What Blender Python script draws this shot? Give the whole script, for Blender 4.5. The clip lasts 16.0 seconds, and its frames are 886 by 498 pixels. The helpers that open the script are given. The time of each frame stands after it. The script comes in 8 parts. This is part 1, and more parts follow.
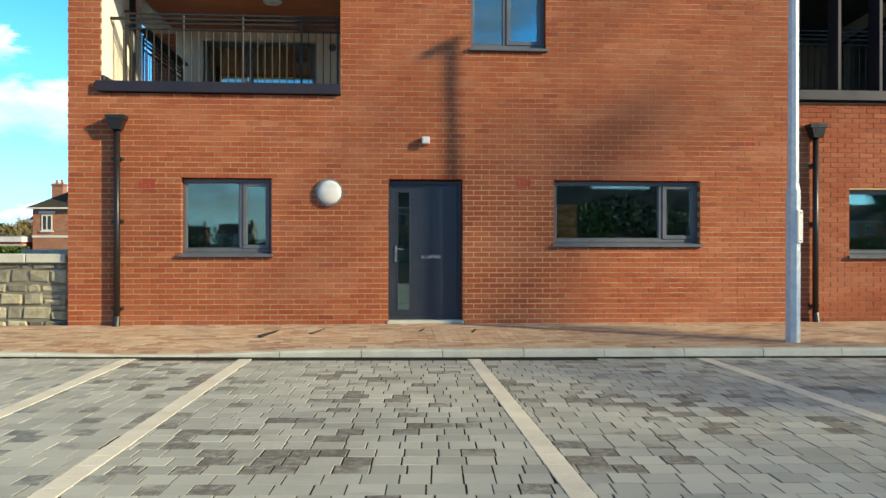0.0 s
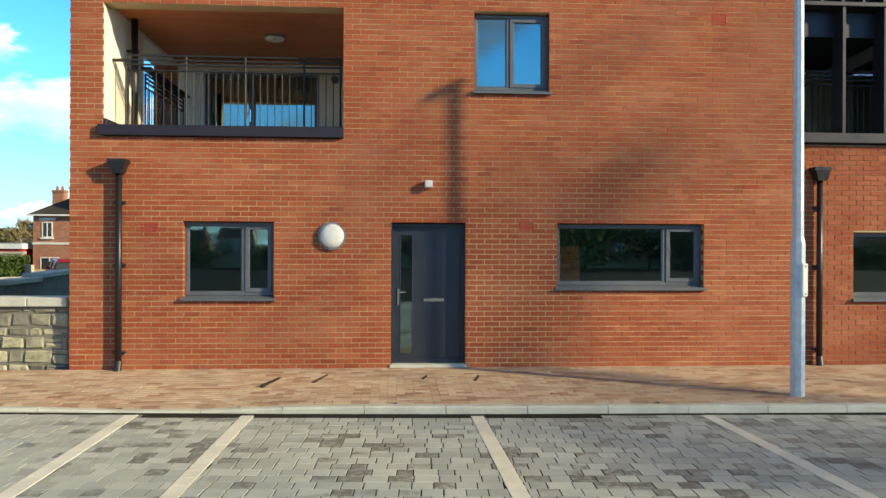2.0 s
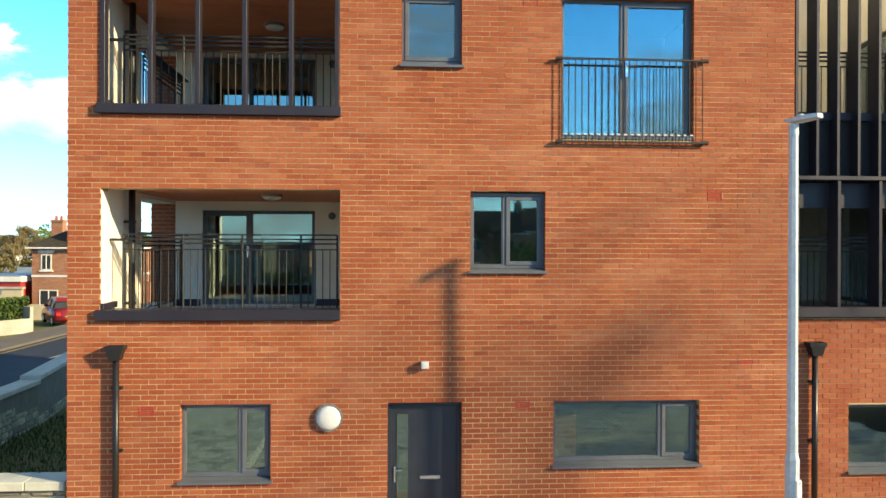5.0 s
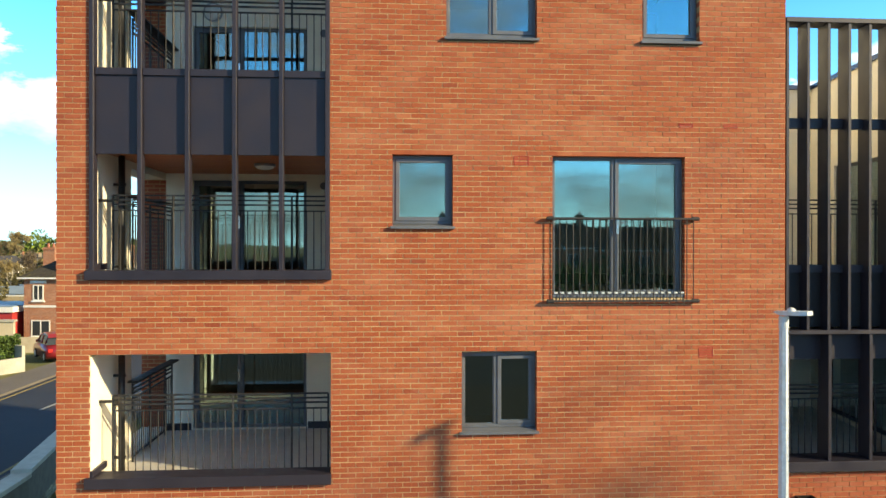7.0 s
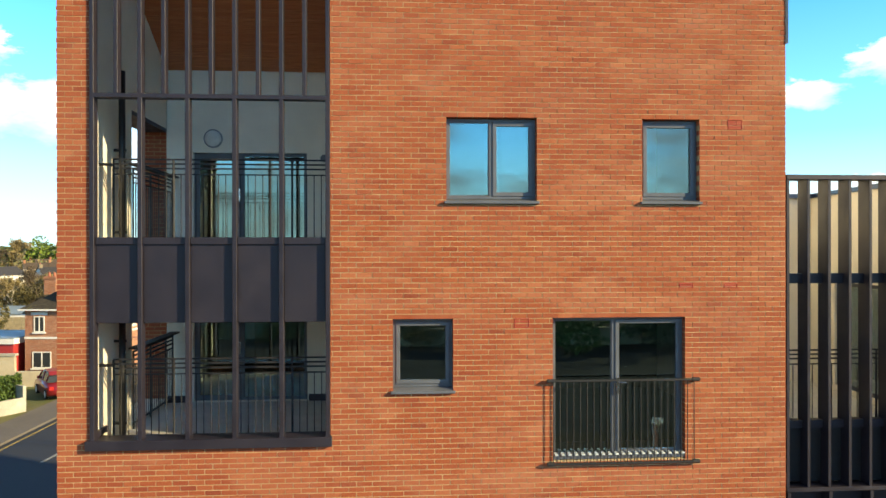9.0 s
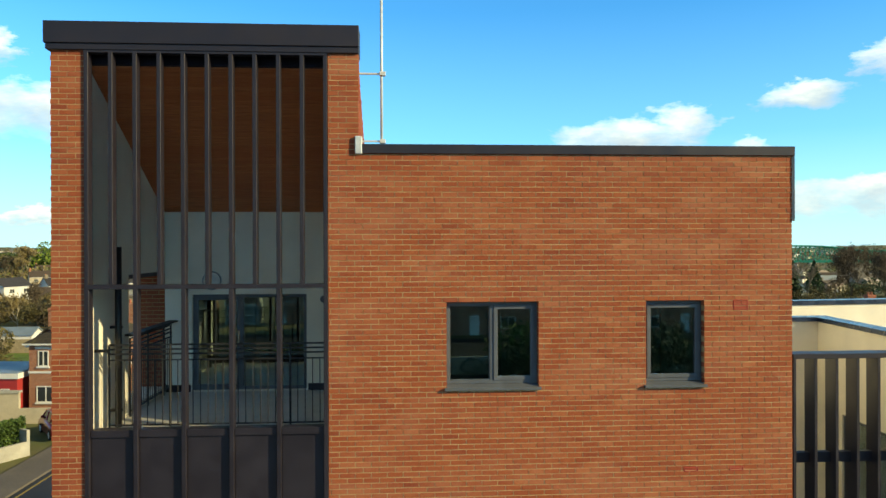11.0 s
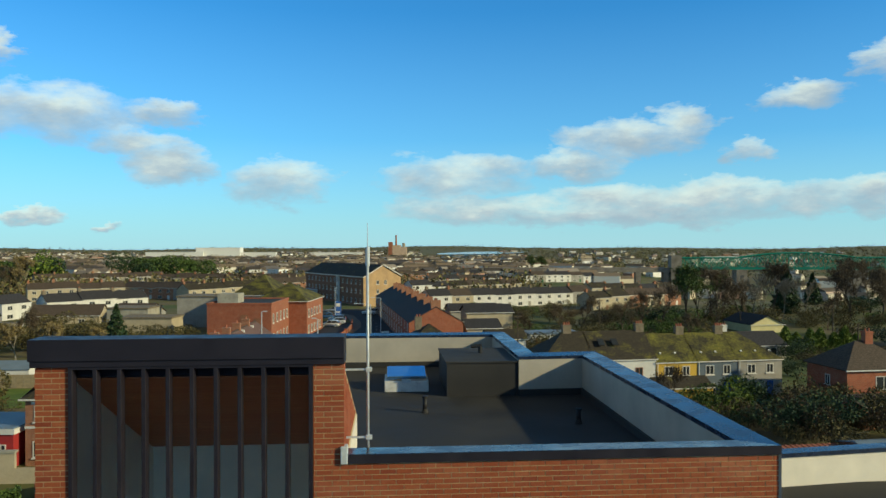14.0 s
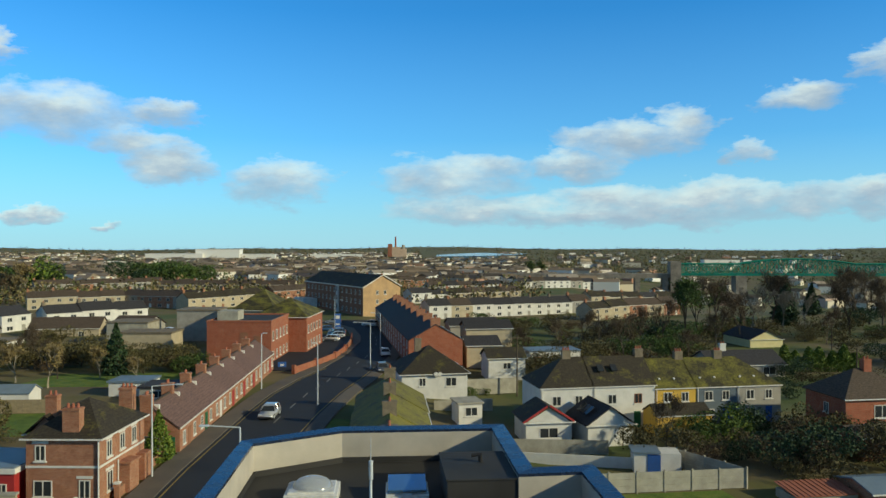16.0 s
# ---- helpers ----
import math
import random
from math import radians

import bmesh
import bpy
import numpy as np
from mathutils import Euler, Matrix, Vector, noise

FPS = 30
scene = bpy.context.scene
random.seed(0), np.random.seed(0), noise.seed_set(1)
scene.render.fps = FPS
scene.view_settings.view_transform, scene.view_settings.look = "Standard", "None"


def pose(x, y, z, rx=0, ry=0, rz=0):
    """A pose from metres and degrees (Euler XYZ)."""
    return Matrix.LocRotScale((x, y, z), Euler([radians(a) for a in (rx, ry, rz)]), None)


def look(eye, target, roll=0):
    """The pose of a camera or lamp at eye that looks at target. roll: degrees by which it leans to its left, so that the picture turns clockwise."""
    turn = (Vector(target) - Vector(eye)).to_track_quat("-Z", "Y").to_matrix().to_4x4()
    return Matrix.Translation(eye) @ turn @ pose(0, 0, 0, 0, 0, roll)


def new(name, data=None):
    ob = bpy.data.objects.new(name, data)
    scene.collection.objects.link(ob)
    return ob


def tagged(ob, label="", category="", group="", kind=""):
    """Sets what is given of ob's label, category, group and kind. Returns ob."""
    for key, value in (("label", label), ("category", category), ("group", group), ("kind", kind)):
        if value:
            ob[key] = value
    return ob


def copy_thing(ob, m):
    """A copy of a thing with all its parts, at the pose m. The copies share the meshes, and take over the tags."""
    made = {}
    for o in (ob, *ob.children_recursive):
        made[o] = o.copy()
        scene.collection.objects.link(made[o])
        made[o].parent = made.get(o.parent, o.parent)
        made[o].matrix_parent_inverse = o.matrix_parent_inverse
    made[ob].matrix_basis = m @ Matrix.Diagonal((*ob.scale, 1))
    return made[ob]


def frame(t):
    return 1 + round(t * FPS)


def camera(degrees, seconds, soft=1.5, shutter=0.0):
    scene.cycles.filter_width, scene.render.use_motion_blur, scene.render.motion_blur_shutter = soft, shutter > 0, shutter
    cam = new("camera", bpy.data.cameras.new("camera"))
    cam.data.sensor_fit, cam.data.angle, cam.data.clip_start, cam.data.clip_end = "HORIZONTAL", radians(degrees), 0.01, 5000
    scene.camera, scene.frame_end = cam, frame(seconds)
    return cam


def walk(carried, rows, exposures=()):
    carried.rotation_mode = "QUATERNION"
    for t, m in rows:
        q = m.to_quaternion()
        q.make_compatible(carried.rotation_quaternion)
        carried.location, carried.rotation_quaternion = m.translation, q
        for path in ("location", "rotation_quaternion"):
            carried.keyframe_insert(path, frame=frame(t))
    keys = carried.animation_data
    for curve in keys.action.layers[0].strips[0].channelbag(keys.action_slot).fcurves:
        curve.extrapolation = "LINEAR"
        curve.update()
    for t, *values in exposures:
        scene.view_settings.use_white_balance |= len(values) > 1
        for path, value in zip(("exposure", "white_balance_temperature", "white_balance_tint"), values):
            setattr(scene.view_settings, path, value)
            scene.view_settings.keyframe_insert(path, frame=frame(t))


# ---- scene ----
cam = camera(60.6, 16.0)
# seconds, place, yaw, pitch, roll
ROWS = [
    (0.0, 0.000, -10.978, 1.248, -3.738, -0.071, -0.062),
    (0.5, -0.021, -10.974, 1.313, -3.738, -0.066, -0.100),
    (1.0, -0.032, -10.956, 1.416, -3.735, -0.064, -0.145),
    (1.5, -0.044, -10.942, 1.613, -3.744, -0.069, -0.173),
    (2.0, -0.039, -10.937, 1.878, -3.735, -0.069, -0.210),
    (2.5, -0.035, -10.935, 2.160, -3.730, -0.074, -0.212),
    (3.0, -0.046, -10.928, 2.472, -3.723, -0.082, -0.234),
    (5.5, 0.018, -10.980, 5.080, -3.816, -0.085, -0.184),
    (6.0, 0.034, -10.984, 5.667, -3.900, -0.106, -0.148),
    (6.5, 0.031, -10.959, 6.251, -4.039, -0.117, -0.102),
    (7.0, 0.039, -10.944, 6.828, -4.208, -0.115, -0.066),
    (7.5, 0.062, -10.928, 7.408, -4.267, -0.097, -0.029),
    (8.0, 0.090, -10.938, 7.983, -4.291, -0.075, 0.026),
    (8.5, 0.080, -10.958, 8.560, -4.222, -0.063, 0.048),
    (9.0, 0.045, -10.944, 9.191, -4.152, -0.058, 0.066),
    (11.5, 0.159, -10.746, 12.555, -3.779, -0.073, 0.177),
    (12.0, 0.194, -10.738, 13.247, -3.818, -0.067, 0.189),
    (12.5, 0.237, -10.735, 13.949, -3.871, -0.060, 0.182),
    (13.0, 0.274, -10.726, 14.694, -3.870, -0.070, 0.173),
    (13.5, 0.285, -10.734, 15.452, -3.902, -0.081, 0.178),
    (14.0, 0.324, -10.758, 16.243, -3.884, -0.084, 0.156),
    (14.5, 0.319, -10.823, 17.047, -3.893, -0.091, 0.127),
    (15.0, 0.307, -10.880, 17.860, -3.904, -0.087, 0.082),
    (15.5, 0.284, -10.915, 18.648, -3.915, -0.073, 0.048),
    (16.0, 0.275, -10.942, 19.455, -3.920, -0.064, 0.014),
]
EXPOSURES = [(0.0, 0.38, 6500, -4), (1.5, 0.34, 6500, -4), (3.0, 0.6, 6800, -4), (6.0, 0.78, 7150, -3), (9.0, 0.74, 7300, -3), (11.5, -0.12, 7500, -14), (12.5, -0.5, 7000, -16), (14.0, -0.58, 6550, -13), (16.0, -0.62, 6200, -11)]
walk(cam, [(t, pose(x, y, z, 90 + pitch, roll, yaw)) for t, x, y, z, yaw, pitch, roll in ROWS], EXPOSURES)

# ---- world, sun ----
SUN_WAY = Vector((4.0, -2.09, 1.8)).normalized()      # from the place towards the sun
SUN_ELEV = math.asin(SUN_WAY.z)
SUN_AZ = math.atan2(SUN_WAY.x, SUN_WAY.y)

sun = new("sun", bpy.data.lights.new("sun", "SUN"))
sun.data.energy, sun.data.angle, sun.data.color = 5.7, radians(1.4), (1.0, 0.79, 0.54)
sun.matrix_world = look((0, 0, 60), Vector((0, 0, 60)) - SUN_WAY)


class Tree:
    """Short node writing: every call adds a node and returns it."""

    def __init__(self, tree):
        self.t = tree

    def node(self, kind):
        return self.t.nodes.new("ShaderNode" + kind)

    def put(self, socket, value):
        if isinstance(value, bpy.types.NodeSocket):
            self.t.links.new(value, socket)
        elif value is not None:
            if socket.type == "RGBA" and len(value) == 3:
                value = (*value, 1.0)
            socket.default_value = value

    def math(self, op, a, b=None, c=None, clamp=False):
        n = self.node("Math")
        n.operation, n.use_clamp = op, clamp
        for s, v in zip(n.inputs, (a, b, c)):
            self.put(s, v)
        return n.outputs[0]

    def mix(self, fac, a, b, blend="MIX"):
        n = self.node("Mix")
        n.data_type, n.blend_type = "RGBA", blend
        self.put(n.inputs[0], fac), self.put(n.inputs[6], a), self.put(n.inputs[7], b)
        return n.outputs[2]

    def ramp(self, fac, *stops):
        n = self.node("ValToRGB")
        e = n.color_ramp.elements
        while len(e) < len(stops):
            e.new(0.5)
        for el, (p, c) in zip(e, stops):
            el.position = p
            el.color = (c, c, c, 1) if not isinstance(c, tuple) else (*c, 1)
        self.put(n.inputs[0], fac)
        return n.outputs[0]

    def noise(self, vec, scale, detail=4.0, rough=0.55, warp=0.0):
        n = self.node("TexNoise")
        self.put(n.inputs["Vector"], vec)
        n.inputs["Scale"].default_value, n.inputs["Detail"].default_value = scale, detail
        n.inputs["Roughness"].default_value, n.inputs["Distortion"].default_value = rough, warp
        return n.outputs["Fac"]

    def stretch(self, vec, scale, move=(0, 0, 0)):
        n = self.node("Mapping")
        self.put(n.inputs["Vector"], vec)
        n.inputs["Scale"].default_value, n.inputs["Location"].default_value = scale, move
        return n.outputs[0]


world = bpy.data.worlds.new("sky")
scene.world = world
world.use_nodes = True
world.node_tree.nodes.clear()
w = Tree(world.node_tree)
sky = w.node("TexSky")
sky.sky_type, sky.sun_disc, sky.sun_elevation, sky.sun_rotation = "NISHITA", False, SUN_ELEV, SUN_AZ
sky.air_density, sky.dust_density, sky.ozone_density = 1.0, 0.2, 3.0
way = w.node("TexCoord").outputs["Generated"]
sep = w.node("SeparateXYZ")
w.put(sep.inputs[0], way)
azi = w.math("ARCTAN2", sep.outputs[0], sep.outputs[1])
ele = w.math("ARCSINE", sep.outputs[2])
flat = w.node("CombineXYZ")
w.put(flat.inputs[0], azi), w.put(flat.inputs[1], w.math("MULTIPLY", ele, 2.2))
puff = w.noise(flat.outputs[0], 9.0, 7.0, 0.6, 0.25)
wisp = w.noise(flat.outputs[0], 30.0, 5.0, 0.6, 0.3)
# the larger clouds: degrees of azimuth and height, half width and half height
CLOUDS = [(-23.1, 9.2, 7.3, 2.5), (-16.3, 9.6, 3.4, 1.1), (-18.2, 7.2, 4.1, 1.5), (-15.6, 5.9, 4.2, 1.6), (-8.0, 4.9, 5.3, 2.0), (4.6, 5.3, 6.9, 2.3), (7.1, 2.9, 9.7, 1.4), (17.6, 8.0, 5.8, 1.7), (21.3, 8.8, 3.5, 1.7), (25.3, 6.6, 2.4, 1.0), (13.5, 6.3, 5.1, 1.4), (28.9, 10.3, 4.3, 1.2), (34.1, 12.1, 2.3, 2.0), (-26.2, 13.0, 1.7, 1.3), (18.0, 3.4, 7.8, 1.6), (24.2, 3.6, 8.3, 1.6), (29.6, 3.6, 6.8, 1.5), (33.5, 3.4, 3.4, 1.6), (15.1, 2.4, 17.6, 1.2), (-24.8, 2.1, 1.9, 0.6), (-19.8, 1.5, 1.1, 0.4)]
wob = w.noise(flat.outputs[0], 14.0, 5.0, 0.6)
wob2 = w.noise(w.stretch(flat.outputs[0], (1, 1, 1), (3.1, 1.7, 0)), 14.0, 5.0, 0.6)
azi_w = w.math("ADD", azi, w.math("MULTIPLY", w.math("SUBTRACT", wob, 0.5), radians(7.0)))
ele_w = w.math("ADD", ele, w.math("MULTIPLY", w.math("SUBTRACT", wob2, 0.5), radians(3.2)))
cover = rise_sum = blob_sum = None
for a, h, half_w, half_h in CLOUDS:
    dx = w.math("DIVIDE", w.math("SUBTRACT", azi_w, radians(a)), radians(half_w * 1.0))
    dy = w.math("DIVIDE", w.math("SUBTRACT", ele_w, radians(h)), radians(half_h * 1.1))
    far = w.math("ADD", w.math("MULTIPLY", dx, dx), w.math("MULTIPLY", dy, dy))
    blob = w.math("SUBTRACT", 1.0, far, clamp=True)
    up = w.math("MULTIPLY", blob, dy)
    cover = blob if cover is None else w.math("MAXIMUM", cover, blob)
    rise_sum = up if rise_sum is None else w.math("ADD", rise_sum, up)
    blob_sum = blob if blob_sum is None else w.math("ADD", blob_sum, blob)
# tops catch the sun, bases are grey
top_side = w.math("DIVIDE", rise_sum, w.math("ADD", blob_sum, 0.05))
# outside the view and overhead broken cloud is added, dimmed grey to cut fill light
round_ = w.ramp(w.math("ABSOLUTE", azi), (0.0, 0.0), (0.78, 0.0), (1.0, 1.0))
high = w.ramp(ele, (0.0, 0.0), (0.36, 0.0), (0.55, 1.0))
broken = w.ramp(w.noise(flat.outputs[0], 2.6, 5.0, 0.6), (0.0, 0.0), (0.40, 0.0), (0.52, 0.75), (1.0, 0.95))
behind = w.math("MULTIPLY", w.math("MAXIMUM", round_, high), broken)
cover = w.math("MAXIMUM", cover, behind)
dens = w.math("ADD", w.math("MULTIPLY", cover, 0.75), w.math("SUBTRACT", w.math("MULTIPLY", puff, 1.1), 0.72))
dens = w.math("ADD", dens, w.math("MULTIPLY", w.math("SUBTRACT", wisp, 0.5), 0.14))
mask = w.ramp(dens, (0.0, 0.0), (0.03, 0.0), (0.3, 0.55), (0.6, 0.95))
tone = w.math("ADD", w.math("MULTIPLY", top_side, 0.55), w.noise(w.stretch(flat.outputs[0], (1, 1, 1), (0.012, 0.02, 0)), 15.0, 6.0, 0.62))
body = w.ramp(tone, (0.25, (4.3, 4.9, 6.4)), (0.5, (5.8, 6.1, 7.2)), (0.68, (7.7, 7.8, 8.3)), (0.85, (9.2, 9.2, 9.2)))
body = w.mix(w.math("MAXIMUM", high, round_), body, w.mix(1.0, body, (0.33, 0.32, 0.30), "MULTIPLY"))
haze = w.ramp(ele, (0.0, 0.8), (0.06, 0.5), (0.14, 0.16), (0.3, 0.0))
air = w.mix(haze, w.mix(1.0, sky.outputs[0], (0.50, 1.22, 1.95), "MULTIPLY"), (5.2, 7.3, 9.2))
# the unseen upper sky is darkened to lower the fill light
air = w.mix(1.0, air, w.ramp(ele, (0.0, 1.0), (0.33, 1.0), (0.8, 0.2)), "MULTIPLY")
bg = w.node("Background")
w.put(bg.inputs["Color"], w.mix(mask, air, body))
bg.inputs["Strength"].default_value = 0.145
w.put(w.node("OutputWorld").inputs[0], bg.outputs[0])


# ---- materials ----
def material(name, build):
    m = bpy.data.materials.new(name)
    m.use_nodes = True
    m.node_tree.nodes.clear()
    k = Tree(m.node_tree)
    out = k.node("OutputMaterial")
    s = k.node("BsdfPrincipled")
    k.put(out.inputs[0], s.outputs[0])
    build(k, s.inputs)
    return m


def bump(k, inputs, height, strength=0.3, distance=0.01):
    n = k.node("Bump")
    n.inputs["Strength"].default_value, n.inputs["Distance"].default_value = strength, distance
    k.put(n.inputs["Height"], height)
    k.put(inputs["Normal"], n.outputs[0])


def obj(k):
    return k.node("TexCoord").outputs["Object"]


def place(k):
    return k.node("NewGeometry").outputs["Position"]


def island(k, single):
    return k.node("ObjectInfo").outputs["Random"] if single else k.node("NewGeometry").outputs["Random Per Island"]


def plain(name, colour, rough=0.6, metal=0.0, scale=6.0, vary=0.12, grain=40.0, relief=0.1, gloss=None):
    """A surface with soft stains, fine grain and slight relief."""
    def build(k, i):
        p = place(k)
        stain, fine = k.noise(p, scale, 4.0), k.noise(p, grain, 3.0)
        both = k.math("ADD", k.math("MULTIPLY", stain, 0.65), k.math("MULTIPLY", fine, 0.35))
        lo, hi = tuple(c * (1 - 1.6 * vary) for c in colour), tuple(min(1, c * (1 + 1.6 * vary)) for c in colour)
        k.put(i["Base Color"], k.ramp(both, (0.3, lo), (0.7, hi)))
        k.put(i["Roughness"], k.ramp(stain, (0.3, max(0.05, rough - 0.1)), (0.7, min(1, rough + 0.1))))
        i["Metallic"].default_value = metal
        if gloss is not None:
            i["Specular IOR Level"].default_value = gloss
        if relief:
            bump(k, i, fine, relief, 0.004)
    return material(name, build)


def brick_mat(name, single, stops, wash=True, scale=1.0):
    def build(k, i):
        r, p = island(k, single), place(k)
        c = k.ramp(r, *stops)
        mottle = k.noise(p, 42.0 * scale, 5.0, 0.7)
        speck = k.noise(p, 150.0 * scale, 3.0, 0.6)
        c = k.mix(k.math("MULTIPLY", k.ramp(mottle, (0.40, 0.0), (0.70, 1.0)), 0.55), c, (0.19, 0.034, 0.015))
        c = k.mix(k.math("MULTIPLY", k.ramp(mottle, (0.28, 1.0), (0.46, 0.0)), 0.5), c, (0.46, 0.15, 0.05))
        c = k.mix(k.math("MULTIPLY", k.ramp(speck, (0.55, 0.0), (0.75, 1.0)), 0.35), c, (0.10, 0.022, 0.012))
        if wash:  # lime bloom in broad clouds
            bloom = k.ramp(k.noise(k.stretch(p, (0.8, 0.8, 2.4)), 0.9, 6.0, 0.66, 0.6), (0.46, 0.0), (0.74, 0.55))
            c = k.mix(k.math("MULTIPLY", bloom, k.ramp(speck, (0.35, 0.4), (0.6, 1.0))), c, (0.50, 0.22, 0.125))
            damp = k.ramp(k.noise(k.stretch(p, (0.5, 0.5, 1.0)), 1.1, 4.0, 0.6), (0.52, 0.0), (0.75, 0.4))
            c = k.mix(damp, c, (0.22, 0.042, 0.022))
        k.put(i["Base Color"], c)
        i["Roughness"].default_value = 0.88
        bump(k, i, k.math("ADD", k.noise(p, 120.0 * scale, 3.0), mottle), 0.5, 0.005)
    return material(name, build)


BRICK_STOPS = ((0.0, (0.23, 0.044, 0.017)), (0.06, (0.285, 0.060, 0.020)), (0.4, (0.315, 0.072, 0.023)), (0.75, (0.335, 0.082, 0.027)), (0.95, (0.365, 0.099, 0.034)), (1.0, (0.41, 0.128, 0.050)))
M_BRICK = brick_mat("red_brick", False, BRICK_STOPS)
M_BRICK_ONE = brick_mat("red_brick_single", True, BRICK_STOPS)
M_MORTAR = plain("mortar", (0.50, 0.37, 0.20), 0.95, scale=2.0, grain=150, relief=0.4)
M_VENT = plain("terracotta_vent", (0.34, 0.034, 0.030), 0.85, scale=8, grain=90)


def paver_mat(name, single, stops, wet):
    def build(k, i):
        r, p = island(k, single), place(k)
        c = k.ramp(r, *stops)
        grain = k.noise(p, 95.0, 4.0, 0.7)
        c = k.mix(k.math("MULTIPLY", grain, 0.22), c, (0.10, 0.095, 0.085))
        dirt = k.ramp(k.noise(p, 0.9, 5.0, 0.65, 0.5), (0.48, 0.0), (0.75, 0.35))
        c = k.mix(dirt, c, (0.16, 0.145, 0.115))
        if wet:  # damp pieces and patches are darker and shinier
            r2 = k.math("FRACT", k.math("MULTIPLY", r, 17.31))
            edge = k.noise(p, 17.0, 5.0, 0.65)
            spot = k.ramp(k.math("ADD", k.noise(k.stretch(p, (0.7, 1.3, 1.0)), 0.7, 4.0), k.math("MULTIPLY", k.math("SUBTRACT", r2, 0.5), 0.52)), (0.63, 0.0), (0.70, 1.0))
            spot = k.math("MULTIPLY", spot, k.ramp(edge, (0.36, 0.25), (0.56, 1.0)))
            c = k.mix(k.math("MULTIPLY", spot, 0.72), c, (0.045, 0.042, 0.034))
            k.put(i["Roughness"], k.math("SUBTRACT", 0.9, k.math("MULTIPLY", spot, 0.35)))
        else:
            i["Roughness"].default_value = 0.9
        k.put(i["Base Color"], c)
        bump(k, i, grain, 0.5, 0.004)
    return material(name, build)


GREY_STOPS = ((0.0, (0.36, 0.375, 0.34)), (0.5, (0.455, 0.47, 0.425)), (1.0, (0.52, 0.535, 0.48)))
BUFF_STOPS = ((0.0, (0.34, 0.185, 0.115)), (0.2, (0.46, 0.295, 0.19)), (0.6, (0.54, 0.385, 0.25)), (1.0, (0.60, 0.46, 0.32)))
M_PAVER = paver_mat("grey_paver", False, GREY_STOPS, True)
M_PAVER_ONE = paver_mat("grey_paver_single", True, GREY_STOPS, True)
M_BUFF = paver_mat("buff_paver", False, BUFF_STOPS, False)
M_BUFF_ONE = paver_mat("buff_paver_single", True, BUFF_STOPS, False)
M_LINE = plain("white_line_paver", (0.66, 0.63, 0.53), 0.85, scale=3.0, grain=70, relief=0.3, vary=0.1)
M_JOINT = plain("jointing_sand", (0.038, 0.034, 0.028), 0.95, scale=3, grain=80, gloss=0.05)
M_KERB = plain("concrete_kerb", (0.50, 0.50, 0.43), 0.85, scale=3, grain=60, relief=0.25, vary=0.14)
M_FRAME = plain("anthracite_frame", (0.105, 0.115, 0.135), 0.42, scale=5, grain=90, relief=0.03, vary=0.1)
M_DOOR = plain("anthracite_door", (0.027, 0.033, 0.048), 0.4, scale=5, grain=90, relief=0.05, vary=0.1)
M_CLAD = plain("dark_bronze_metal", (0.021, 0.0175, 0.027), 0.47, 0.1, scale=3, grain=60, relief=0.03)
M_RAIL = plain("black_paint", (0.012, 0.012, 0.014), 0.62, scale=9, grain=60)
M_PIPE = plain("black_aluminium", (0.012, 0.012, 0.013), 0.4, scale=9, grain=60)
M_STEEL = plain("galvanised_steel", (0.60, 0.645, 0.67), 0.45, 0.12, scale=14, grain=60, relief=0.05)
M_CHROME = plain("chrome", (0.75, 0.75, 0.76), 0.18, 1.0, scale=20, grain=60, relief=0)
M_CREAM = plain("cream_render", (0.80, 0.74, 0.62), 0.9, scale=1.5, grain=120, relief=0.2, vary=0.06)
M_PARAPET = plain("parapet_render", (0.46, 0.42, 0.35), 0.9, scale=0.9, grain=60, relief=0.2, vary=0.14)
M_WHITE = plain("white_paint", (0.78, 0.76, 0.71), 0.7, scale=2, grain=70, relief=0.1, vary=0.06)
M_WHITE_PLASTIC = plain("white_plastic", (0.68, 0.68, 0.65), 0.35, scale=6, grain=50, relief=0)
M_COPING = plain("blue_grey_coping", (0.026, 0.040, 0.080), 0.26, 0.3, scale=2.5, grain=30, relief=0.04)
M_FELT = plain("roofing_felt", (0.030, 0.029, 0.028), 0.78, scale=0.8, grain=90, relief=0.3, vary=0.3)
# room shade is put into these near-black wall and floor colours
M_DIM_PLASTER = plain("dimmed_plaster", (0.06, 0.058, 0.052), 0.9, scale=1, grain=50)
M_DIM_FLOOR = plain("dimmed_floor", (0.03, 0.027, 0.024), 0.8, scale=2, grain=60)
M_TILE = plain("grey_floor_tile", (0.58, 0.56, 0.51), 0.5, scale=3, grain=60)


def timber_build(k, i):
    p = place(k)
    grain = k.noise(k.stretch(p, (0.8, 14.0, 14.0)), 3.0, 5.0, 0.6, 0.6)
    k.put(i["Base Color"], k.mix(k.ramp(island(k, False), (0.0, 0.0), (1.0, 0.75)), k.ramp(grain, (0.3, (0.34, 0.10, 0.035)), (0.7, (0.62, 0.22, 0.08))), (0.44, 0.12, 0.04)))
    i["Roughness"].default_value = 0.5
    bump(k, i, grain, 0.2, 0.004)


M_TIMBER = material("cedar_boards", timber_build)


def glass_build(k, i):
    i["Base Color"].default_value = (0.9, 0.94, 0.93, 1)
    i["Roughness"].default_value, i["IOR"].default_value = 0.015, 2.55
    i["Transmission Weight"].default_value = 1.0
    # teal of the reflected sky is put into the specular tint
    i["Specular Tint"].default_value = (0.72, 1.0, 0.95, 1)


M_GLASS = material("window_glass", glass_build)


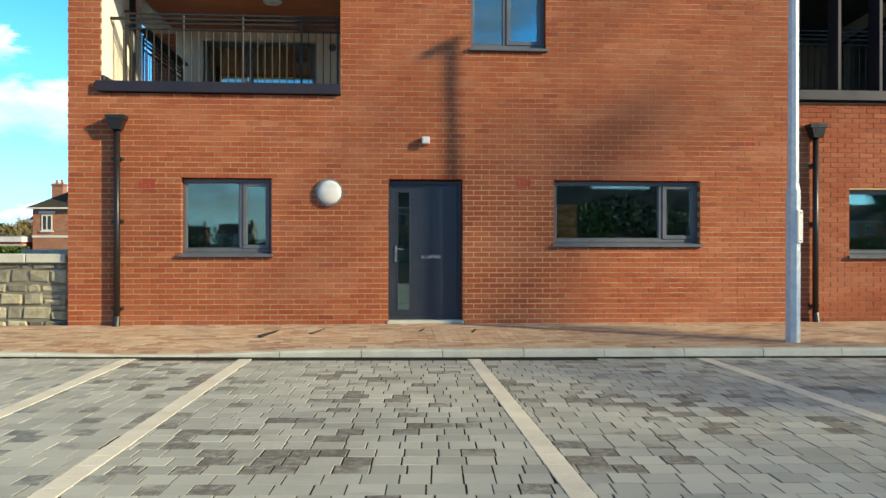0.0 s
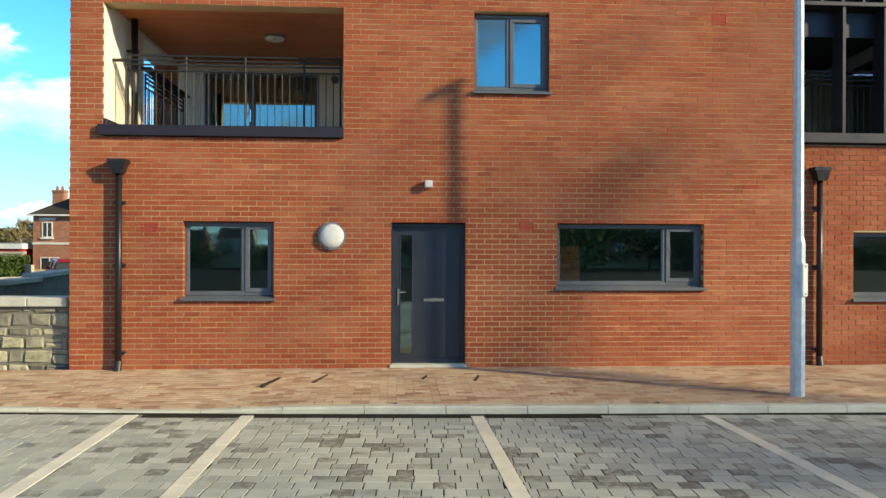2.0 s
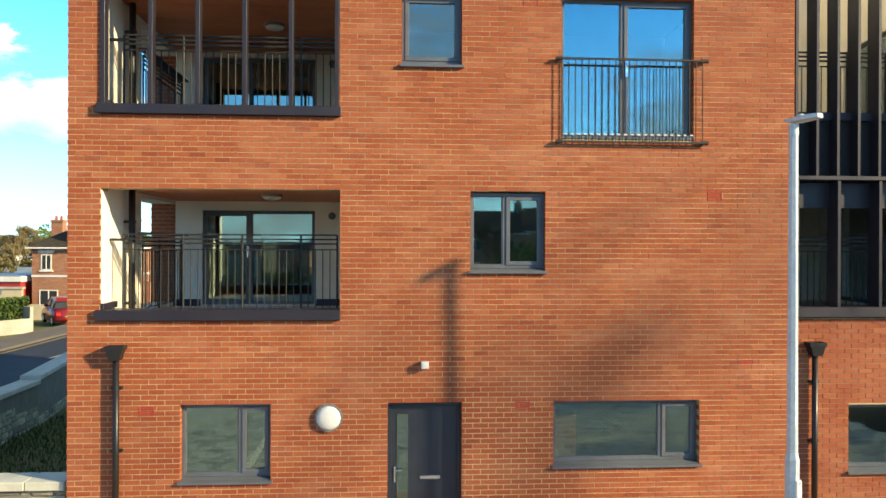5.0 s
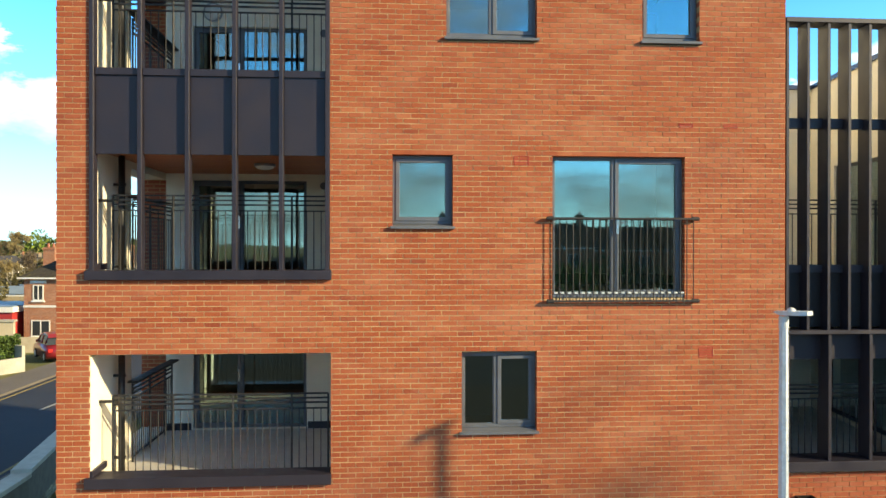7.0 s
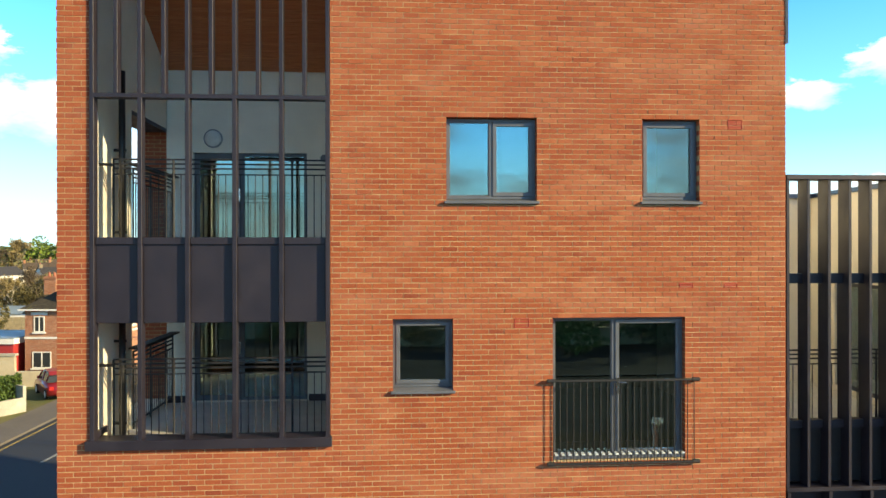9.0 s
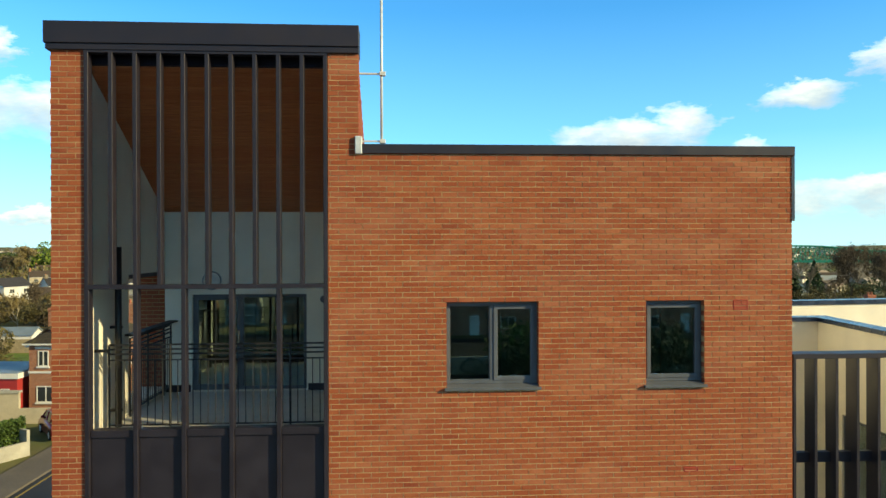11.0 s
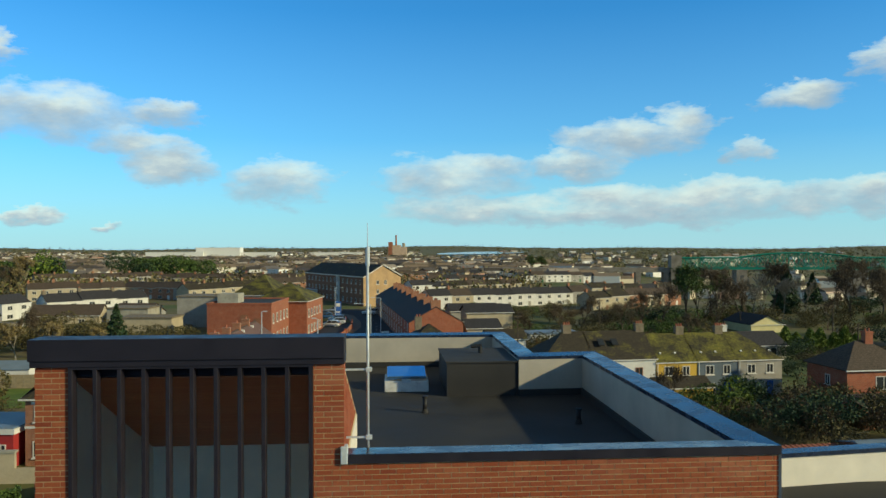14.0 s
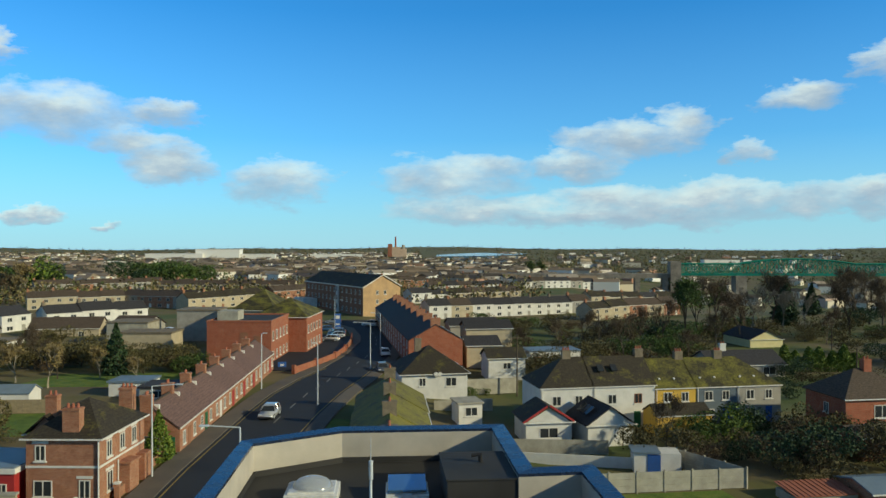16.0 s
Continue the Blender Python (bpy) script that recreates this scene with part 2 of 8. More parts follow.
def stone_build(k, i):
    p, r = place(k), k.node("ObjectInfo").outputs["Random"]
    r = k.math("FRACT", k.math("ADD", r, island(k, False)))
    c = k.ramp(r, (0.0, (0.15, 0.145, 0.125)), (0.3, (0.33, 0.31, 0.22)), (0.7, (0.47, 0.44, 0.29)), (1.0, (0.57, 0.53, 0.37)))
    n = k.noise(p, 12.0, 6.0, 0.7)
    k.put(i["Base Color"], k.mix(k.ramp(n, (0.4, 0.0), (0.7, 0.7)), c, (0.13, 0.12, 0.10)))
    i["Roughness"].default_value = 0.95
    bump(k, i, n, 0.7, 0.03)


M_STONE = material("rubble_stone", stone_build)
M_LIMEJOINT = plain("grey_lime_joint", (0.17, 0.16, 0.13), 0.95, scale=4, grain=60, relief=0.4, vary=0.2)

# ---- building blocks ----
def mesh_ob(name, verts, faces, mat, parent=None, smooth=False):
    me = bpy.data.meshes.new(name)
    me.from_pydata([tuple(v) for v in verts], [], faces)
    me.validate()
    if smooth:
        me.polygons.foreach_set("use_smooth", [True] * len(me.polygons))
    me.materials.append(mat)
    ob = new(name, me)
    ob.parent = parent
    return ob


def bm_ob(name, bm, mat, parent=None, smooth=False):
    me = bpy.data.meshes.new(name)
    bmesh.ops.recalc_face_normals(bm, faces=bm.faces)
    if smooth:
        for f in bm.faces:
            f.smooth = True
    bm.to_mesh(me)
    bm.free()
    me.materials.append(mat)
    ob = new(name, me)
    ob.parent = parent
    return ob


def part(name, bm, mat, parent, label="", smooth=False):
    return tagged(bm_ob(name, bm, mat, parent, smooth), label)


def thing(name, label, category, at=(0, 0, 0), rz=0.0, group="", kind=""):
    e = new(name)
    e.matrix_world = pose(*at, 0, 0, rz)
    return tagged(e, label, category, group, kind)


def add_box(bm, x0, x1, y0, y1, z0, z1, bevel=0.0, m=None):
    r = bmesh.ops.create_cube(bm, size=1.0)
    vs = r["verts"]
    bmesh.ops.transform(bm, verts=vs, matrix=Matrix.LocRotScale(((x0 + x1) / 2, (y0 + y1) / 2, (z0 + z1) / 2), None, (abs(x1 - x0), abs(y1 - y0), abs(z1 - z0))))
    if bevel:
        es = list({e for v in vs for e in v.link_edges})
        r2 = bmesh.ops.bevel(bm, geom=es, offset=bevel, segments=1, affect="EDGES")
        vs = list({v for f in r2["faces"] for v in f.verts} | {v for v in vs if v.is_valid})
    if m is not None:
        bmesh.ops.transform(bm, verts=[v for v in vs if v.is_valid], matrix=m)
    return vs


def box(x0, x1, y0, y1, z0, z1, bevel=0.0, m=None):
    bm = bmesh.new()
    add_box(bm, x0, x1, y0, y1, z0, z1, bevel, m)
    return bm


def add_tube(bm, a, b, r, sides=8, r2=None):
    a, b = Vector(a), Vector(b)
    d = b - a
    q = d.to_track_quat("Z", "Y").to_matrix().to_4x4()
    bmesh.ops.create_cone(bm, cap_ends=True, segments=sides, radius1=r, radius2=r if r2 is None else r2, depth=d.length, matrix=Matrix.Translation((a + b) / 2) @ q)


def tube(a, b, r, sides=8, r2=None):
    bm = bmesh.new()
    add_tube(bm, a, b, r, sides, r2)
    return bm


def add_prism(bm, outline, z0, z1):
    """An upright prism over an outline in the plan."""
    lo = [bm.verts.new((x, y, z0)) for x, y in outline]
    hi = [bm.verts.new((x, y, z1)) for x, y in outline]
    n = len(outline)
    bm.faces.new(lo[::-1]), bm.faces.new(hi)
    for i in range(n):
        bm.faces.new((lo[i], lo[(i + 1) % n], hi[(i + 1) % n], hi[i]))


def prism(outline, z0, z1):
    bm = bmesh.new()
    add_prism(bm, outline, z0, z1)
    return bm


def holed_wall(x0, x1, z0, z1, y0, y1, holes):
    """A wall in the x-z plane from y0 to y1 with rectangular openings (x0, x1, z0, z1) right through it."""
    xs = sorted({x0, x1, *[h[0] for h in holes], *[h[1] for h in holes]})
    zs = sorted({z0, z1, *[h[2] for h in holes], *[h[3] for h in holes]})
    xs, zs = [x for x in xs if x0 <= x <= x1], [z for z in zs if z0 <= z <= z1]

    def solid(i, j):
        if not (0 <= i < len(xs) - 1 and 0 <= j < len(zs) - 1):
            return False
        cx, cz = (xs[i] + xs[i + 1]) / 2, (zs[j] + zs[j + 1]) / 2
        return not any(h[0] < cx < h[1] and h[2] < cz < h[3] for h in holes)

    bm = bmesh.new()
    ids = {}

    def v(i, j, y):
        if (i, j, y) not in ids:
            ids[i, j, y] = bm.verts.new((xs[i], y, zs[j]))
        return ids[i, j, y]

    for i in range(len(xs) - 1):
        for j in range(len(zs) - 1):
            if not solid(i, j):
                continue
            bm.faces.new((v(i, j, y0), v(i + 1, j, y0), v(i + 1, j + 1, y0), v(i, j + 1, y0)))
            bm.faces.new((v(i, j, y1), v(i, j + 1, y1), v(i + 1, j + 1, y1), v(i + 1, j, y1)))
            for di, dj, a, b in ((-1, 0, (i, j), (i, j + 1)), (1, 0, (i + 1, j + 1), (i + 1, j)), (0, -1, (i + 1, j), (i, j)), (0, 1, (i, j + 1), (i + 1, j + 1))):
                if not solid(i + di, j + dj):
                    bm.faces.new((v(*a, y0), v(*b, y0), v(*b, y1), v(*a, y1)))
    return bm


BOX_FACES = [(0, 3, 2, 1), (4, 5, 6, 7), (0, 1, 5, 4), (1, 2, 6, 5), (2, 3, 7, 6), (3, 0, 4, 7)]


def many_boxes(name, cells, mat, parent, jitter=0.0, m=None, kind="stuff"):
    """Many small blocks (x0, x1, y0, y1, z0, z1) in one mesh."""
    c = np.array(cells)
    n = len(c)
    pick = [(0, 2, 4), (1, 2, 4), (1, 3, 4), (0, 3, 4), (0, 2, 5), (1, 2, 5), (1, 3, 5), (0, 3, 5)]
    v = np.stack([c[:, list(p)] for p in pick], 1)
    if jitter:
        v = v + np.random.uniform(-jitter, jitter, (n, 1, 3)) + np.random.uniform(-jitter / 3, jitter / 3, v.shape)
    v = v.reshape(-1, 3)
    if m is not None:
        v = v @ np.array(m.to_3x3()).T + np.array(m.translation)
    f = (np.arange(n)[:, None, None] * 8 + np.array(BOX_FACES)[None]).reshape(-1, 4)
    ob = mesh_ob(name, v, f.tolist(), mat, parent)
    return tagged(ob, kind=kind)


def block_mesh(name, x, y, z, mat, bevel):
    """One block for pieces that are objects of their own: corner at the origin."""
    bm = box(0, x, 0, y, 0, z)
    if bevel:
        bmesh.ops.bevel(bm, geom=list(bm.edges), offset=bevel, segments=1, affect="EDGES")
    me = bpy.data.meshes.new(name)
    bm.to_mesh(me)
    bm.free()
    me.materials.append(mat)
    return me


def single_blocks(name, cells, mat, parent, bevel, jitter, m=None):
    """Blocks that are objects of their own; alike sizes share their mesh."""
    meshes = {}
    for x0, x1, y0, y1, z0, z1 in cells:
        key = (round(x1 - x0, 3), round(y1 - y0, 3), round(z1 - z0, 3))
        if key not in meshes:
            meshes[key] = block_mesh(name, *key, mat, bevel)
        ob = new(name, meshes[key])
        ob.parent = parent
        j = [random.uniform(-jitter, jitter) for _ in range(3)]
        p = pose(x0 + j[0], y0 + j[1], z0 + j[2])
        ob.matrix_basis = p if m is None else m @ p


# ---- ground near the building ----
XL, XR = -4.57, 5.98          # the brick block's corners


def ground_height(x, y):
    """The lie of the land: the car park level, then falling away behind the building."""
    k = min(1.0, max(0.0, (y - 6) / 40))
    side = min(1.0, max(0.0, (-x - 9.6) / 2.5)) * min(1.0, max(0.0, (y + 2) / 6))
    z = -0.03 - 0.9 * max(k, 0.9 * side)
    z -= 2.2 * min(1.0, max(0.0, (x + 6) / 22)) * k
    z -= 1.2 * min(1.0, max(0.0, (y - 90) / 140))
    d = math.hypot(x, y)
    az = math.atan2(x, y)
    z -= 10.0 * min(1.0, max(0.0, (az - 0.24) / 0.14)) * min(1.0, max(0.0, (d - 300) / 140)) * min(1.0, max(0.0, (1000 - d) / 400))   # the river valley
    far = min(1.0, max(0.0, (d - 900) / 3600))
    z += far * far * (20 + 7 * math.sin(math.atan2(x, y) * 9.0 + 1.0) + 5 * math.sin(math.atan2(x, y) * 23.0))
    return z


# ---- brick block ----
HOLES = {"window_1": (-3.01, -1.74, 1.12, 2.24), "door_1": (-0.07, 1.0, 0.17, 2.24), "window_2": (2.35, 4.54, 1.27, 2.24),
         "window_3": (1.12, 2.22, 4.12, 5.30), "window_4": (0.115, 0.985, 7.10, 8.17), "door_2": (2.45, 4.435, 6.10, 8.18),
         "window_5": (0.89, 2.215, 9.84, 11.09), "window_6": (3.79, 4.655, 9.84, 11.09),
         "loggia_1": (-4.11, -0.765, 3.44, 5.30), "loggia_2": (-4.12, -0.78, 6.36, 14.62)}
PAR = 13.23                   # top of the brickwork
TOWER = (-0.35, 14.62)        # the taller corner: its inner edge and height
FLOORS = (3.37, 6.28, 9.19)
BACK = 3.7                    # the loggias' back wall
holes = list(HOLES.values())


def course_top(z):
    return -0.01 + math.ceil((z + 0.01) / 0.075 - 1e-6) * 0.075


# the mortar core stands back behind the brick ends and heads
wide = [(a - 0.005, b + 0.005, c - 0.014, max(d + 0.012, course_top(d) if course_top(d) < d + 0.03 else 0)) for a, b, c, d in holes]

wall_front = thing("wall_north", "red brick front wall of an apartment block", "wall", kind="structure")
body = bm_ob("wall_body", holed_wall(XL + 0.006, XR - 0.006, -0.2, PAR, 0.0045, 0.285, wide), M_MORTAR, wall_front)
upper = [h for h in wide if h[3] > PAR]
bm_ob("wall_body", holed_wall(XL + 0.006, TOWER[0] - 0.006, PAR, TOWER[1], 0.0045, 0.285, [(h[0], h[1], PAR - 1, h[3]) for h in upper]), M_MORTAR, wall_front)


def brick_cells(x0, x1, z0, z1, openings, y0=0.0, y1=0.298, joint=0.0122, seed=3):
    """Stretcher bond, clipped to the openings; bricks 215 x 65 on a module of 225 x 75."""
    rnd = random.Random(seed)
    cells = []
    n0, n1 = math.floor((z0 + 0.01) / 0.075), math.ceil((z1 + 0.01) / 0.075)
    for i in range(n0, n1):
        za, zb = -0.01 + i * 0.075 + joint / 2, -0.01 + (i + 1) * 0.075 - joint / 2
        za, zb = max(za, z0), min(zb, z1)
        if zb - za < 0.012:
            continue
        gaps = sorted((h[0], h[1]) for h in openings if h[2] < zb - 0.012 and h[3] > za + 0.012)
        spans, a = [], x0
        for g0, g1 in gaps:
            if g0 > a:
                spans.append((a, g0))
            a = max(a, g1)
        if a < x1:
            spans.append((a, x1))
        off = 0.1125 * (i % 2)
        for a, b in spans:
            k = math.floor((a - x0 - off) / 0.225)
            while True:
                xa, xb = x0 + off + k * 0.225 + joint / 2, x0 + off + (k + 1) * 0.225 - joint / 2
                k += 1
                if xa > b:
                    break
                xa, xb = max(xa, a), min(xb, b)
                if xb - xa > 0.004:
                    cells.append((xa, xb, y0 - rnd.uniform(0, 0.002), y1, za, zb))
    return cells


front_cells = brick_cells(XL, XR, 0.0, PAR, holes) + brick_cells(XL, TOWER[0], PAR, TOWER[1], holes, seed=4)
for h in (HOLES["loggia_1"], HOLES["loggia_2"]):      # rendered reveal of the loggia openings
    bm_ob("reveal", box(h[0] - 0.004, h[0] + 0.006, 0.014, 0.31, h[2] + 0.02, h[3] - 0.02), M_CREAM, wall_front)
for h in holes:           # cut bricks over the heads
    if course_top(h[3]) > h[3] + 0.03 and h[3] < 14:
        n_ = round((h[1] - h[0]) / 0.225)
        w_ = (h[1] - h[0]) / n_
        front_cells += [(h[0] + k * w_ + 0.005, h[0] + (k + 1) * w_ - 0.005, 0.0, 0.298, h[3], course_top(h[3]) - 0.006) for k in range(n_)]
near_door = [c for c in front_cells if 1.0 < (c[0] + c[1]) / 2 < 2.3 and 0.15 < c[4] < 2.35]
near_keys = set(near_door)
many_boxes("brickwork", [c for c in front_cells if c not in near_keys], M_BRICK, wall_front, 0.0012)

# the tower's own flank above the main roof, and its sloping top
SLOPE_Y, SLOPE_Z = 3.9, 13.05


def slope_top(y):
    return TOWER[1] + (SLOPE_Z - TOWER[1]) * (y / SLOPE_Y)


flank = bmesh.new()
a = [flank.verts.new(p) for p in ((TOWER[0] - 0.006, 0.30, 12.2), (TOWER[0] - 0.006, SLOPE_Y, 12.2), (TOWER[0] - 0.006, SLOPE_Y, slope_top(SLOPE_Y)), (TOWER[0] - 0.006, 0.30, slope_top(0.3)))]
b = [flank.verts.new((v.co.x - 0.42, v.co.y, v.co.z)) for v in a]
flank.faces.new(a), flank.faces.new(b[::-1])
for i in range(4):
    flank.faces.new((a[i], b[i], b[(i + 1) % 4], a[(i + 1) % 4]))
wall_flank = tagged(bm_ob("wall_flank", flank, M_MORTAR), "red brick flank of the raised corner above the roof", "wall", kind="structure")
side = []
for c in brick_cells(0.0, SLOPE_Y, 13.2, TOWER[1], [], seed=5):
    if c[5] < slope_top(c[1]):
        side.append((TOWER[0] - 0.1, TOWER[0], c[0], c[1], c[4], c[5]))
many_boxes("brickwork", side, M_BRICK, wall_flank, 0.001)

# other outer walls of the block, closing it
OUT = [(XR, 0.30), (XR - 0.03, 10.1), (4.20, 9.95), (4.15, 15.2), (-1.5, 15.2), (-4.45, 13.5), (XL, 4.0)]


def outer_wall(name, p, q, z0, z1, mat, t=0.3):
    p, q = Vector((*p, 0)), Vector((*q, 0))
    d = (q - p).normalized()
    n = Vector((-d.y, d.x, 0)) * t
    return tagged(bm_ob(name, prism([(v.x, v.y) for v in (p, q, q + n, p + n)], z0, z1), mat), "plain outer wall of the apartment block", "wall", kind="structure")


for i in range(len(OUT) - 1):
    outer_wall("wall_outer", OUT[i], OUT[i + 1], -1.5, 13.2, M_CREAM)
# the left wall beside the loggias: solid, then open towards the street, then a brick pier
for z0, z1 in ((-0.5, 3.44), (5.3, 6.36), (8.1, 9.3)):
    tagged(bm_ob("wall_side", box(XL + 0.01, -4.12, 0.31, 4.0, z0, z1), M_CREAM), "rendered spandrel beside the loggia", "wall", kind="structure")
for z0, z1 in ((3.44, 5.3), (6.36, 8.1), (9.3, 12.3)):
    tagged(bm_ob("wall_side", box(XL + 0.01, -4.12, 0.31, 1.75, z0, z1), M_CREAM), "cream rendered inner side of the loggia wall", "wall", kind="structure")
    pier = tagged(bm_ob("brick_pier", box(XL + 0.01, -4.13, BACK + 0.005, 4.2, z0, z1), M_MORTAR), "red brick pier at the loggia's open corner", "pier", kind="structure")
    many_boxes("brickwork", brick_cells(XL, -4.12, z0, z1, [], BACK - 0.005, BACK + 0.1), M_BRICK, pier, 0.001)
tagged(bm_ob("wall_side", box(XL + 0.01, -4.12, 1.75, 3.7, 11.45, 12.3), M_CREAM), "cream rendered beam over the loggia opening", "wall", kind="structure")
tagged(bm_ob("wall_side", box(XL + 0.01, -4.12, 1.75, 3.7, 11.38, 11.45), M_CLAD), "dark metal edge over the loggia opening", "wall", kind="structure")

# loggias: floors, ceilings, back walls and inner right walls
LX0, LX1 = -4.12, -0.78
for i, fz in enumerate(FLOORS):
    fl = tagged(bm_ob("floor", box(LX0, LX1, 0.31, BACK, fz - 0.24, fz), M_TILE), "grey paved floor of the loggia", "floor", kind="structure")
    top = (5.36, 8.22, 14.0)[i]
    door = (-3.62, -1.50, fz + 0.02, fz + 1.82)
    tagged(bm_ob("wall_back", holed_wall(LX0, LX1 + 0.3, fz - 0.24, top + 0.5 if i < 2 else 12.6, BACK, BACK + 0.25, [door]), M_CREAM), "cream rendered back wall of the loggia", "wall", kind="structure")
    tagged(bm_ob("wall_inner", box(LX1, LX1 + 0.28, 0.31, BACK, fz - 0.24, top if i < 2 else 12.3), M_CREAM), "cream rendered inner wall of the loggia", "wall", kind="structure")
    if i < 2:
        cells = [(LX0, LX1, 0.31 + k * 0.1 + 0.003, 0.31 + (k + 1) * 0.1 - 0.003, top, top + 0.02) for k in range(34)]
        many_boxes("ceiling", cells, M_TIMBER, None, 0.001, kind="structure")
        tagged(bm_ob("ceiling", box(LX0, LX1, 0.31, BACK, top + 0.022, top + 0.1), M_CLAD), "timber boarded ceiling of the loggia", "ceiling", kind="structure")
# sloping boarded soffit of the top loggia
ang = math.atan2(12.55 - 14.42, BACK - 0.15)
run = math.hypot(12.55 - 14.42, BACK - 0.15)
soffit_m = Matrix.Translation((0, 0.15, 14.42)) @ Matrix.Rotation(ang, 4, "X")
cells = [(LX0, LX1, k * 0.1 + 0.003, (k + 1) * 0.1 - 0.003, 0.0, 0.02) for k in range(int(run / 0.1))]
tagged(many_boxes("ceiling", cells, M_TIMBER, None, 0.001, soffit_m, kind="structure"), "sloping cedar boarded ceiling of the top loggia", "ceiling")
tagged(bm_ob("roof_slab", box(XL, TOWER[0] - 0.02, -0.02, run + 0.3, 0.03, 0.25, 0, soffit_m), M_CLAD), "sloping metal roof of the raised corner", "roof", kind="structure")
tagged(bm_ob("wall_inner", prism([(LX1, 0.31), (LX1 + 0.03, 0.31), (LX1 + 0.03, BACK), (LX1, BACK)], 12.3, 13.2), M_CREAM), "cream rendered inner wall of the loggia", "wall", kind="structure")

# dark metal capping of the raised corner
cap = thing("roof_capping", "dark bronze metal fascia capping the raised corner", "fascia", kind="structure")
part("fascia", box(XL - 0.07, TOWER[0] + 0.01, -0.07, 0.4, 14.70, 15.0, 0.006), M_CLAD, cap)
part("flashing", box(XL - 0.05, TOWER[0] + 0.01, -0.045, 0.38, 14.615, 14.70, 0.004), M_CLAD, cap)

# ---- main roof ----
ROOF = 12.25
inner = [(-0.4, 0.45), (XR - 0.45, 0.45), (XR - 0.48, 9.6), (3.74, 9.5), (3.70, 14.75), (-1.37, 14.75), (-4.05, 13.25), (-4.1, 4.0), (-0.4, 4.0)]
outer = [(TOWER[0], -0.03), (XR + 0.03, -0.03), (XR, 10.12), (4.22, 10.0), (4.17, 15.23), (-1.5, 15.23), (-4.48, 13.52), (XL, 3.9)]
tagged(bm_ob("roof", prism([(XL + .05, 4.0), (TOWER[0] - 0.3, 4.0), (TOWER[0] - 0.3, 0.3), (XR - 0.05, 0.3), (XR - 0.05, 10.0), (4.1, 9.9), (4.1, 15.1), (-1.45, 15.1), (-4.4, 13.4)], ROOF - 0.3, ROOF), M_FELT), "dark felted flat roof with damp patches", "roof", kind="structure")


def parapet(p0, p1, q1, q0, name):
    """One stretch: p outer edge, q inner edge."""
    t = thing(name, "rendered parapet with a blue-grey metal coping", "parapet", kind="structure")
    top = PAR - 0.01
    front = p0[1] < 0 and p1[1] < 0
    part("upstand", prism([(p0[0], 0.31), (p1[0] - 0.04, 0.31), q1, q0] if front else [p0, p1, q1, q0], ROOF, top), M_PARAPET, t)
    bm = bmesh.new()
    lo = [bm.verts.new((x, y, top)) for x, y in (p0, p1, q1, q0)]
    hi = [bm.verts.new((x, y, top + h)) for (x, y), h in zip((p0, p1, q1, q0), (0.12, 0.12, 0.085, 0.085))]
    bm.faces.new(lo[::-1]), bm.faces.new(hi)
    for i in range(4):
        bm.faces.new((lo[i], lo[(i + 1) % 4], hi[(i + 1) % 4], hi[i]))
    part("coping", bm, M_COPING, t, "blue-grey folded metal coping")
    if front:
        part("fascia", box(p0[0] + 0.02, p1[0], -0.036, -0.032, top - 0.01, top + 0.112), M_CLAD, t, "dark metal edge of the coping")
    return t


for i in range(7):
    parapet(outer[i], outer[i + 1], inner[i + 1], inner[i], "parapet")
# upstand of felt at the foot of the parapets
for i in range(7):
    p, q = Vector((*inner[i], 0)), Vector((*inner[i + 1], 0))
    d = (q - p).normalized()
    n = Vector((-d.y, d.x, 0)) * 0.06
    tagged(bm_ob("felt_upstand", prism([(v.x, v.y) for v in (p, q, q + n, p + n)], ROOF, ROOF + 0.17), M_FELT), "felt upstand along the parapet", "upstand", kind="structure")


# the loggia's left wall runs up under the sloping soffit
gable = bmesh.new()
prof = [(0.31, 12.3), (BACK, 12.3), (BACK, 12.57), (0.31, 14.36)]
ga = [gable.verts.new((-4.12, y, z)) for y, z in prof]
gb = [gable.verts.new((XL + 0.01, y, z)) for y, z in prof]
gable.faces.new(ga), gable.faces.new(gb[::-1])
for i in range(4):
    gable.faces.new((ga[i], gb[i], gb[(i + 1) % 4], ga[(i + 1) % 4]))
tagged(bm_ob("wall_side", gable, M_CREAM), "cream rendered wall under the sloping soffit", "wall", kind="structure")
# floors and partitions behind the windows, room shade put into their colour
for i, fz in enumerate((0.12, *FLOORS)):
    x0 = LX1 + 0.28 if i else XL + 0.3
    tagged(bm_ob("floor_slab", box(x0, XR - 0.1, 0.31, 9.4, fz - 0.26, fz), M_DIM_FLOOR), "floor slab inside the flats, coloured near-black for room shade", "floor", kind="structure")
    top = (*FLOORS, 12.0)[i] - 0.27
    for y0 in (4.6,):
        tagged(bm_ob("partition", box(XL + 0.3 if not i else x0, XR - 0.1, y0, y0 + 0.1, fz, top), M_DIM_PLASTER), "partition wall coloured near-black for room shade", "wall", kind="structure")
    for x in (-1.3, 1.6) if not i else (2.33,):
        tagged(bm_ob("partition", box(x, x + 0.1, 0.32, 4.6, fz, top), M_DIM_PLASTER), "partition wall coloured near-black for room shade", "wall", kind="structure")

# ---- windows and doors of the brick front ----
def pane(name, x0, x1, z0, z1, y, parent):
    return bm_ob(name, box(x0, x1, y, y + 0.024, z0, z1), M_GLASS, parent)


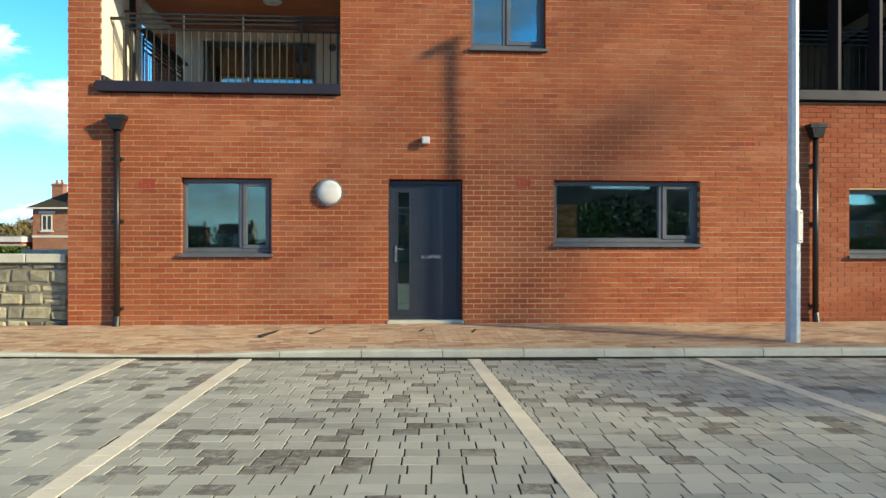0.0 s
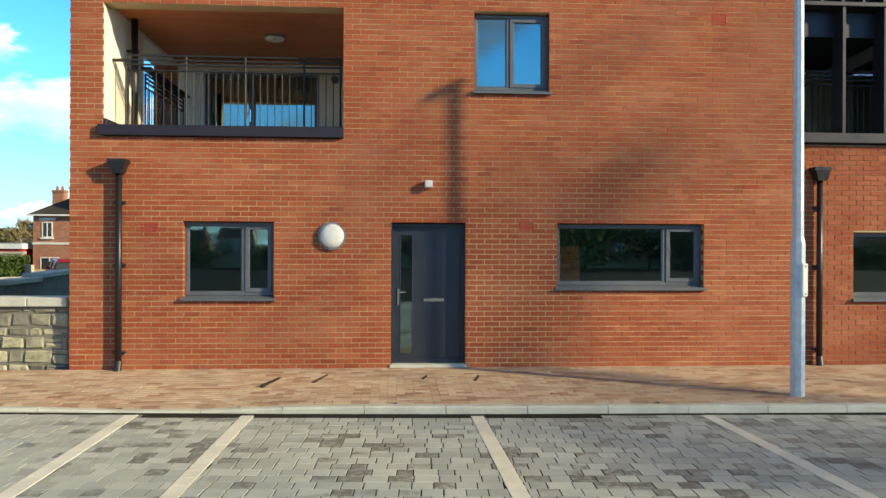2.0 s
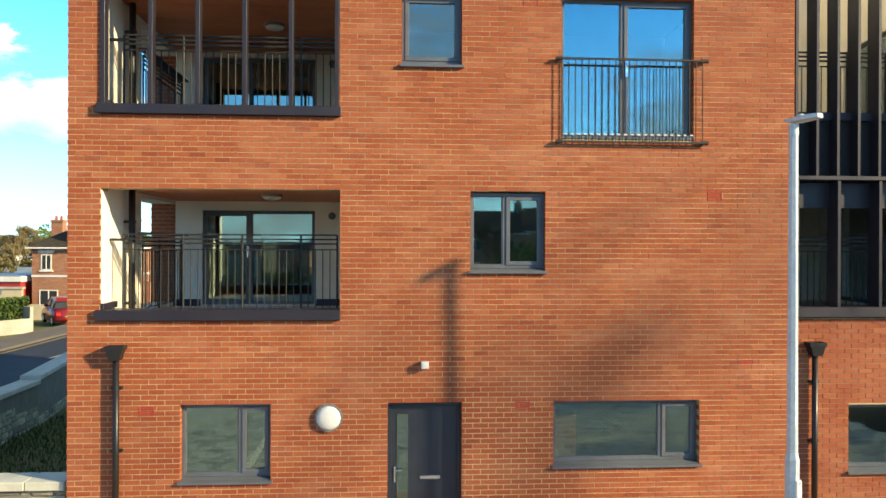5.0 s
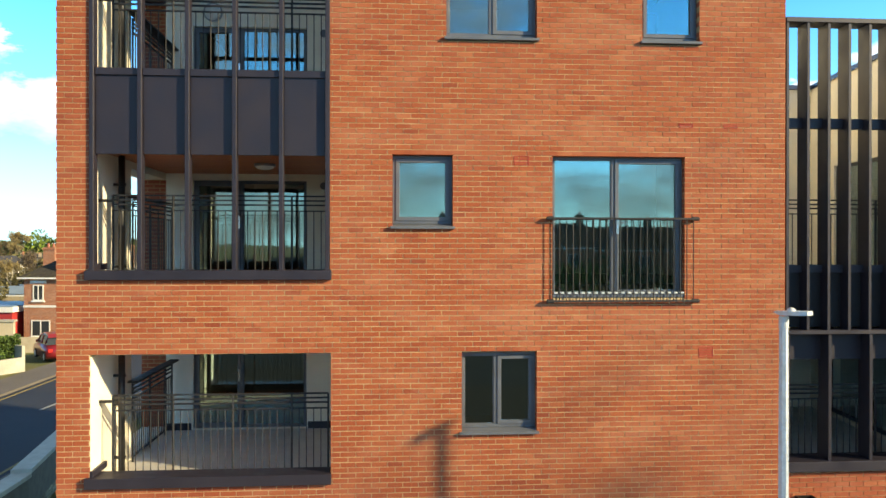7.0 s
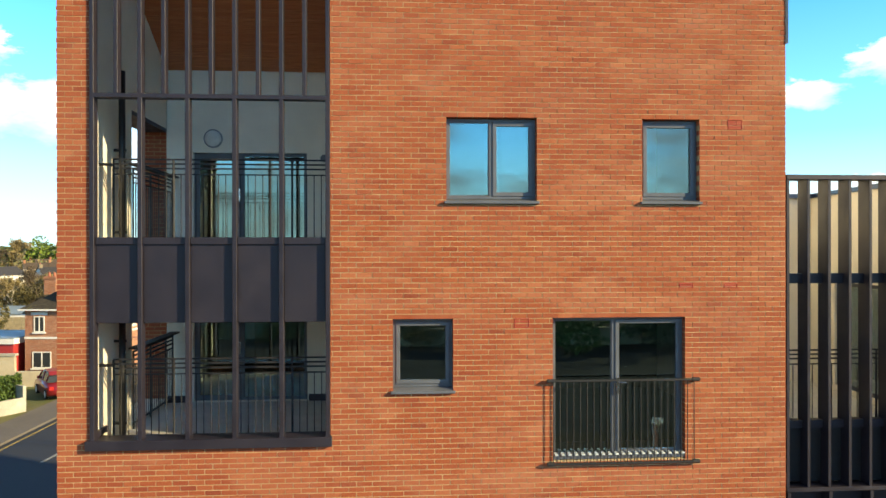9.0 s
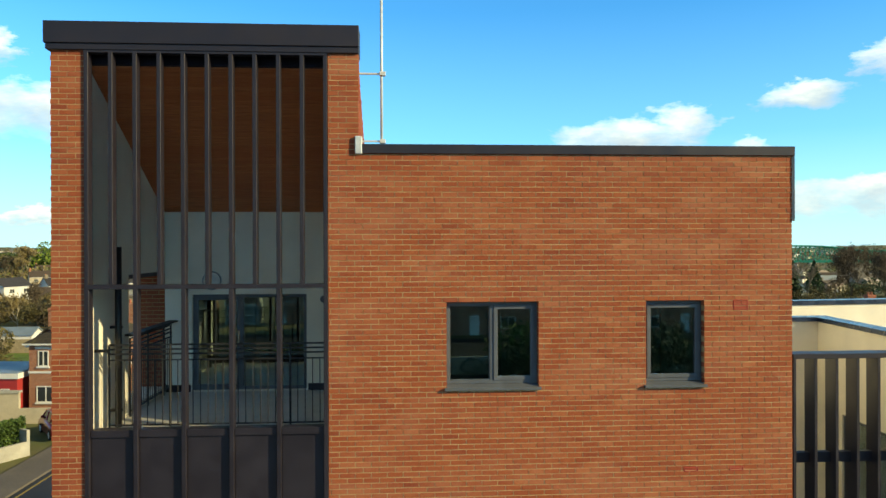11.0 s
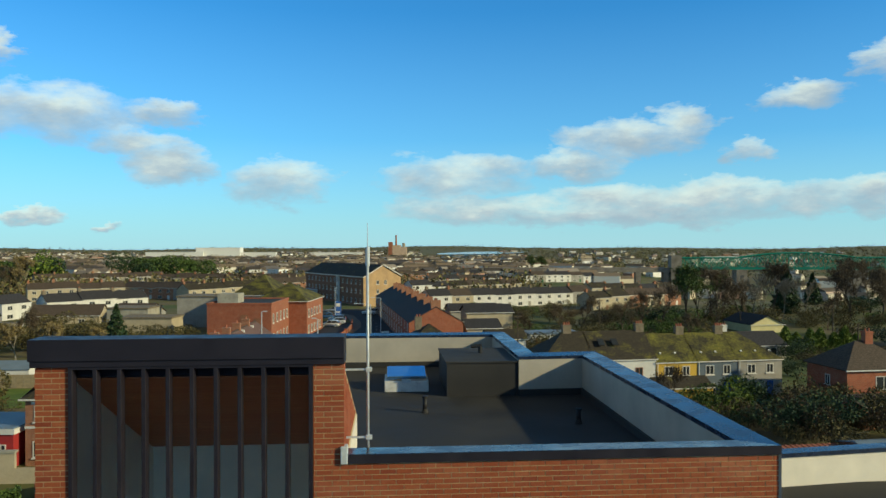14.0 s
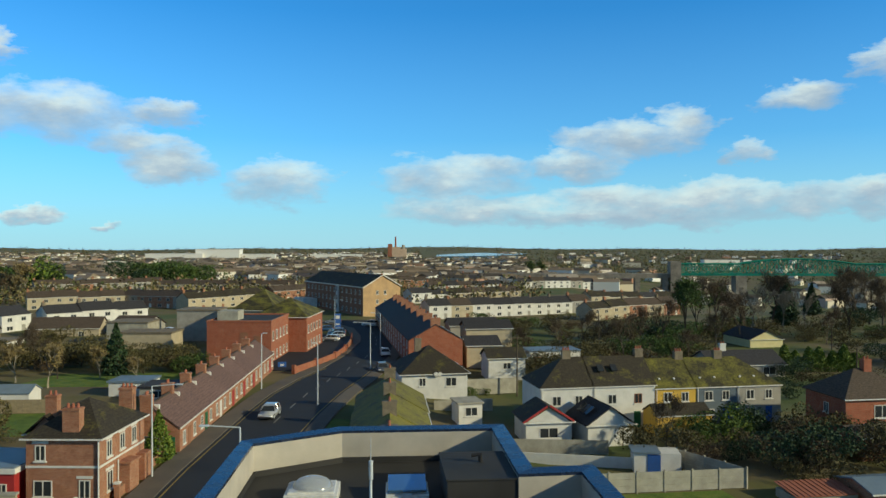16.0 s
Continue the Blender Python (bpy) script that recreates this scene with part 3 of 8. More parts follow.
def frame_bars(x0, x1, z0, z1, y0, y1, t):
    bm = bmesh.new()
    add_box(bm, x0, x1, y0, y1, z0, z0 + t, 0.004), add_box(bm, x0, x1, y0, y1, z1 - t, z1, 0.004)
    add_box(bm, x0, x0 + t, y0, y1, z0 + t, z1 - t, 0.004), add_box(bm, x1 - t, x1, y0, y1, z0 + t, z1 - t, 0.004)
    return bm


def window_unit(name, hole, lights, label, sill=True, y=0.11):
    """lights: (from, to, opens) as fractions of the width."""
    x0, x1, z0, z1 = hole
    t = thing(name, label, "window", kind="structure")
    zs = z0 + (0.07 if sill else 0.0)
    part("window_frame", frame_bars(x0, x1, zs, z1 - 0.005, y, y + 0.07, 0.045), M_FRAME, t)
    wide = x1 - x0 - 0.09
    for i, (a, b, opens) in enumerate(lights):
        xa, xb = x0 + 0.045 + a * wide, x0 + 0.045 + b * wide
        if i:
            part("mullion", box(xa - 0.025, xa + 0.025, y + 0.003, y + 0.067, zs + 0.045, z1 - 0.05, 0.003), M_FRAME, t)
            xa += 0.025
        if i < len(lights) - 1:
            xb -= 0.025
        if opens:
            part("sash", frame_bars(xa, xb, zs + 0.045, z1 - 0.05, y - 0.012, y + 0.05, 0.058), M_FRAME, t)
            pane("pane", xa + 0.058, xb - 0.058, zs + 0.103, z1 - 0.108, y + 0.02, t)
        else:
            part("glazing_bead", frame_bars(xa, xb, zs + 0.045, z1 - 0.05, y + 0.01, y + 0.05, 0.016), M_FRAME, t)
            pane("pane", xa + 0.016, xb - 0.016, zs + 0.061, z1 - 0.066, y + 0.025, t)
    if sill:
        bm = bmesh.new()
        add_box(bm, x0 - 0.03, x1 + 0.03, -0.055, 0.0, z0 - 0.005, z0 + 0.035, 0.004)
        vs = [bm.verts.new(p) for p in ((x0, -0.005, z0 + 0.035), (x1, -0.005, z0 + 0.035), (x1, y + 0.01, z0 + 0.068), (x0, y + 0.01, z0 + 0.068), (x0, -0.005, z0), (x1, -0.005, z0), (x1, y + 0.01, z0), (x0, y + 0.01, z0))]
        for f in ((0, 1, 2, 3), (4, 7, 6, 5), (0, 4, 5, 1), (2, 6, 7, 3), (1, 5, 6, 2), (0, 3, 7, 4)):
            bm.faces.new([vs[k] for k in f])
        part("window_sill", bm, M_FRAME, t, "grey pressed metal sill")
    return t


window_unit("window_1", HOLES["window_1"], [(0, 0.66, False), (0.66, 1, True)], "dark grey framed ground floor window with a narrow opening light")
window_unit("window_2", HOLES["window_2"], [(0, 0.755, False), (0.755, 1, True)], "wide dark grey window with a small opening light")
window_unit("window_3", HOLES["window_3"], [(0, 0.46, False), (0.46, 1, True)], "dark grey first floor window with one opening light")
window_unit("window_4", HOLES["window_4"], [(0, 1, True)], "small single-light dark grey window")
window_unit("window_5", HOLES["window_5"], [(0, 0.5, False), (0.5, 1, True)], "dark grey top floor window with one opening light")
window_unit("window_6", HOLES["window_6"], [(0, 1, True)], "narrow single-light dark grey top floor window")

# french window with a guard rail outside
fd = window_unit("door_2", HOLES["door_2"], [(0, 0.47, False), (0.47, 1, True)], "glazed grey french door behind a metal guard rail", sill=False)
fx0, fx1, fz0, fz1 = HOLES["door_2"]
part("threshold", box(fx0, fx1, 0.0, 0.12, fz0 - 0.005, fz0 + 0.05, 0.004), M_FRAME, fd)
hx = fx0 + 0.045 + 0.47 * (fx1 - fx0 - 0.09) + 0.06
h = part("door_handle", box(hx - 0.02, hx + 0.02, 0.07, 0.098, fz0 + 0.93, fz0 + 1.17, 0.006), M_CHROME, fd, "chrome lever handle")
part("lever", tube((hx, 0.055, fz0 + 1.10), (hx + 0.12, 0.055, fz0 + 1.10), 0.011), M_CHROME, h)

guard = thing("guard_rail", "black metal guard rail with upright bars outside a french door", "railing", (0, 0, 0))
gx0, gx1, gy = 2.41, 4.575, -0.075
for z in (7.255, 6.045):
    part("rail", box(gx0 - 0.06, gx1 + 0.06, gy - 0.008, gy + 0.03, z - 0.012, z + 0.014), M_RAIL, guard)
    for x in (gx0, gx1):
        br = part("bracket", box(x - 0.015, x + 0.015, gy, 0.005, z - 0.02, z + 0.02), M_RAIL, guard)
        part("bolt", tube((x - 0.05, gy + 0.02, z), (x + 0.05, gy + 0.02, z), 0.03, 8), M_RAIL, br)
for k in range(22):
    x = gx0 + 0.03 + k * (gx1 - gx0 - 0.06) / 21
    part("bar", tube((x, gy + 0.01, 6.05), (x, gy + 0.01, 7.25), 0.0075, 6), M_RAIL, guard)
for k in range(20):
    x = fx0 + 0.05 + k * 0.1
    part("grip", box(x - 0.024, x + 0.024, -0.02, 0.1, fz0 + 0.05, fz0 + 0.075, 0.003), M_STEEL, fd)

pier = thing("brick_pier", "yellow brick pier standing inside the ground floor room", "pier")
pm = brick_mat("yellow_brick", False, ((0.0, (0.42, 0.22, 0.06)), (1.0, (0.58, 0.36, 0.12))), False)
part("core", box(2.425, 2.815, 0.565, 0.895, 0.12, 1.905), M_MORTAR, pier)
many_boxes("brickwork", [(2.42 + a, 2.42 + b, 0.56, 0.90, 0.13 + k * 0.075, 0.195 + k * 0.075) for k in range(24) for a, b in (((0, 0.195), (0.205, 0.40)) if k % 2 else ((0, 0.095), (0.105, 0.295), (0.305, 0.40)))], pm, pier, 0.001)

# entrance door
dx0, dx1, dz0, dz1 = HOLES["door_1"]
d1 = thing("door_1", "closed anthracite entrance door with a narrow glazed strip", "door", kind="structure")
part("door_frame", frame_bars(dx0, dx1, dz0 + 0.03, dz1 - 0.005, 0.13, 0.20, 0.06), M_DOOR, d1)
lx0, lx1 = dx0 + 0.065, dx1 - 0.065
gl0, gl1 = dx0 + 0.135, dx0 + 0.30
leaf = part("door_leaf", holed_wall(lx0, lx1, dz0 + 0.09, dz1 - 0.07, 0.145, 0.19, [(gl0, gl1, 0.34, 2.06)]), M_DOOR, d1)
pane("pane", gl0, gl1, 0.34, 2.06, 0.16, leaf)
part("glazing_bead", frame_bars(gl0 - 0.015, gl1 + 0.015, 0.325, 2.075, 0.138, 0.15, 0.016), M_DOOR, leaf)
for k in range(6):
    x = gl1 + 0.05 + k * 0.09
    part("groove_moulding", box(x, x + 0.01, 0.143, 0.146, dz0 + 0.12, dz1 - 0.1), M_DOOR, leaf)
lb = part("letter_plate", box(0.40, 0.70, 0.128, 0.146, 1.095, 1.15, 0.005), M_CHROME, leaf, "chrome letter plate")
part("flap", box(0.42, 0.68, 0.122, 0.129, 1.105, 1.14, 0.003), M_CHROME, lb)
hd = part("door_handle", box(0.015, 0.05, 0.125, 0.146, 1.05, 1.29, 0.006), M_CHROME, leaf, "chrome lever handle")
part("lever", tube((0.03, 0.105, 1.235), (0.14, 0.105, 1.235), 0.011), M_CHROME, hd)
part("threshold", box(dx0 - 0.02, dx1 + 0.02, -0.03, 0.2, 0.13, 0.20, 0.006), M_KERB, d1, "pale concrete door step")
part("lining", box(dx0, dx0 + 0.012, 0.005, 0.13, 0.2, dz1), M_DOOR, d1)

# ---- air bricks ----
def air_brick(x0, x1, z0, z1):
    t = thing("air_brick", "terracotta air brick set in the brickwork", "vent", group="air bricks")
    part("mortar_bed", frame_bars(x0 - 0.014, x1 + 0.014, z0 - 0.014, z1 + 0.014, 0.001, 0.03, 0.016), M_MORTAR, t, "pale mortar surround")
    part("rim", frame_bars(x0, x1, z0, z1, -0.006, 0.03, 0.012), M_VENT, t)
    part("backing", box(x0 + 0.01, x1 - 0.01, 0.008, 0.03, z0 + 0.01, z1 - 0.01), M_VENT, t)
    n = max(2, round((z1 - z0) / 0.04))
    for k in range(1, n):
        z = z0 + k * (z1 - z0) / n
        part("slat", box(x0 + 0.012, x1 - 0.012, -0.004, 0.012, z - 0.006, z + 0.006), M_VENT, t)


for v in ((-3.58, -3.37, 2.09, 2.23), (1.79, 2.0, 2.13, 2.27), (5.13, 5.36, 2.77, 2.835), (1.88, 2.10, 8.025, 8.165), (4.65, 4.87, 5.20, 5.36),
          (5.09, 5.31, 10.95, 11.10), (4.35, 4.56, 8.60, 8.665), (5.03, 5.24, 8.60, 8.665)):
    air_brick(*v)

# ---- lamps on the wall ----
def dome(bm, c, r, squash, axis, seg=20, rings=10):
    """Half a flattened ball that bulges along the axis."""
    res = bmesh.ops.create_uvsphere(bm, u_segments=seg, v_segments=rings, radius=r)
    vs = res["verts"]
    bmesh.ops.delete(bm, geom=[v for v in vs if v.co.z < -1e-4], context="VERTS")
    vs = [v for v in bm.verts if v in set(vs) or v.is_valid and v.co.z >= -1e-4]
    q = Vector(axis).to_track_quat("Z", "Y").to_matrix().to_4x4()
    bmesh.ops.transform(bm, verts=vs, matrix=Matrix.Translation(c) @ q @ Matrix.Diagonal((1, 1, squash, 1)))


M_RING = plain("grey_lamp_ring", (0.20, 0.21, 0.22), 0.4, 0.3, scale=9, grain=50, relief=0)


def bulkhead(c, r, axis, label):
    t = thing("bulkhead_lamp", label, "lamp", group="bulkhead lamps")
    a = Vector(axis)
    part("base_ring", tube(Vector(c), Vector(c) + a * 0.045, r * 1.07, 24), M_RING, t, "grey metal ring")
    bm = bmesh.new()
    dome(bm, Vector(c) + a * 0.045, r * 0.93, 0.36, axis)
    part("diffuser", bm, M_WHITE_PLASTIC, t, "white plastic dome", smooth=True)


bulkhead((-0.915, 0.0, 2.045), 0.185, (0, -1, 0), "round white bulkhead lamp on the brick wall")
bulkhead((-3.25, BACK, 11.27), 0.165, (0, -1, 0), "round white bulkhead lamp on the loggia wall")
bulkhead((-2.0, 1.7, 5.36), 0.165, (0, 0, -1), "round white bulkhead lamp under the timber ceiling")
bulkhead((-2.0, 1.9, 8.22), 0.165, (0, 0, -1), "round white bulkhead lamp under the timber ceiling")

spot = thing("wall_spotlight", "small square grey spotlight above the entrance", "lamp")
part("housing", box(0.405, 0.515, -0.11, 0.0, 2.745, 2.85, 0.008), M_STEEL, spot)
part("lens", box(0.425, 0.495, -0.116, -0.11, 2.765, 2.83, 0.002), M_WHITE_PLASTIC, spot, "white lens")

# ---- rainwater pipes ----
def rain_pipe(x, y, top, foot):
    t = thing("downpipe", "black aluminium downpipe with a box hopper head", "downpipe", group="downpipes")
    bm = bmesh.new()
    lo = [bm.verts.new((x + sx * 0.07, y - 0.09 + sy * 0.07, top - 0.2)) for sx, sy in ((-1, -1), (1, -1), (1, 1), (-1, 1))]
    hi = [bm.verts.new((x + sx * 0.112, y - 0.09 + sy * 0.085, top - 0.05)) for sx, sy in ((-1, -1), (1, -1), (1, 1), (-1, 1))]
    for i in range(4):
        bm.faces.new((lo[i], lo[(i + 1) % 4], hi[(i + 1) % 4], hi[i]))
    bm.faces.new(lo[::-1])
    hop = part("hopper", bm, M_PIPE, t)
    part("rim", frame_ring(x, y - 0.09, 0.13, 0.09, top - 0.055, top, 0.02), M_PIPE, hop)
    part("pipe", tube((x, y - 0.075, foot), (x, y - 0.075, top - 0.19), 0.043, 14), M_PIPE, t, smooth=True)
    for z in (foot + 0.25, (foot + top) / 2, top - 0.6):
        part("bracket", box(x - 0.075, x + 0.075, y - 0.06, y, z - 0.02, z + 0.02, 0.004), M_PIPE, t)
    part("shoe", tube((x, y - 0.075, foot + 0.14), (x, y - 0.11, foot + 0.0), 0.05, 12), M_PIPE, t)


def frame_ring(cx, cy, hx_, hy_, z0, z1, t):
    bm = bmesh.new()
    add_box(bm, cx - hx_, cx + hx_, cy - hy_, cy - hy_ + t, z0, z1), add_box(bm, cx - hx_, cx + hx_, cy + hy_ - t, cy + hy_, z0, z1)
    add_box(bm, cx - hx_, cx - hx_ + t, cy - hy_ + t, cy + hy_ - t, z0, z1), add_box(bm, cx + hx_ - t, cx + hx_, cy - hy_ + t, cy + hy_ - t, z0, z1)
    return bm


rain_pipe(-3.87, 0.0, 3.10, 0.14)
rain_pipe(6.30, 0.05, 3.10, 0.14)
for i, fz in enumerate(FLOORS):
    t = thing("loggia_pipe", "black rainwater pipe inside the loggia", "downpipe", group="loggia pipes")
    part("pipe", tube((-4.0, 0.95, fz), (-4.0, 0.95, (5.36, 8.22, 11.9)[i]), 0.05, 12), M_PIPE, t, smooth=True)
    for z in (fz + 0.25, fz + 1.5):
        part("bracket", box(-4.12, -3.94, 0.93, 0.97, z - 0.02, z + 0.02), M_PIPE, t)

# ---- loggia sills, screens and railings ----
def metal_sill(z0, z1):
    t = thing("loggia_sill", "dark metal sill along the loggia opening", "sill", kind="structure")
    part("fascia", box(-4.17, -0.755, -0.07, 0.32, z0, z1, 0.006), M_CLAD, t)
    part("upstand", box(-4.115, -4.07, 0.0, 0.55, z1, z1 + 0.09, 0.004), M_CLAD, t)


metal_sill(3.445, 3.595), metal_sill(6.365, 6.50)

screen = thing("loggia_screen", "tall dark bronze metal fin screen across the loggias", "screen")
sx0, sx1 = -4.085, -0.815
for k in range(6):
    x = sx0 + k * (sx1 - sx0) / 5
    f = part("fin", box(x - 0.03, x + 0.03, -0.03, 0.13, 6.5, 11.31, 0.003), M_CLAD, screen)
    part("foot_plate", box(x - 0.045, x + 0.045, -0.04, 0.15, 6.5, 6.515), M_CLAD, f)
for k in range(11):
    x = sx0 + k * (sx1 - sx0) / 10
    part("fin", box(x - 0.028, x + 0.028, -0.03, 0.13, 11.37, 14.58, 0.003), M_CLAD, screen)
part("transom", box(sx0 - 0.03, sx1 + 0.03, -0.03, 0.13, 11.31, 11.37, 0.003), M_CLAD, screen)
part("head_rail", box(sx0 - 0.03, sx1 + 0.03, -0.03, 0.13, 14.58, 14.615), M_CLAD, screen)
for k in range(5):
    xa, xb = sx0 + k * (sx1 - sx0) / 5 + 0.035, sx0 + (k + 1) * (sx1 - sx0) / 5 - 0.035
    p = part("spandrel_panel", box(xa, xb, 0.04, 0.07, 8.14, 9.25, 0.003), M_CLAD, screen)
    part("capping", box(xa, xb, 0.01, 0.2, 9.25, 9.35, 0.004), M_CLAD, p)


def bars_rail(t, x0, y0, x1, y1, top, foot, step=0.104, rails=3, brackets=True):
    """Three slim top rails over a baluster rail, with round bars down to a foot rail."""
    a, b = Vector((x0, y0, 0)), Vector((x1, y1, 0))
    d = b - a
    m = Matrix.Translation(a) @ Matrix.Rotation(math.atan2(d.y, d.x), 4, "Z")
    L = d.length
    for k in range(rails):
        part("top_rail", box(0, L, -0.018, 0.018, top - k * 0.066 - 0.011, top - k * 0.066 + 0.011, 0, m), M_RAIL, t)
    zr = top - rails * 0.066 - 0.02
    part("bar_rail", box(0, L, -0.02, 0.02, zr - 0.008, zr + 0.008, 0, m), M_RAIL, t)
    part("foot_rail", box(0, L, -0.02, 0.02, foot, foot + 0.016, 0, m), M_RAIL, t)
    n = int(L / step)
    for k in range(n + 1):
        x = k * L / n
        post = k == 0 or k == n or k % 8 == 0
        r = 0.017 if post else 0.0075
        bm = tube((x, 0, foot - (0.08 if post else 0)), (x, 0, top if post else zr), r, 6)
        bmesh.ops.transform(bm, verts=bm.verts, matrix=m)
        part("post" if post else "bar", bm, M_RAIL, t)


for i, fz in enumerate(FLOORS):
    top = fz + 1.30
    t = thing("loggia_railing", "black metal railing along the loggia front", "railing", group="loggia railings")
    bars_rail(t, -3.93, 0.38, -0.83, 0.38, top, fz + 0.14)
    part("wall_arm", box(-4.12, -3.92, 0.34, 0.38, top - 0.10, top - 0.06), M_RAIL, t)
    t = thing("loggia_railing", "black metal railing at the loggia's open side", "railing", group="loggia railings")
    bars_rail(t, -4.0, 1.45, -3.98, BACK - 0.12, top - 0.03, fz + 0.12)
    part("handrail", box(-4.03, -3.87, 1.3, BACK - 0.05, top + 0.02, top + 0.05), M_RAIL, t)

# glazed doors at the back of the loggias
for i, fz in enumerate(FLOORS):
    hole = (-3.62, -1.50, fz + 0.02, fz + 1.82)
    t = window_unit("door_%d" % (i + 3), hole, [(0, 0.42, True), (0.42, 1, False)], "dark glazed double door at the back of the loggia", sill=False, y=BACK + 0.06)
    hx = hole[0] + 0.045 + 0.42 * (hole[1] - hole[0] - 0.09) - 0.05
    h = part("door_handle", box(hx - 0.018, hx + 0.018, BACK + 0.02, BACK + 0.048, fz + 0.9, fz + 1.14, 0.005), M_CHROME, t, "chrome lever handle")
    part("lever", tube((hx, BACK + 0.01, fz + 1.06), (hx - 0.11, BACK + 0.01, fz + 1.06), 0.01), M_CHROME, h)
    tagged(bm_ob("skirting", box(LX0 + 0.01, hole[0] - 0.03, BACK - 0.02, BACK, fz, fz + 0.13), M_CLAD), "dark skirting along the loggia wall", "skirting", kind="structure")
    tagged(bm_ob("skirting", box(hole[1] + 0.03, LX1, BACK - 0.02, BACK, fz, fz + 0.13), M_CLAD), "dark skirting along the loggia wall", "skirting", kind="structure")
    v = thing("wall_vent", "round grey vent on the loggia wall", "vent", group="loggia vents")
    part("cowl", tube((-1.17, BACK, fz + 1.72), (-1.17, BACK - 0.06, fz + 1.72), 0.07, 14), M_FRAME, v)

# ---- roof fittings ----
box_t = thing("lift_overrun", "felt-covered box on the flat roof", "roof housing")
part("housing", prism([(1.80, 9.55), (3.73, 9.55), (3.72, 12.3), (1.76, 12.3)], ROOF, 13.14), M_FELT, box_t)
part("edge_trim", prism([(1.77, 9.52), (3.735, 9.52), (3.73, 12.33), (1.73, 12.33)], 13.14, 13.18), M_FELT, box_t)
cowl = thing("roof_cowl", "small black vent cowl on the roof box", "vent")
part("pipe", tube((2.89, 11.2, 13.18), (2.89, 11.2, 13.38), 0.06, 12), M_RAIL, cowl)
part("cap", tube((2.62, 11.2, 13.37), (2.93, 11.2, 13.40), 0.05, 10), M_RAIL, cowl)


def soil_pipe(x, y, h, label):
    t = thing("vent_pipe", label, "vent pipe", group="roof vent pipes")
    part("pipe", tube((x, y, ROOF), (x, y, ROOF + h), 0.055, 12), M_RAIL, t, smooth=True)
    part("collar", tube((x, y, ROOF), (x, y, ROOF + 0.1), 0.085, 12, 0.06), M_FELT, t)
    part("cap", tube((x, y, ROOF + h), (x, y, ROOF + h + 0.05), 0.07, 12), M_RAIL, t)


soil_pipe(1.12, 7.6, 0.36, "black vent pipe standing on the felt roof")
soil_pipe(4.55, 6.2, 0.30, "black vent pipe standing in the parapet's shade")

M_DOME = material("acrylic_dome", lambda k, i: (k.put(i["Base Color"], (0.85, 0.88, 0.9)), k.put(i["Roughness"], 0.12), k.put(i["Transmission Weight"], 0.75)))
sk = thing("dome_rooflight", "white domed rooflight on a kerb", "rooflight")
part("kerb", box(-2.72, -1.22, 10.35, 11.65, ROOF, ROOF + 0.32, 0.02), M_WHITE_PLASTIC, sk)
part("flange", box(-2.62, -1.32, 10.45, 11.55, ROOF + 0.32, ROOF + 0.38, 0.01), M_WHITE_PLASTIC, sk)
bm = bmesh.new()
dome(bm, (0, 0, 0), 0.5, 0.6, (0, 0, 1), 16, 8)
bmesh.ops.transform(bm, verts=bm.verts, matrix=Matrix.Translation((-1.97, 11.0, ROOF + 0.38)) @ Matrix.Diagonal((1.15, 1.0, 1, 1)))
part("dome", bm, M_DOME, sk, "clear acrylic dome", smooth=True)
for k in range(8):
    x = -2.55 + k * 0.166
    part("bolt", tube((x, 10.5, ROOF + 0.38), (x, 10.5, ROOF + 0.41), 0.018, 6), M_STEEL, sk)
# the blue of the reflected sky is put into this base colour
M_LID = plain("sky_tinted_glazing", (0.20, 0.38, 0.62), 0.14, 0.75, scale=3, grain=30, relief=0)
sv = thing("smoke_vent", "pale rooflight hatch tilted on its kerb", "rooflight")
part("kerb", box(0.12, 1.34, 10.25, 11.5, ROOF, ROOF + 0.3, 0.015), M_WHITE_PLASTIC, sv)
part("lid", box(0.18, 1.28, -0.02, 1.1, 0, 0.07, 0.01, Matrix.Translation((0, 10.35, ROOF + 0.36)) @ Matrix.Rotation(radians(6), 4, "X")), M_LID, sv, "glazed lid with the sky's blue reflection put into its colour")
part("motor", box(0.6, 0.85, 10.2, 10.27, ROOF + 0.26, ROOF + 0.36, 0.01), M_STEEL, sv)

mast = thing("lightning_mast", "slim galvanised air terminal mast strapped to the raised corner", "mast")
part("pole", tube((-0.03, 0.5, 13.1), (-0.03, 0.5, 16.05), 0.021, 10), M_STEEL, mast, smooth=True)
part("sleeve", tube((-0.03, 0.5, 15.98), (-0.03, 0.5, 16.26), 0.034, 10), M_STEEL, mast)
part("tip", tube((-0.03, 0.5, 16.2), (-0.03, 0.5, 16.62), 0.008, 8, 0.004), M_STEEL, mast)
for z in (14.45, 13.45):
    part("strap", box(-0.36, 0.02, 0.48, 0.52, z - 0.012, z + 0.012), M_STEEL, mast)
    part("clamp", box(-0.06, 0.03, 0.46, 0.54, z - 0.03, z + 0.03, 0.004), M_STEEL, mast)
fl = thing("lead_flashing", "folded pale metal flashing where coping meets the raised corner", "flashing", kind="structure")
part("sheet", box(-0.40, -0.30, -0.05, 0.14, 13.2, 13.45, 0.01), M_STEEL, fl)
part("sheet", box(TOWER[0] - 0.01, TOWER[0] + 0.012, 0.14, 3.7, 12.3, 13.1), M_CREAM, fl)

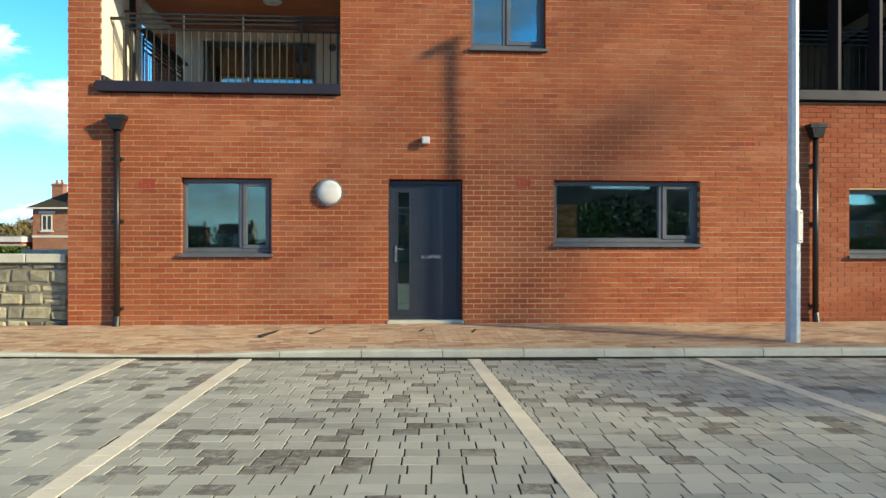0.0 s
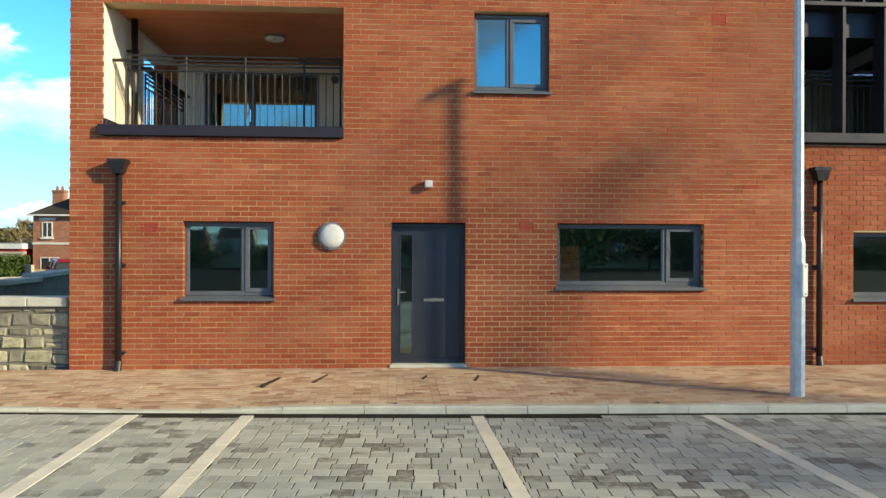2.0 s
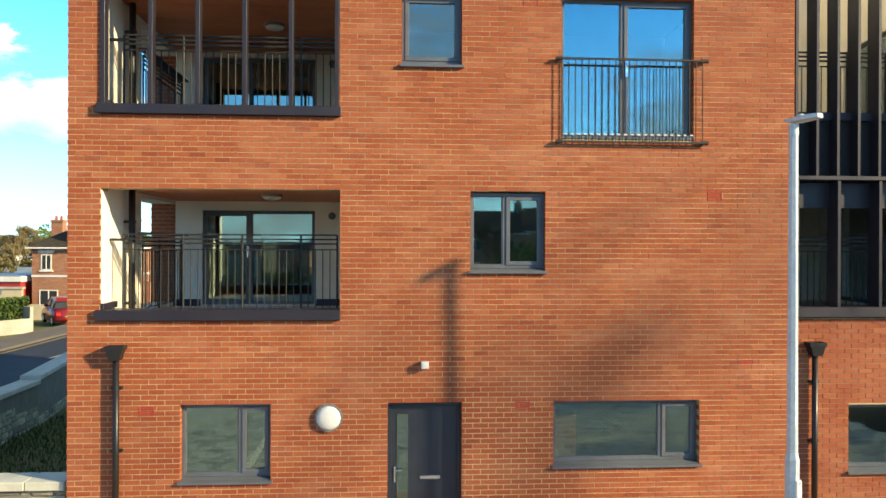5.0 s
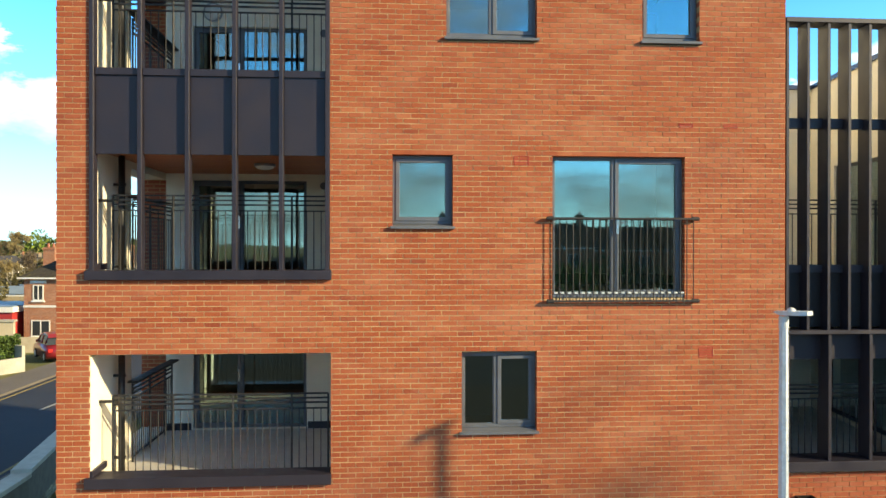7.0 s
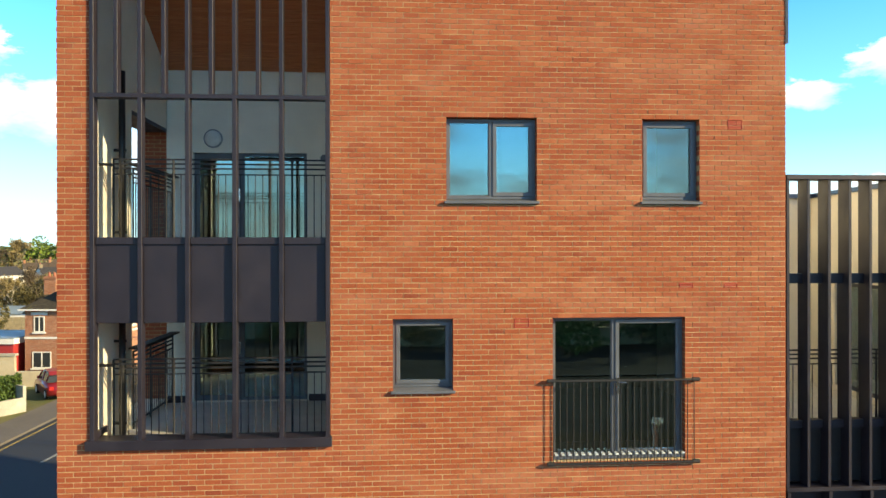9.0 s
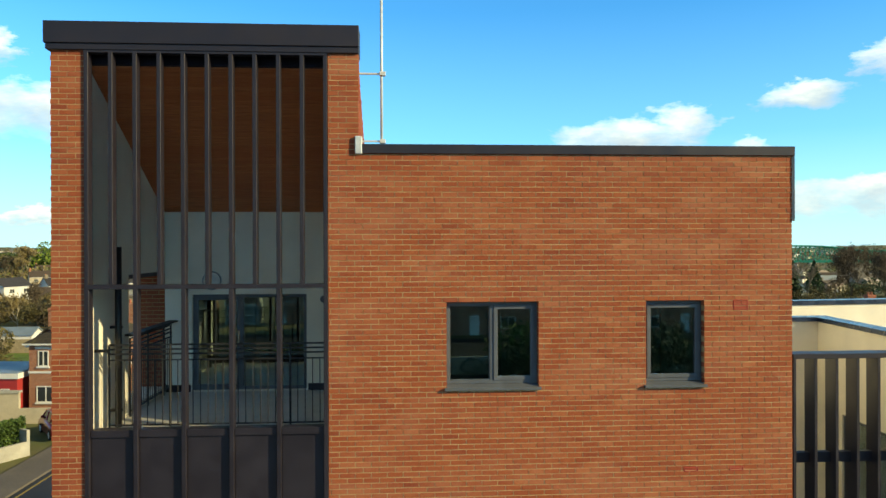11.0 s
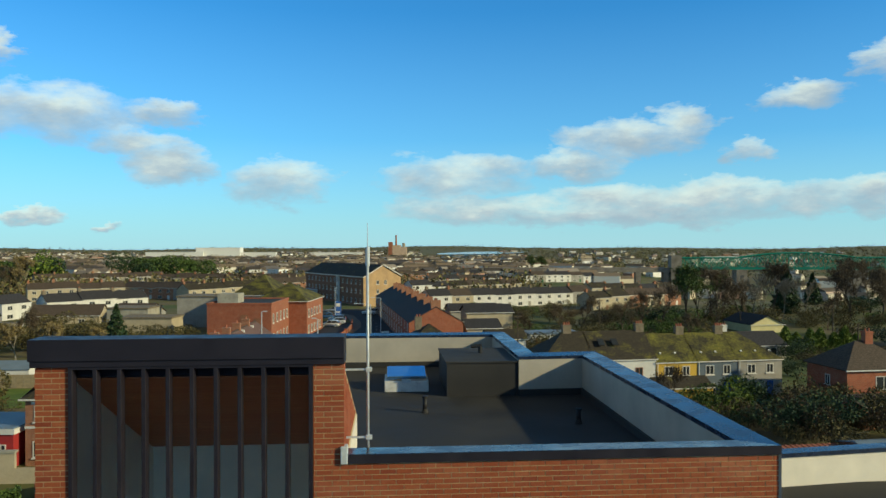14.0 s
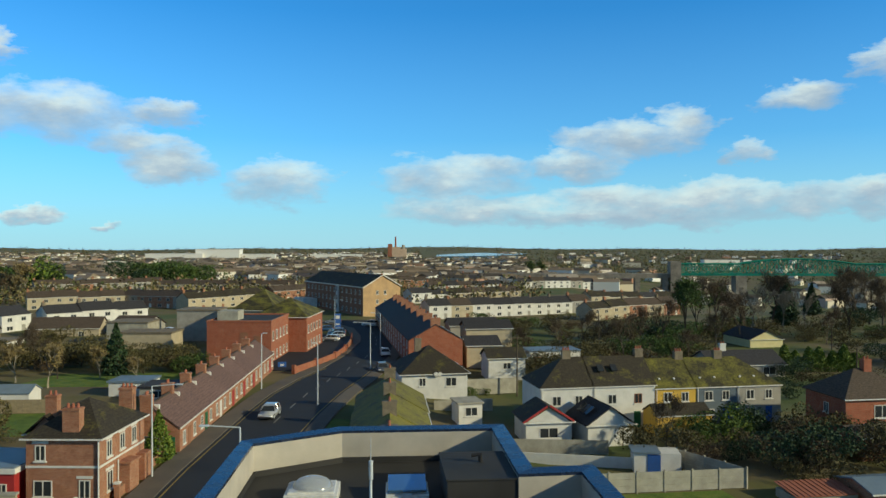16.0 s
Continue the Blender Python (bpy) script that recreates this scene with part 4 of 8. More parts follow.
# ---- the wing beside the brick block ----
WX = 12.5
wing = thing("wall_wing", "red brick ground floor wall of the lower wing", "wall", kind="structure")
whole = (6.87, 8.4, 1.10, 2.14)
part("wall_body", holed_wall(XR - 0.2, WX, -0.2, 3.45, 0.06, 0.35, [whole]), M_MORTAR, wing)
many_boxes("brickwork", brick_cells(XR - 0.195, WX, 0.0, 3.45, [whole], 0.05, 0.15, seed=9), M_BRICK, wing, 0.0012)
wt = window_unit("window_7", (0, whole[1] - whole[0], whole[2], whole[3]), [(0, 0.6, False), (0.6, 1, True)], "dark grey window in the wing's brick wall")
wt.location = (whole[0], 0.05, 0)
# near-black room added so that the wing's window looks dark
tagged(bm_ob("wing_room_wall", box(XR + 0.05, WX, 3.2, 3.35, -0.2, 3.1), M_DIM_PLASTER), "near-black back wall added behind the wing's window", "wall", kind="structure")
tagged(bm_ob("wing_room_wall", box(WX - 0.15, WX, 0.36, 3.2, -0.2, 3.1), M_DIM_PLASTER), "near-black end wall added behind the wing's window", "wall", kind="structure")
tagged(bm_ob("wing_room_floor", box(XR + 0.05, WX - 0.15, 0.36, 3.2, -0.2, 0.15), M_DIM_PLASTER), "near-black floor added behind the wing's window", "floor", kind="structure")
tagged(bm_ob("wing_sill", box(XR + 0.02, WX, -0.04, 0.4, 3.47, 3.62, 0.006), M_CLAD), "dark metal sill of the wing's screen", "sill", kind="structure")
ws = thing("wing_screen", "black metal fin screen in front of the wing's balconies", "screen")
for k in range(10):
    x = 6.05 + k * 0.648
    part("fin", box(x - 0.025, x + 0.025, 0.02, 0.30, 3.62, 5.53, 0.003), M_CLAD, ws)
for k in range(20):
    x = 6.03 + k * 0.324
    part("fin", box(x - 0.022, x + 0.022, 0.02, 0.30, 5.59, 10.22, 0.003), M_CLAD, ws)
part("transom", box(XR + 0.02, WX, 0.0, 0.3, 5.53, 5.59, 0.003), M_CLAD, ws)
part("tie_beam", box(XR + 0.02, WX, 0.16, 0.26, 8.65, 8.8), M_CLAD, ws)
part("head", box(XR + 0.02, WX, 0.0, 0.32, 10.22, 10.29, 0.003), M_CLAD, ws)
part("panel", box(XR + 0.02, WX, 0.22, 0.26, 5.62, 6.45), M_RAIL, ws)
part("capping", box(XR + 0.02, WX, 0.15, 0.30, 6.45, 6.57), M_CLAD, ws)
part("panel", box(XR + 0.02, WX, 0.24, 0.28, 5.12, 5.5), M_CLAD, ws)
for z in (3.37, 6.28):
    t = thing("wing_railing", "black metal railing behind the wing's fins", "railing", group="wing railings")
    bars_rail(t, XR + 0.1, 0.55, WX - 0.2, 0.55, z + 1.3, z + 0.2)
    tagged(bm_ob("wing_floor", box(XR, WX, 0.3, 5.2, z - 0.25, z), M_TILE), "paved balcony floor of the wing", "floor", kind="structure")
tagged(bm_ob("wing_ceiling", box(XR, WX, 0.3, 5.2, 5.75, 5.95), M_DIM_PLASTER), "balcony ceiling of the wing", "ceiling", kind="structure")
for z0, z1, win in ((3.37, 5.75, (1.6, 3.9, 3.45, 5.5)), (6.28, 10.27, (1.2, 3.6, 6.4, 8.5))):
    tagged(bm_ob("wing_wall", box(XR, 9.4, 5.0, 5.3, z0, z1), M_CREAM), "cream rendered back wall of the wing's balcony", "wall", kind="structure")
    p, q = Vector((9.27, 5.0)), Vector((8.75, 0.35))
    L = (p - q).length
    m = Matrix.Translation((q.x, q.y, 0)) @ Matrix.Rotation(math.atan2(p.y - q.y, p.x - q.x), 4, "Z")
    bm = holed_wall(0, L, z0, z1, -0.3, 0.0, [win])
    bmesh.ops.transform(bm, verts=bm.verts, matrix=m)
    tagged(bm_ob("wing_wall", bm, M_CREAM), "cream rendered slanting wall of the wing's balcony", "wall", kind="structure")
    bm = box(win[0], win[1], -0.1, -0.07, win[2], win[3], 0, m)
    g = thing("window_8", "dark glazed screen in the wing's slanting wall", "window", kind="structure")
    pane_ob = bm_ob("pane", bm, M_GLASS, g)
    bm = frame_bars(win[0], win[1], win[2], win[3], -0.12, -0.04, 0.07)
    bmesh.ops.transform(bm, verts=bm.verts, matrix=m)
    part("window_frame", bm, M_DOOR, g)
# near-black walls added behind the glazing to keep it dark
for z0, z1 in ((3.37, 5.7), (6.28, 9.05)):
    tagged(bm_ob("wing_room_wall", prism([(10.9, 0.4), (11.0, 0.4), (11.5, 5.2), (11.4, 5.2)], z0, z1), M_DIM_PLASTER), "near-black wall added behind the wing's glazing", "wall", kind="structure")
    tagged(bm_ob("wing_room_wall", box(9.45, 11.4, 5.05, 5.2, z0, z1), M_DIM_PLASTER), "near-black wall added behind the wing's glazing", "wall", kind="structure")
tagged(bm_ob("wing_coping", prism([(XR + 0.1, 4.9), (9.2, 4.9), (8.7, 0.36), (9.05, 0.36), (9.62, 5.32), (XR + 0.1, 5.32)], 10.27, 10.36), M_COPING), "blue-grey metal coping round the wing's balcony", "coping", kind="structure")
tagged(bm_ob("wing_roof", box(XR + 0.02, 22, 5.3, 10.6, 9.1, 9.35), M_FELT), "dark felted roof of the wing", "roof", kind="structure")
tagged(bm_ob("wing_roof", prism([(9.6, 5.3), (9.05, 0.36), (22, 0.36), (22, 5.3)], 9.1, 9.35), M_FELT), "dark felted roof of the wing", "roof", kind="structure")
wp = thing("parapet_wing", "rendered parapet behind the wing's roof", "parapet", kind="structure")
part("upstand", prism([(XR, 9.6), (22, 11.6), (22, 12.0), (XR, 10.0)], 9.0, 10.2), M_CREAM, wp)
part("coping", prism([(XR, 9.55), (22, 11.55), (22, 12.05), (XR, 10.05)], 10.2, 10.32), M_COPING, wp)
tagged(bm_ob("wing_wall", box(XR, 22, 3.36, 10.0, -0.5, 3.1), M_CREAM), "plain lower body of the wing", "wall", kind="structure")


# ---- forecourt: pavers, kerb, footpath ----
KERB = [(-16.0, -1.55), (-4.4, -2.15), (-1.6, -2.36), (0.9, -2.5), (3.4, -2.57), (16.0, -2.95)]


def kerb_y(x):
    for (xa, ya), (xb, yb) in zip(KERB, KERB[1:]):
        if xa <= x <= xb:
            return ya + (yb - ya) * (x - xa) / (xb - xa)
    return KERB[0][1] if x < 0 else KERB[-1][1]


def kerb_top(x):
    k = min(1.0, max(0.0, (x + 2.4) / 1.6))
    low = 0.035 + 0.03 * min(1.0, max(0.0, (-x - 3.2) / 1.0))
    return low + (0.105 - low) * k


tagged(bm_ob("car_park_bed", box(-30, 30, -26, -1.6, -0.3, -0.0048), M_JOINT), "dark sand bed under the car park paving", "pavement", kind="structure")
tagged(bm_ob("footpath_bed", prism([(-16, -1.55), (-4.4, -2.15), (-1.6, -2.36), (0.9, -2.5), (3.4, -2.57), (16, -2.95), (16, 0.3), (-16, 0.3)], -0.3, 0.02), M_JOINT), "sand bed under the footpath paving", "pavement", kind="structure")

kerbs = thing("kerb", "pale concrete kerb between car park and footpath", "kerb", kind="structure")
x = -15.0
while x < 15.0:
    xa, xb = x + 0.004, x + 0.911
    ya, yb, za, zb = kerb_y(xa), kerb_y(xb), kerb_top(xa), kerb_top(xb)
    bm = bmesh.new()
    ring = []
    for xx, yy, zz in ((xa, ya, za), (xb, yb, zb)):
        ring.append([bm.verts.new(p) for p in ((xx, yy, -0.1), (xx, yy + 0.012, zz - 0.02), (xx, yy + 0.035, zz), (xx, yy + 0.135, zz), (xx, yy + 0.135, -0.1))])
    for i in range(5):
        bm.faces.new((ring[0][i], ring[1][i], ring[1][(i + 1) % 5], ring[0][(i + 1) % 5]))
    bm.faces.new(ring[0][::-1]), bm.faces.new(ring[1])
    part("kerb_stone", bm, M_KERB, kerbs)
    x += 0.915

LINES = [(-3.02, -3.01), (-1.73, -1.83), (0.83, 0.88), (3.43, 3.54)]     # at the kerb and five metres out


def line_x(ln, y):
    return ln[0] + (ln[1] - ln[0]) * (-2.4 - y) / 4.8


park = thing("car_park", "grey block-paved car park with damp patches", "pavement", kind="structure")
tilt = Matrix.Rotation(radians(-3.0), 4, "Z")
rnd = random.Random(11)
pav = []
for i in range(-2, 74):
    yb = -2.2 - i * 0.176
    x = -14.0 - rnd.uniform(0, 0.3)
    while x < 15.0:
        wdt = rnd.choice((0.208, 0.208, 0.173, 0.173, 0.173, 0.138))
        if rnd.random() < 0.02:
            wdt = 0.26
        c = tilt @ Vector((x + wdt / 2, yb - 0.088, 0))
        if c.y < kerb_y(c.x) - 0.05 and abs(c.x) < 12:
            spans = [(x + 0.005, x + wdt - 0.005)]
            for ln in LINES:      # pavers are cut along the bay lines
                lx = line_x(ln, c.y) - c.x + x + wdt / 2
                spans = [s for a, b in spans for s in ((a, min(b, lx - 0.006)), (max(a, lx + 0.151), b)) if s[1] - s[0] > 0.012] if any(a < lx + 0.151 and b > lx - 0.006 for a, b in spans) else spans
            top_z = rnd.uniform(-0.0015, 0.001)
            pav += [(a, b, yb - 0.173, yb - 0.001, -0.05, top_z) for a, b in spans]
        x += wdt
near = [c for c in pav if -1.4 < c[0] < 0.75 and -6.9 < c[2] < -2.7]
near = near[:290]
nk = set(near)
many_boxes("paver_field", [c for c in pav if c not in nk], M_PAVER, park, 0.0015, tilt)
for ln in LINES:
    mk = thing("bay_marking", "white bay line of pale concrete pavers", "road marking", group="bay markings", kind="structure")
    y = kerb_y(ln[0]) - 0.01
    while y > -15.2:
        xa = line_x(ln, y)
        part("line_paver", box(xa, xa + 0.145, y - 0.2065, y - 0.001, -0.05, 0.003, 0.002), M_LINE, mk)
        y -= 0.208

path = thing("footpath", "buff and red block-paved footpath along the front", "pavement", kind="structure")
slabs = []
for i in range(26):
    yb = -0.004 - i * 0.105
    x = -13.0 - 0.1 * (i % 2)
    while x < 14:
        if yb - 0.1 > kerb_y(x) + 0.14 and yb - 0.1 > kerb_y(x + 0.2) + 0.14:
            f = yb / kerb_y(x)
            z = 0.155 + (kerb_top(x) - 0.155) * f
            slabs.append((x + 0.002, x + 0.206, yb - 0.102, yb, -0.05, z + rnd.uniform(-0.003, 0.002)))
        x += 0.208
near_path = [c for c in slabs if -1.2 < c[0] < 2.0 and c[2] < -0.35][:290]
nk2 = set(near_path)
many_boxes("paver_field", [c for c in slabs if c not in nk2], M_BUFF, path, 0.0012)
for x, y in ((-1.0, -0.75), (-1.62, -0.95), (0.42, -0.6), (1.1, -0.75)):
    t = thing("drain_channel", "narrow dark cast-iron drain across the footpath", "drain", group="footpath drains")
    m = Matrix.Translation((x, y, 0)) @ Matrix.Rotation(radians(-14), 4, "Z")
    part("grating", box(-0.02, 0.02, -0.3, 0.3, 0.03, 0.142, 0.002, m), M_RAIL, t)

# ---- street lamp on the footpath ----
lamp = thing("street_lamp", "galvanised steel street lamp with a flat head", "street lamp")
px_, py_ = 4.83, -2.09
part("base_tube", tube((px_, py_, 0.08), (px_, py_, 1.95), 0.086, 8), M_STEEL, lamp)
part("column", tube((px_, py_, 1.95), (px_, py_, 5.92), 0.068, 8, 0.054), M_STEEL, lamp)
part("shoulder", tube((px_, py_, 1.93), (px_, py_, 2.03), 0.087, 8, 0.068), M_STEEL, lamp)
part("spigot", tube((px_, py_, 5.86), (px_, py_, 6.0), 0.058, 16), M_STEEL, lamp)
dm_ = Matrix.Translation((px_, py_, 0)) @ Matrix.Rotation(radians(24), 4, "Z")
door_ = part("access_door", box(-0.052, 0.052, -0.106, -0.07, 1.31, 1.71, 0.012, dm_), M_WHITE, lamp, "pale grey access door")
for z in (1.345, 1.675):
    part("screw", tube(dm_ @ Vector((0, -0.11, z)), dm_ @ Vector((0, -0.104, z)), 0.009, 8), M_RAIL, door_)
hm = Matrix.Translation((px_, py_, 6.02)) @ Matrix.Rotation(math.atan2(-0.65, 0.35), 4, "Z") @ Matrix.Rotation(radians(-3), 4, "Y")
bm = bmesh.new()
prof = [(-0.10, 0.045), (0.0, 0.085), (0.13, 0.105), (0.26, 0.10), (0.34, 0.055)]
up = [bm.verts.new((a, s * b, 0.045 - 0.03 * (a > 0.5))) for s in (1, -1) for a, b in (prof if s == 1 else prof[::-1])]
dn = [bm.verts.new((v.co.x, v.co.y, v.co.z - (0.05 if 0 <= v.co.x < 0.6 else 0.02))) for v in up]
n = len(up)
bm.faces.new(up), bm.faces.new(dn[::-1])
for i in range(n):
    bm.faces.new((up[i], up[(i + 1) % n], dn[(i + 1) % n], dn[i]))
bmesh.ops.transform(bm, verts=bm.verts, matrix=hm)
head = part("lamp_head", bm, M_STEEL, lamp, "flat pale grey luminaire")
bm = bmesh.new()
dome(bm, (0, 0, 0), 0.05, 0.9, (0, 0, 1), 12, 6)
bmesh.ops.transform(bm, verts=bm.verts, matrix=hm @ Matrix.Translation((0.1, 0, 0.045)))
part("sensor", bm, M_WHITE_PLASTIC, head, "round photocell", smooth=True)

# ---- rubble walls at the corner ----
def rubble_wall(a, b, z0, z1, thick, cap, seed, label):
    t = thing("stone_wall", label, "wall")
    a, b = Vector((*a, 0)), Vector((*b, 0))
    d = b - a
    L = d.length
    m = Matrix.Translation(a) @ Matrix.Rotation(math.atan2(d.y, d.x), 4, "Z")
    part("core", box(0, L, 0.035, thick, z0 - 0.3, z1, 0, m), M_LIMEJOINT, t)
    rnd_ = random.Random(seed)
    z, cells = z0 - 0.05, []
    while z < z1 - 0.02:
        h = min(rnd_.uniform(0.11, 0.24), z1 - z)
        x_ = -rnd_.uniform(0, 0.2)
        while x_ < L:
            wd = rnd_.uniform(0.13, 0.4)
            hh = h if rnd_.random() < 0.6 or h < 0.16 else h * rnd_.uniform(0.4, 0.6)
            xa, xb = max(0, x_ + 0.006), min(L, x_ + wd - 0.006)
            if xb - xa > 0.06:
                o = rnd_.uniform(0, 0.025)
                cells.append((xa, xb, o, 0.2, z + 0.006, z + hh - 0.006))
                if hh < h:
                    cells.append((xa, xb, rnd_.uniform(0, 0.025), 0.2, z + hh + 0.006, z + h - 0.006))
            x_ += wd
        z += h
    for c in cells[:210]:
        bm = bmesh.new()
        add_box(bm, *c)
        bmesh.ops.bevel(bm, geom=list(bm.edges), offset=0.026, segments=1, affect="EDGES")
        for v in bm.verts:
            v.co += Vector((rnd_.uniform(-1, 1), rnd_.uniform(-1, 1), rnd_.uniform(-1, 1))) * 0.014
        bmesh.ops.transform(bm, verts=bm.verts, matrix=m)
        part("stone", bm, M_STONE, t)
    x_ = 0.0
    while x_ < L:
        w_ = min(rnd_.uniform(0.8, 1.3), L - x_)
        part("coping_stone", box(x_ + 0.004, x_ + w_ - 0.004, -0.05, thick + 0.05, z1, z1 + cap, 0.012, m), M_KERB, t)
        x_ += w_
    return t


rubble_wall((-12.0, 0.12), (-4.63, 0.12), 0.13, 1.03, 0.4, 0.13, 21, "rubble stone wall with a pale concrete coping")
rubble_wall((-8.85, 1.0), (-9.0, 9.0), -0.4, 0.98, 0.4, 0.12, 22, "dark shaded rubble wall with stone coping beside the road")
rubble_wall((-9.0, 9.0), (-10.6, 19.0), -0.6, 1.08, 0.4, 0.12, 23, "dark shaded rubble wall with stone coping beside the road")


# ---- the town behind: materials ----
def roof_mat(name, colour, moss=0.0):
    def build(k, i):
        p = place(k)
        sep_ = k.node("SeparateXYZ")
        k.put(sep_.inputs[0], p)
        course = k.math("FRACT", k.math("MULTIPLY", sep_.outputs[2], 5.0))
        patch = k.math("ADD", k.math("MULTIPLY", k.noise(p, 0.45, 5.0, 0.65), 0.7), k.math("MULTIPLY", k.noise(p, 4.0, 4.0, 0.7), 0.3))
        tile = k.noise(k.stretch(p, (4.5, 4.5, 7.0)), 1.0, 3.0, 0.75)
        c = k.ramp(tile, (0.3, tuple(v * 0.45 for v in colour)), (0.5, colour), (0.7, tuple(min(1, v * 1.7) for v in colour)))
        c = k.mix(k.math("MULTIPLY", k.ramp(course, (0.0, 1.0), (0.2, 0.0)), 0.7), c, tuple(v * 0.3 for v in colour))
        if moss:
            c = k.mix(k.ramp(patch, (0.60 - 0.28 * moss, 0.0), (0.78 - 0.28 * moss, 0.9)), c, k.ramp(tile, (0.35, (0.12, 0.115, 0.014)), (0.65, (0.30, 0.27, 0.04))))
        one = k.node("ObjectInfo").outputs["Random"]
        c = k.mix(k.math("MULTIPLY", one, 0.4), c, k.mix(0.5, c, tuple(v * 0.4 for v in colour)))
        k.put(i["Base Color"], c)
        i["Roughness"].default_value = 0.85
        bump(k, i, course, 0.6, 0.06)
    return material(name, build)


def foliage_mat(name, dark, light, rough=0.75):
    def build(k, i):
        r = k.node("NewGeometry").outputs["Random Per Island"]
        c = k.ramp(r, (0.0, dark), (1.0, light))
        c = k.mix(k.math("MULTIPLY", k.node("ObjectInfo").outputs["Random"], 0.35), c, tuple(v * 0.6 for v in dark))
        k.put(i["Base Color"], c)
        i["Roughness"].default_value = rough
    return material(name, build)


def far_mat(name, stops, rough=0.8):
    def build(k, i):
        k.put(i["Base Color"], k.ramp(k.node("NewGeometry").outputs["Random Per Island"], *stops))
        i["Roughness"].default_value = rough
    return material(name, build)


def coursed_brick(name, dark, light, joint):
    def build(k, i):
        p = place(k)
        sep_, flat_ = k.node("SeparateXYZ"), k.node("CombineXYZ")
        k.put(sep_.inputs[0], p)
        k.put(flat_.inputs[0], k.math("ADD", sep_.outputs[0], sep_.outputs[1])), k.put(flat_.inputs[1], sep_.outputs[2])
        n = k.node("TexBrick")
        k.put(n.inputs["Vector"], flat_.outputs[0])
        for key, v in (("Color1", dark), ("Color2", light), ("Mortar", joint)):
            k.put(n.inputs[key], v)
        for key, v in (("Scale", 1.0), ("Mortar Size", 0.010), ("Brick Width", 0.225), ("Row Height", 0.075)):
            n.inputs[key].default_value = v
        c = k.mix(k.ramp(k.noise(p, 1.1, 5.0, 0.7), (0.4, 0.0), (0.75, 0.55)), n.outputs["Color"], tuple(v * 0.6 for v in dark))
        c = k.mix(k.ramp(k.noise(p, 7.0, 4.0, 0.7), (0.5, 0.0), (0.75, 0.5)), c, light)
        k.put(i["Base Color"], c)
        i["Roughness"].default_value = 0.9
        bump(k, i, n.outputs["Fac"], 0.4, -0.02)
    return material(name, build)


T_BRICK = coursed_brick("house_brick", (0.28, 0.10, 0.052), (0.46, 0.205, 0.115), (0.40, 0.29, 0.19))
T_ORANGE = coursed_brick("orange_brick", (0.30, 0.075, 0.036), (0.42, 0.13, 0.066), (0.36, 0.22, 0.14))
T_BUFF = plain("buff_brick", (0.50, 0.33, 0.17), 0.9, scale=0.5, grain=9, relief=0.2, vary=0.14)
T_DARKBRICK = plain("brown_brick", (0.26, 0.125, 0.07), 0.9, scale=0.5, grain=9, vary=0.2)
T_WHITE = plain("white_render", (0.68, 0.66, 0.61), 0.9, scale=0.8, grain=12, relief=0.2, vary=0.1)
T_CREAM = plain("cream_house_render", (0.46, 0.39, 0.27), 0.9, scale=0.8, grain=12, relief=0.2, vary=0.12)
T_GREY = plain("grey_pebbledash", (0.34, 0.32, 0.28), 0.95, scale=0.8, grain=14, relief=0.4, vary=0.14)
T_YELLOW = plain("yellow_render", (0.62, 0.40, 0.07), 0.9, scale=0.8, grain=12, vary=0.1)
T_BLUE = plain("blue_grey_render", (0.12, 0.15, 0.18), 0.9, scale=0.8, grain=12, vary=0.1)
T_PALEY = plain("pale_yellow_render", (0.68, 0.60, 0.32), 0.9, scale=0.8, grain=12, vary=0.08)
T_RED = plain("red_paint", (0.35, 0.03, 0.03), 0.6, scale=3, grain=20)
T_GREEN = plain("green_paint", (0.02, 0.12, 0.05), 0.6, scale=3, grain=20)
T_BLUED = plain("blue_paint", (0.03, 0.10, 0.35), 0.6, scale=3, grain=20)
T_BLUEFELT = plain("pale_blue_sheeting", (0.17, 0.22, 0.27), 0.5, scale=1, grain=8)
T_CONC = plain("weathered_concrete", (0.38, 0.355, 0.29), 0.92, scale=0.9, grain=16, relief=0.3, vary=0.2)
T_STACK = plain("weathered_stack_render", (0.20, 0.165, 0.115), 0.95, scale=2, grain=16, relief=0.3, vary=0.25)
T_MILL = plain("pale_mill_brick", (0.58, 0.42, 0.30), 0.9, scale=0.2, grain=2, vary=0.12)
T_WOOD = plain("weathered_fence_timber", (0.30, 0.24, 0.15), 0.9, scale=2, grain=18, vary=0.2)
T_PIPE = plain("white_gutter", (0.72, 0.70, 0.65), 0.5, scale=3, grain=20, relief=0)
T_POT = plain("clay_pot", (0.34, 0.12, 0.07), 0.85, scale=5, grain=30)
T_PANE = plain("dark_pane", (0.035, 0.04, 0.045), 0.08, scale=3, grain=9, relief=0)
T_ASPHALT = plain("asphalt", (0.033, 0.036, 0.044), 0.8, scale=0.35, grain=22, relief=0.25, vary=0.25, gloss=0.2)
# for unseen ground behind the eye, kept dark and dull in window reflections
T_YARD = plain("dark_unseen_asphalt", (0.034, 0.036, 0.038), 0.95, scale=0.35, grain=22, relief=0.25, vary=0.25, gloss=0.04)
T_PATH = plain("concrete_footway", (0.125, 0.105, 0.082), 0.9, scale=0.4, grain=12, vary=0.2)
T_MARK = plain("road_paint", (0.2, 0.2, 0.19), 0.8, scale=2, grain=20)
T_YLINE = plain("yellow_road_paint", (0.26, 0.19, 0.05), 0.8, scale=2, grain=20)
T_GREENSTEEL = plain("green_bridge_paint", (0.012, 0.22, 0.15), 0.6, scale=0.2, grain=3)
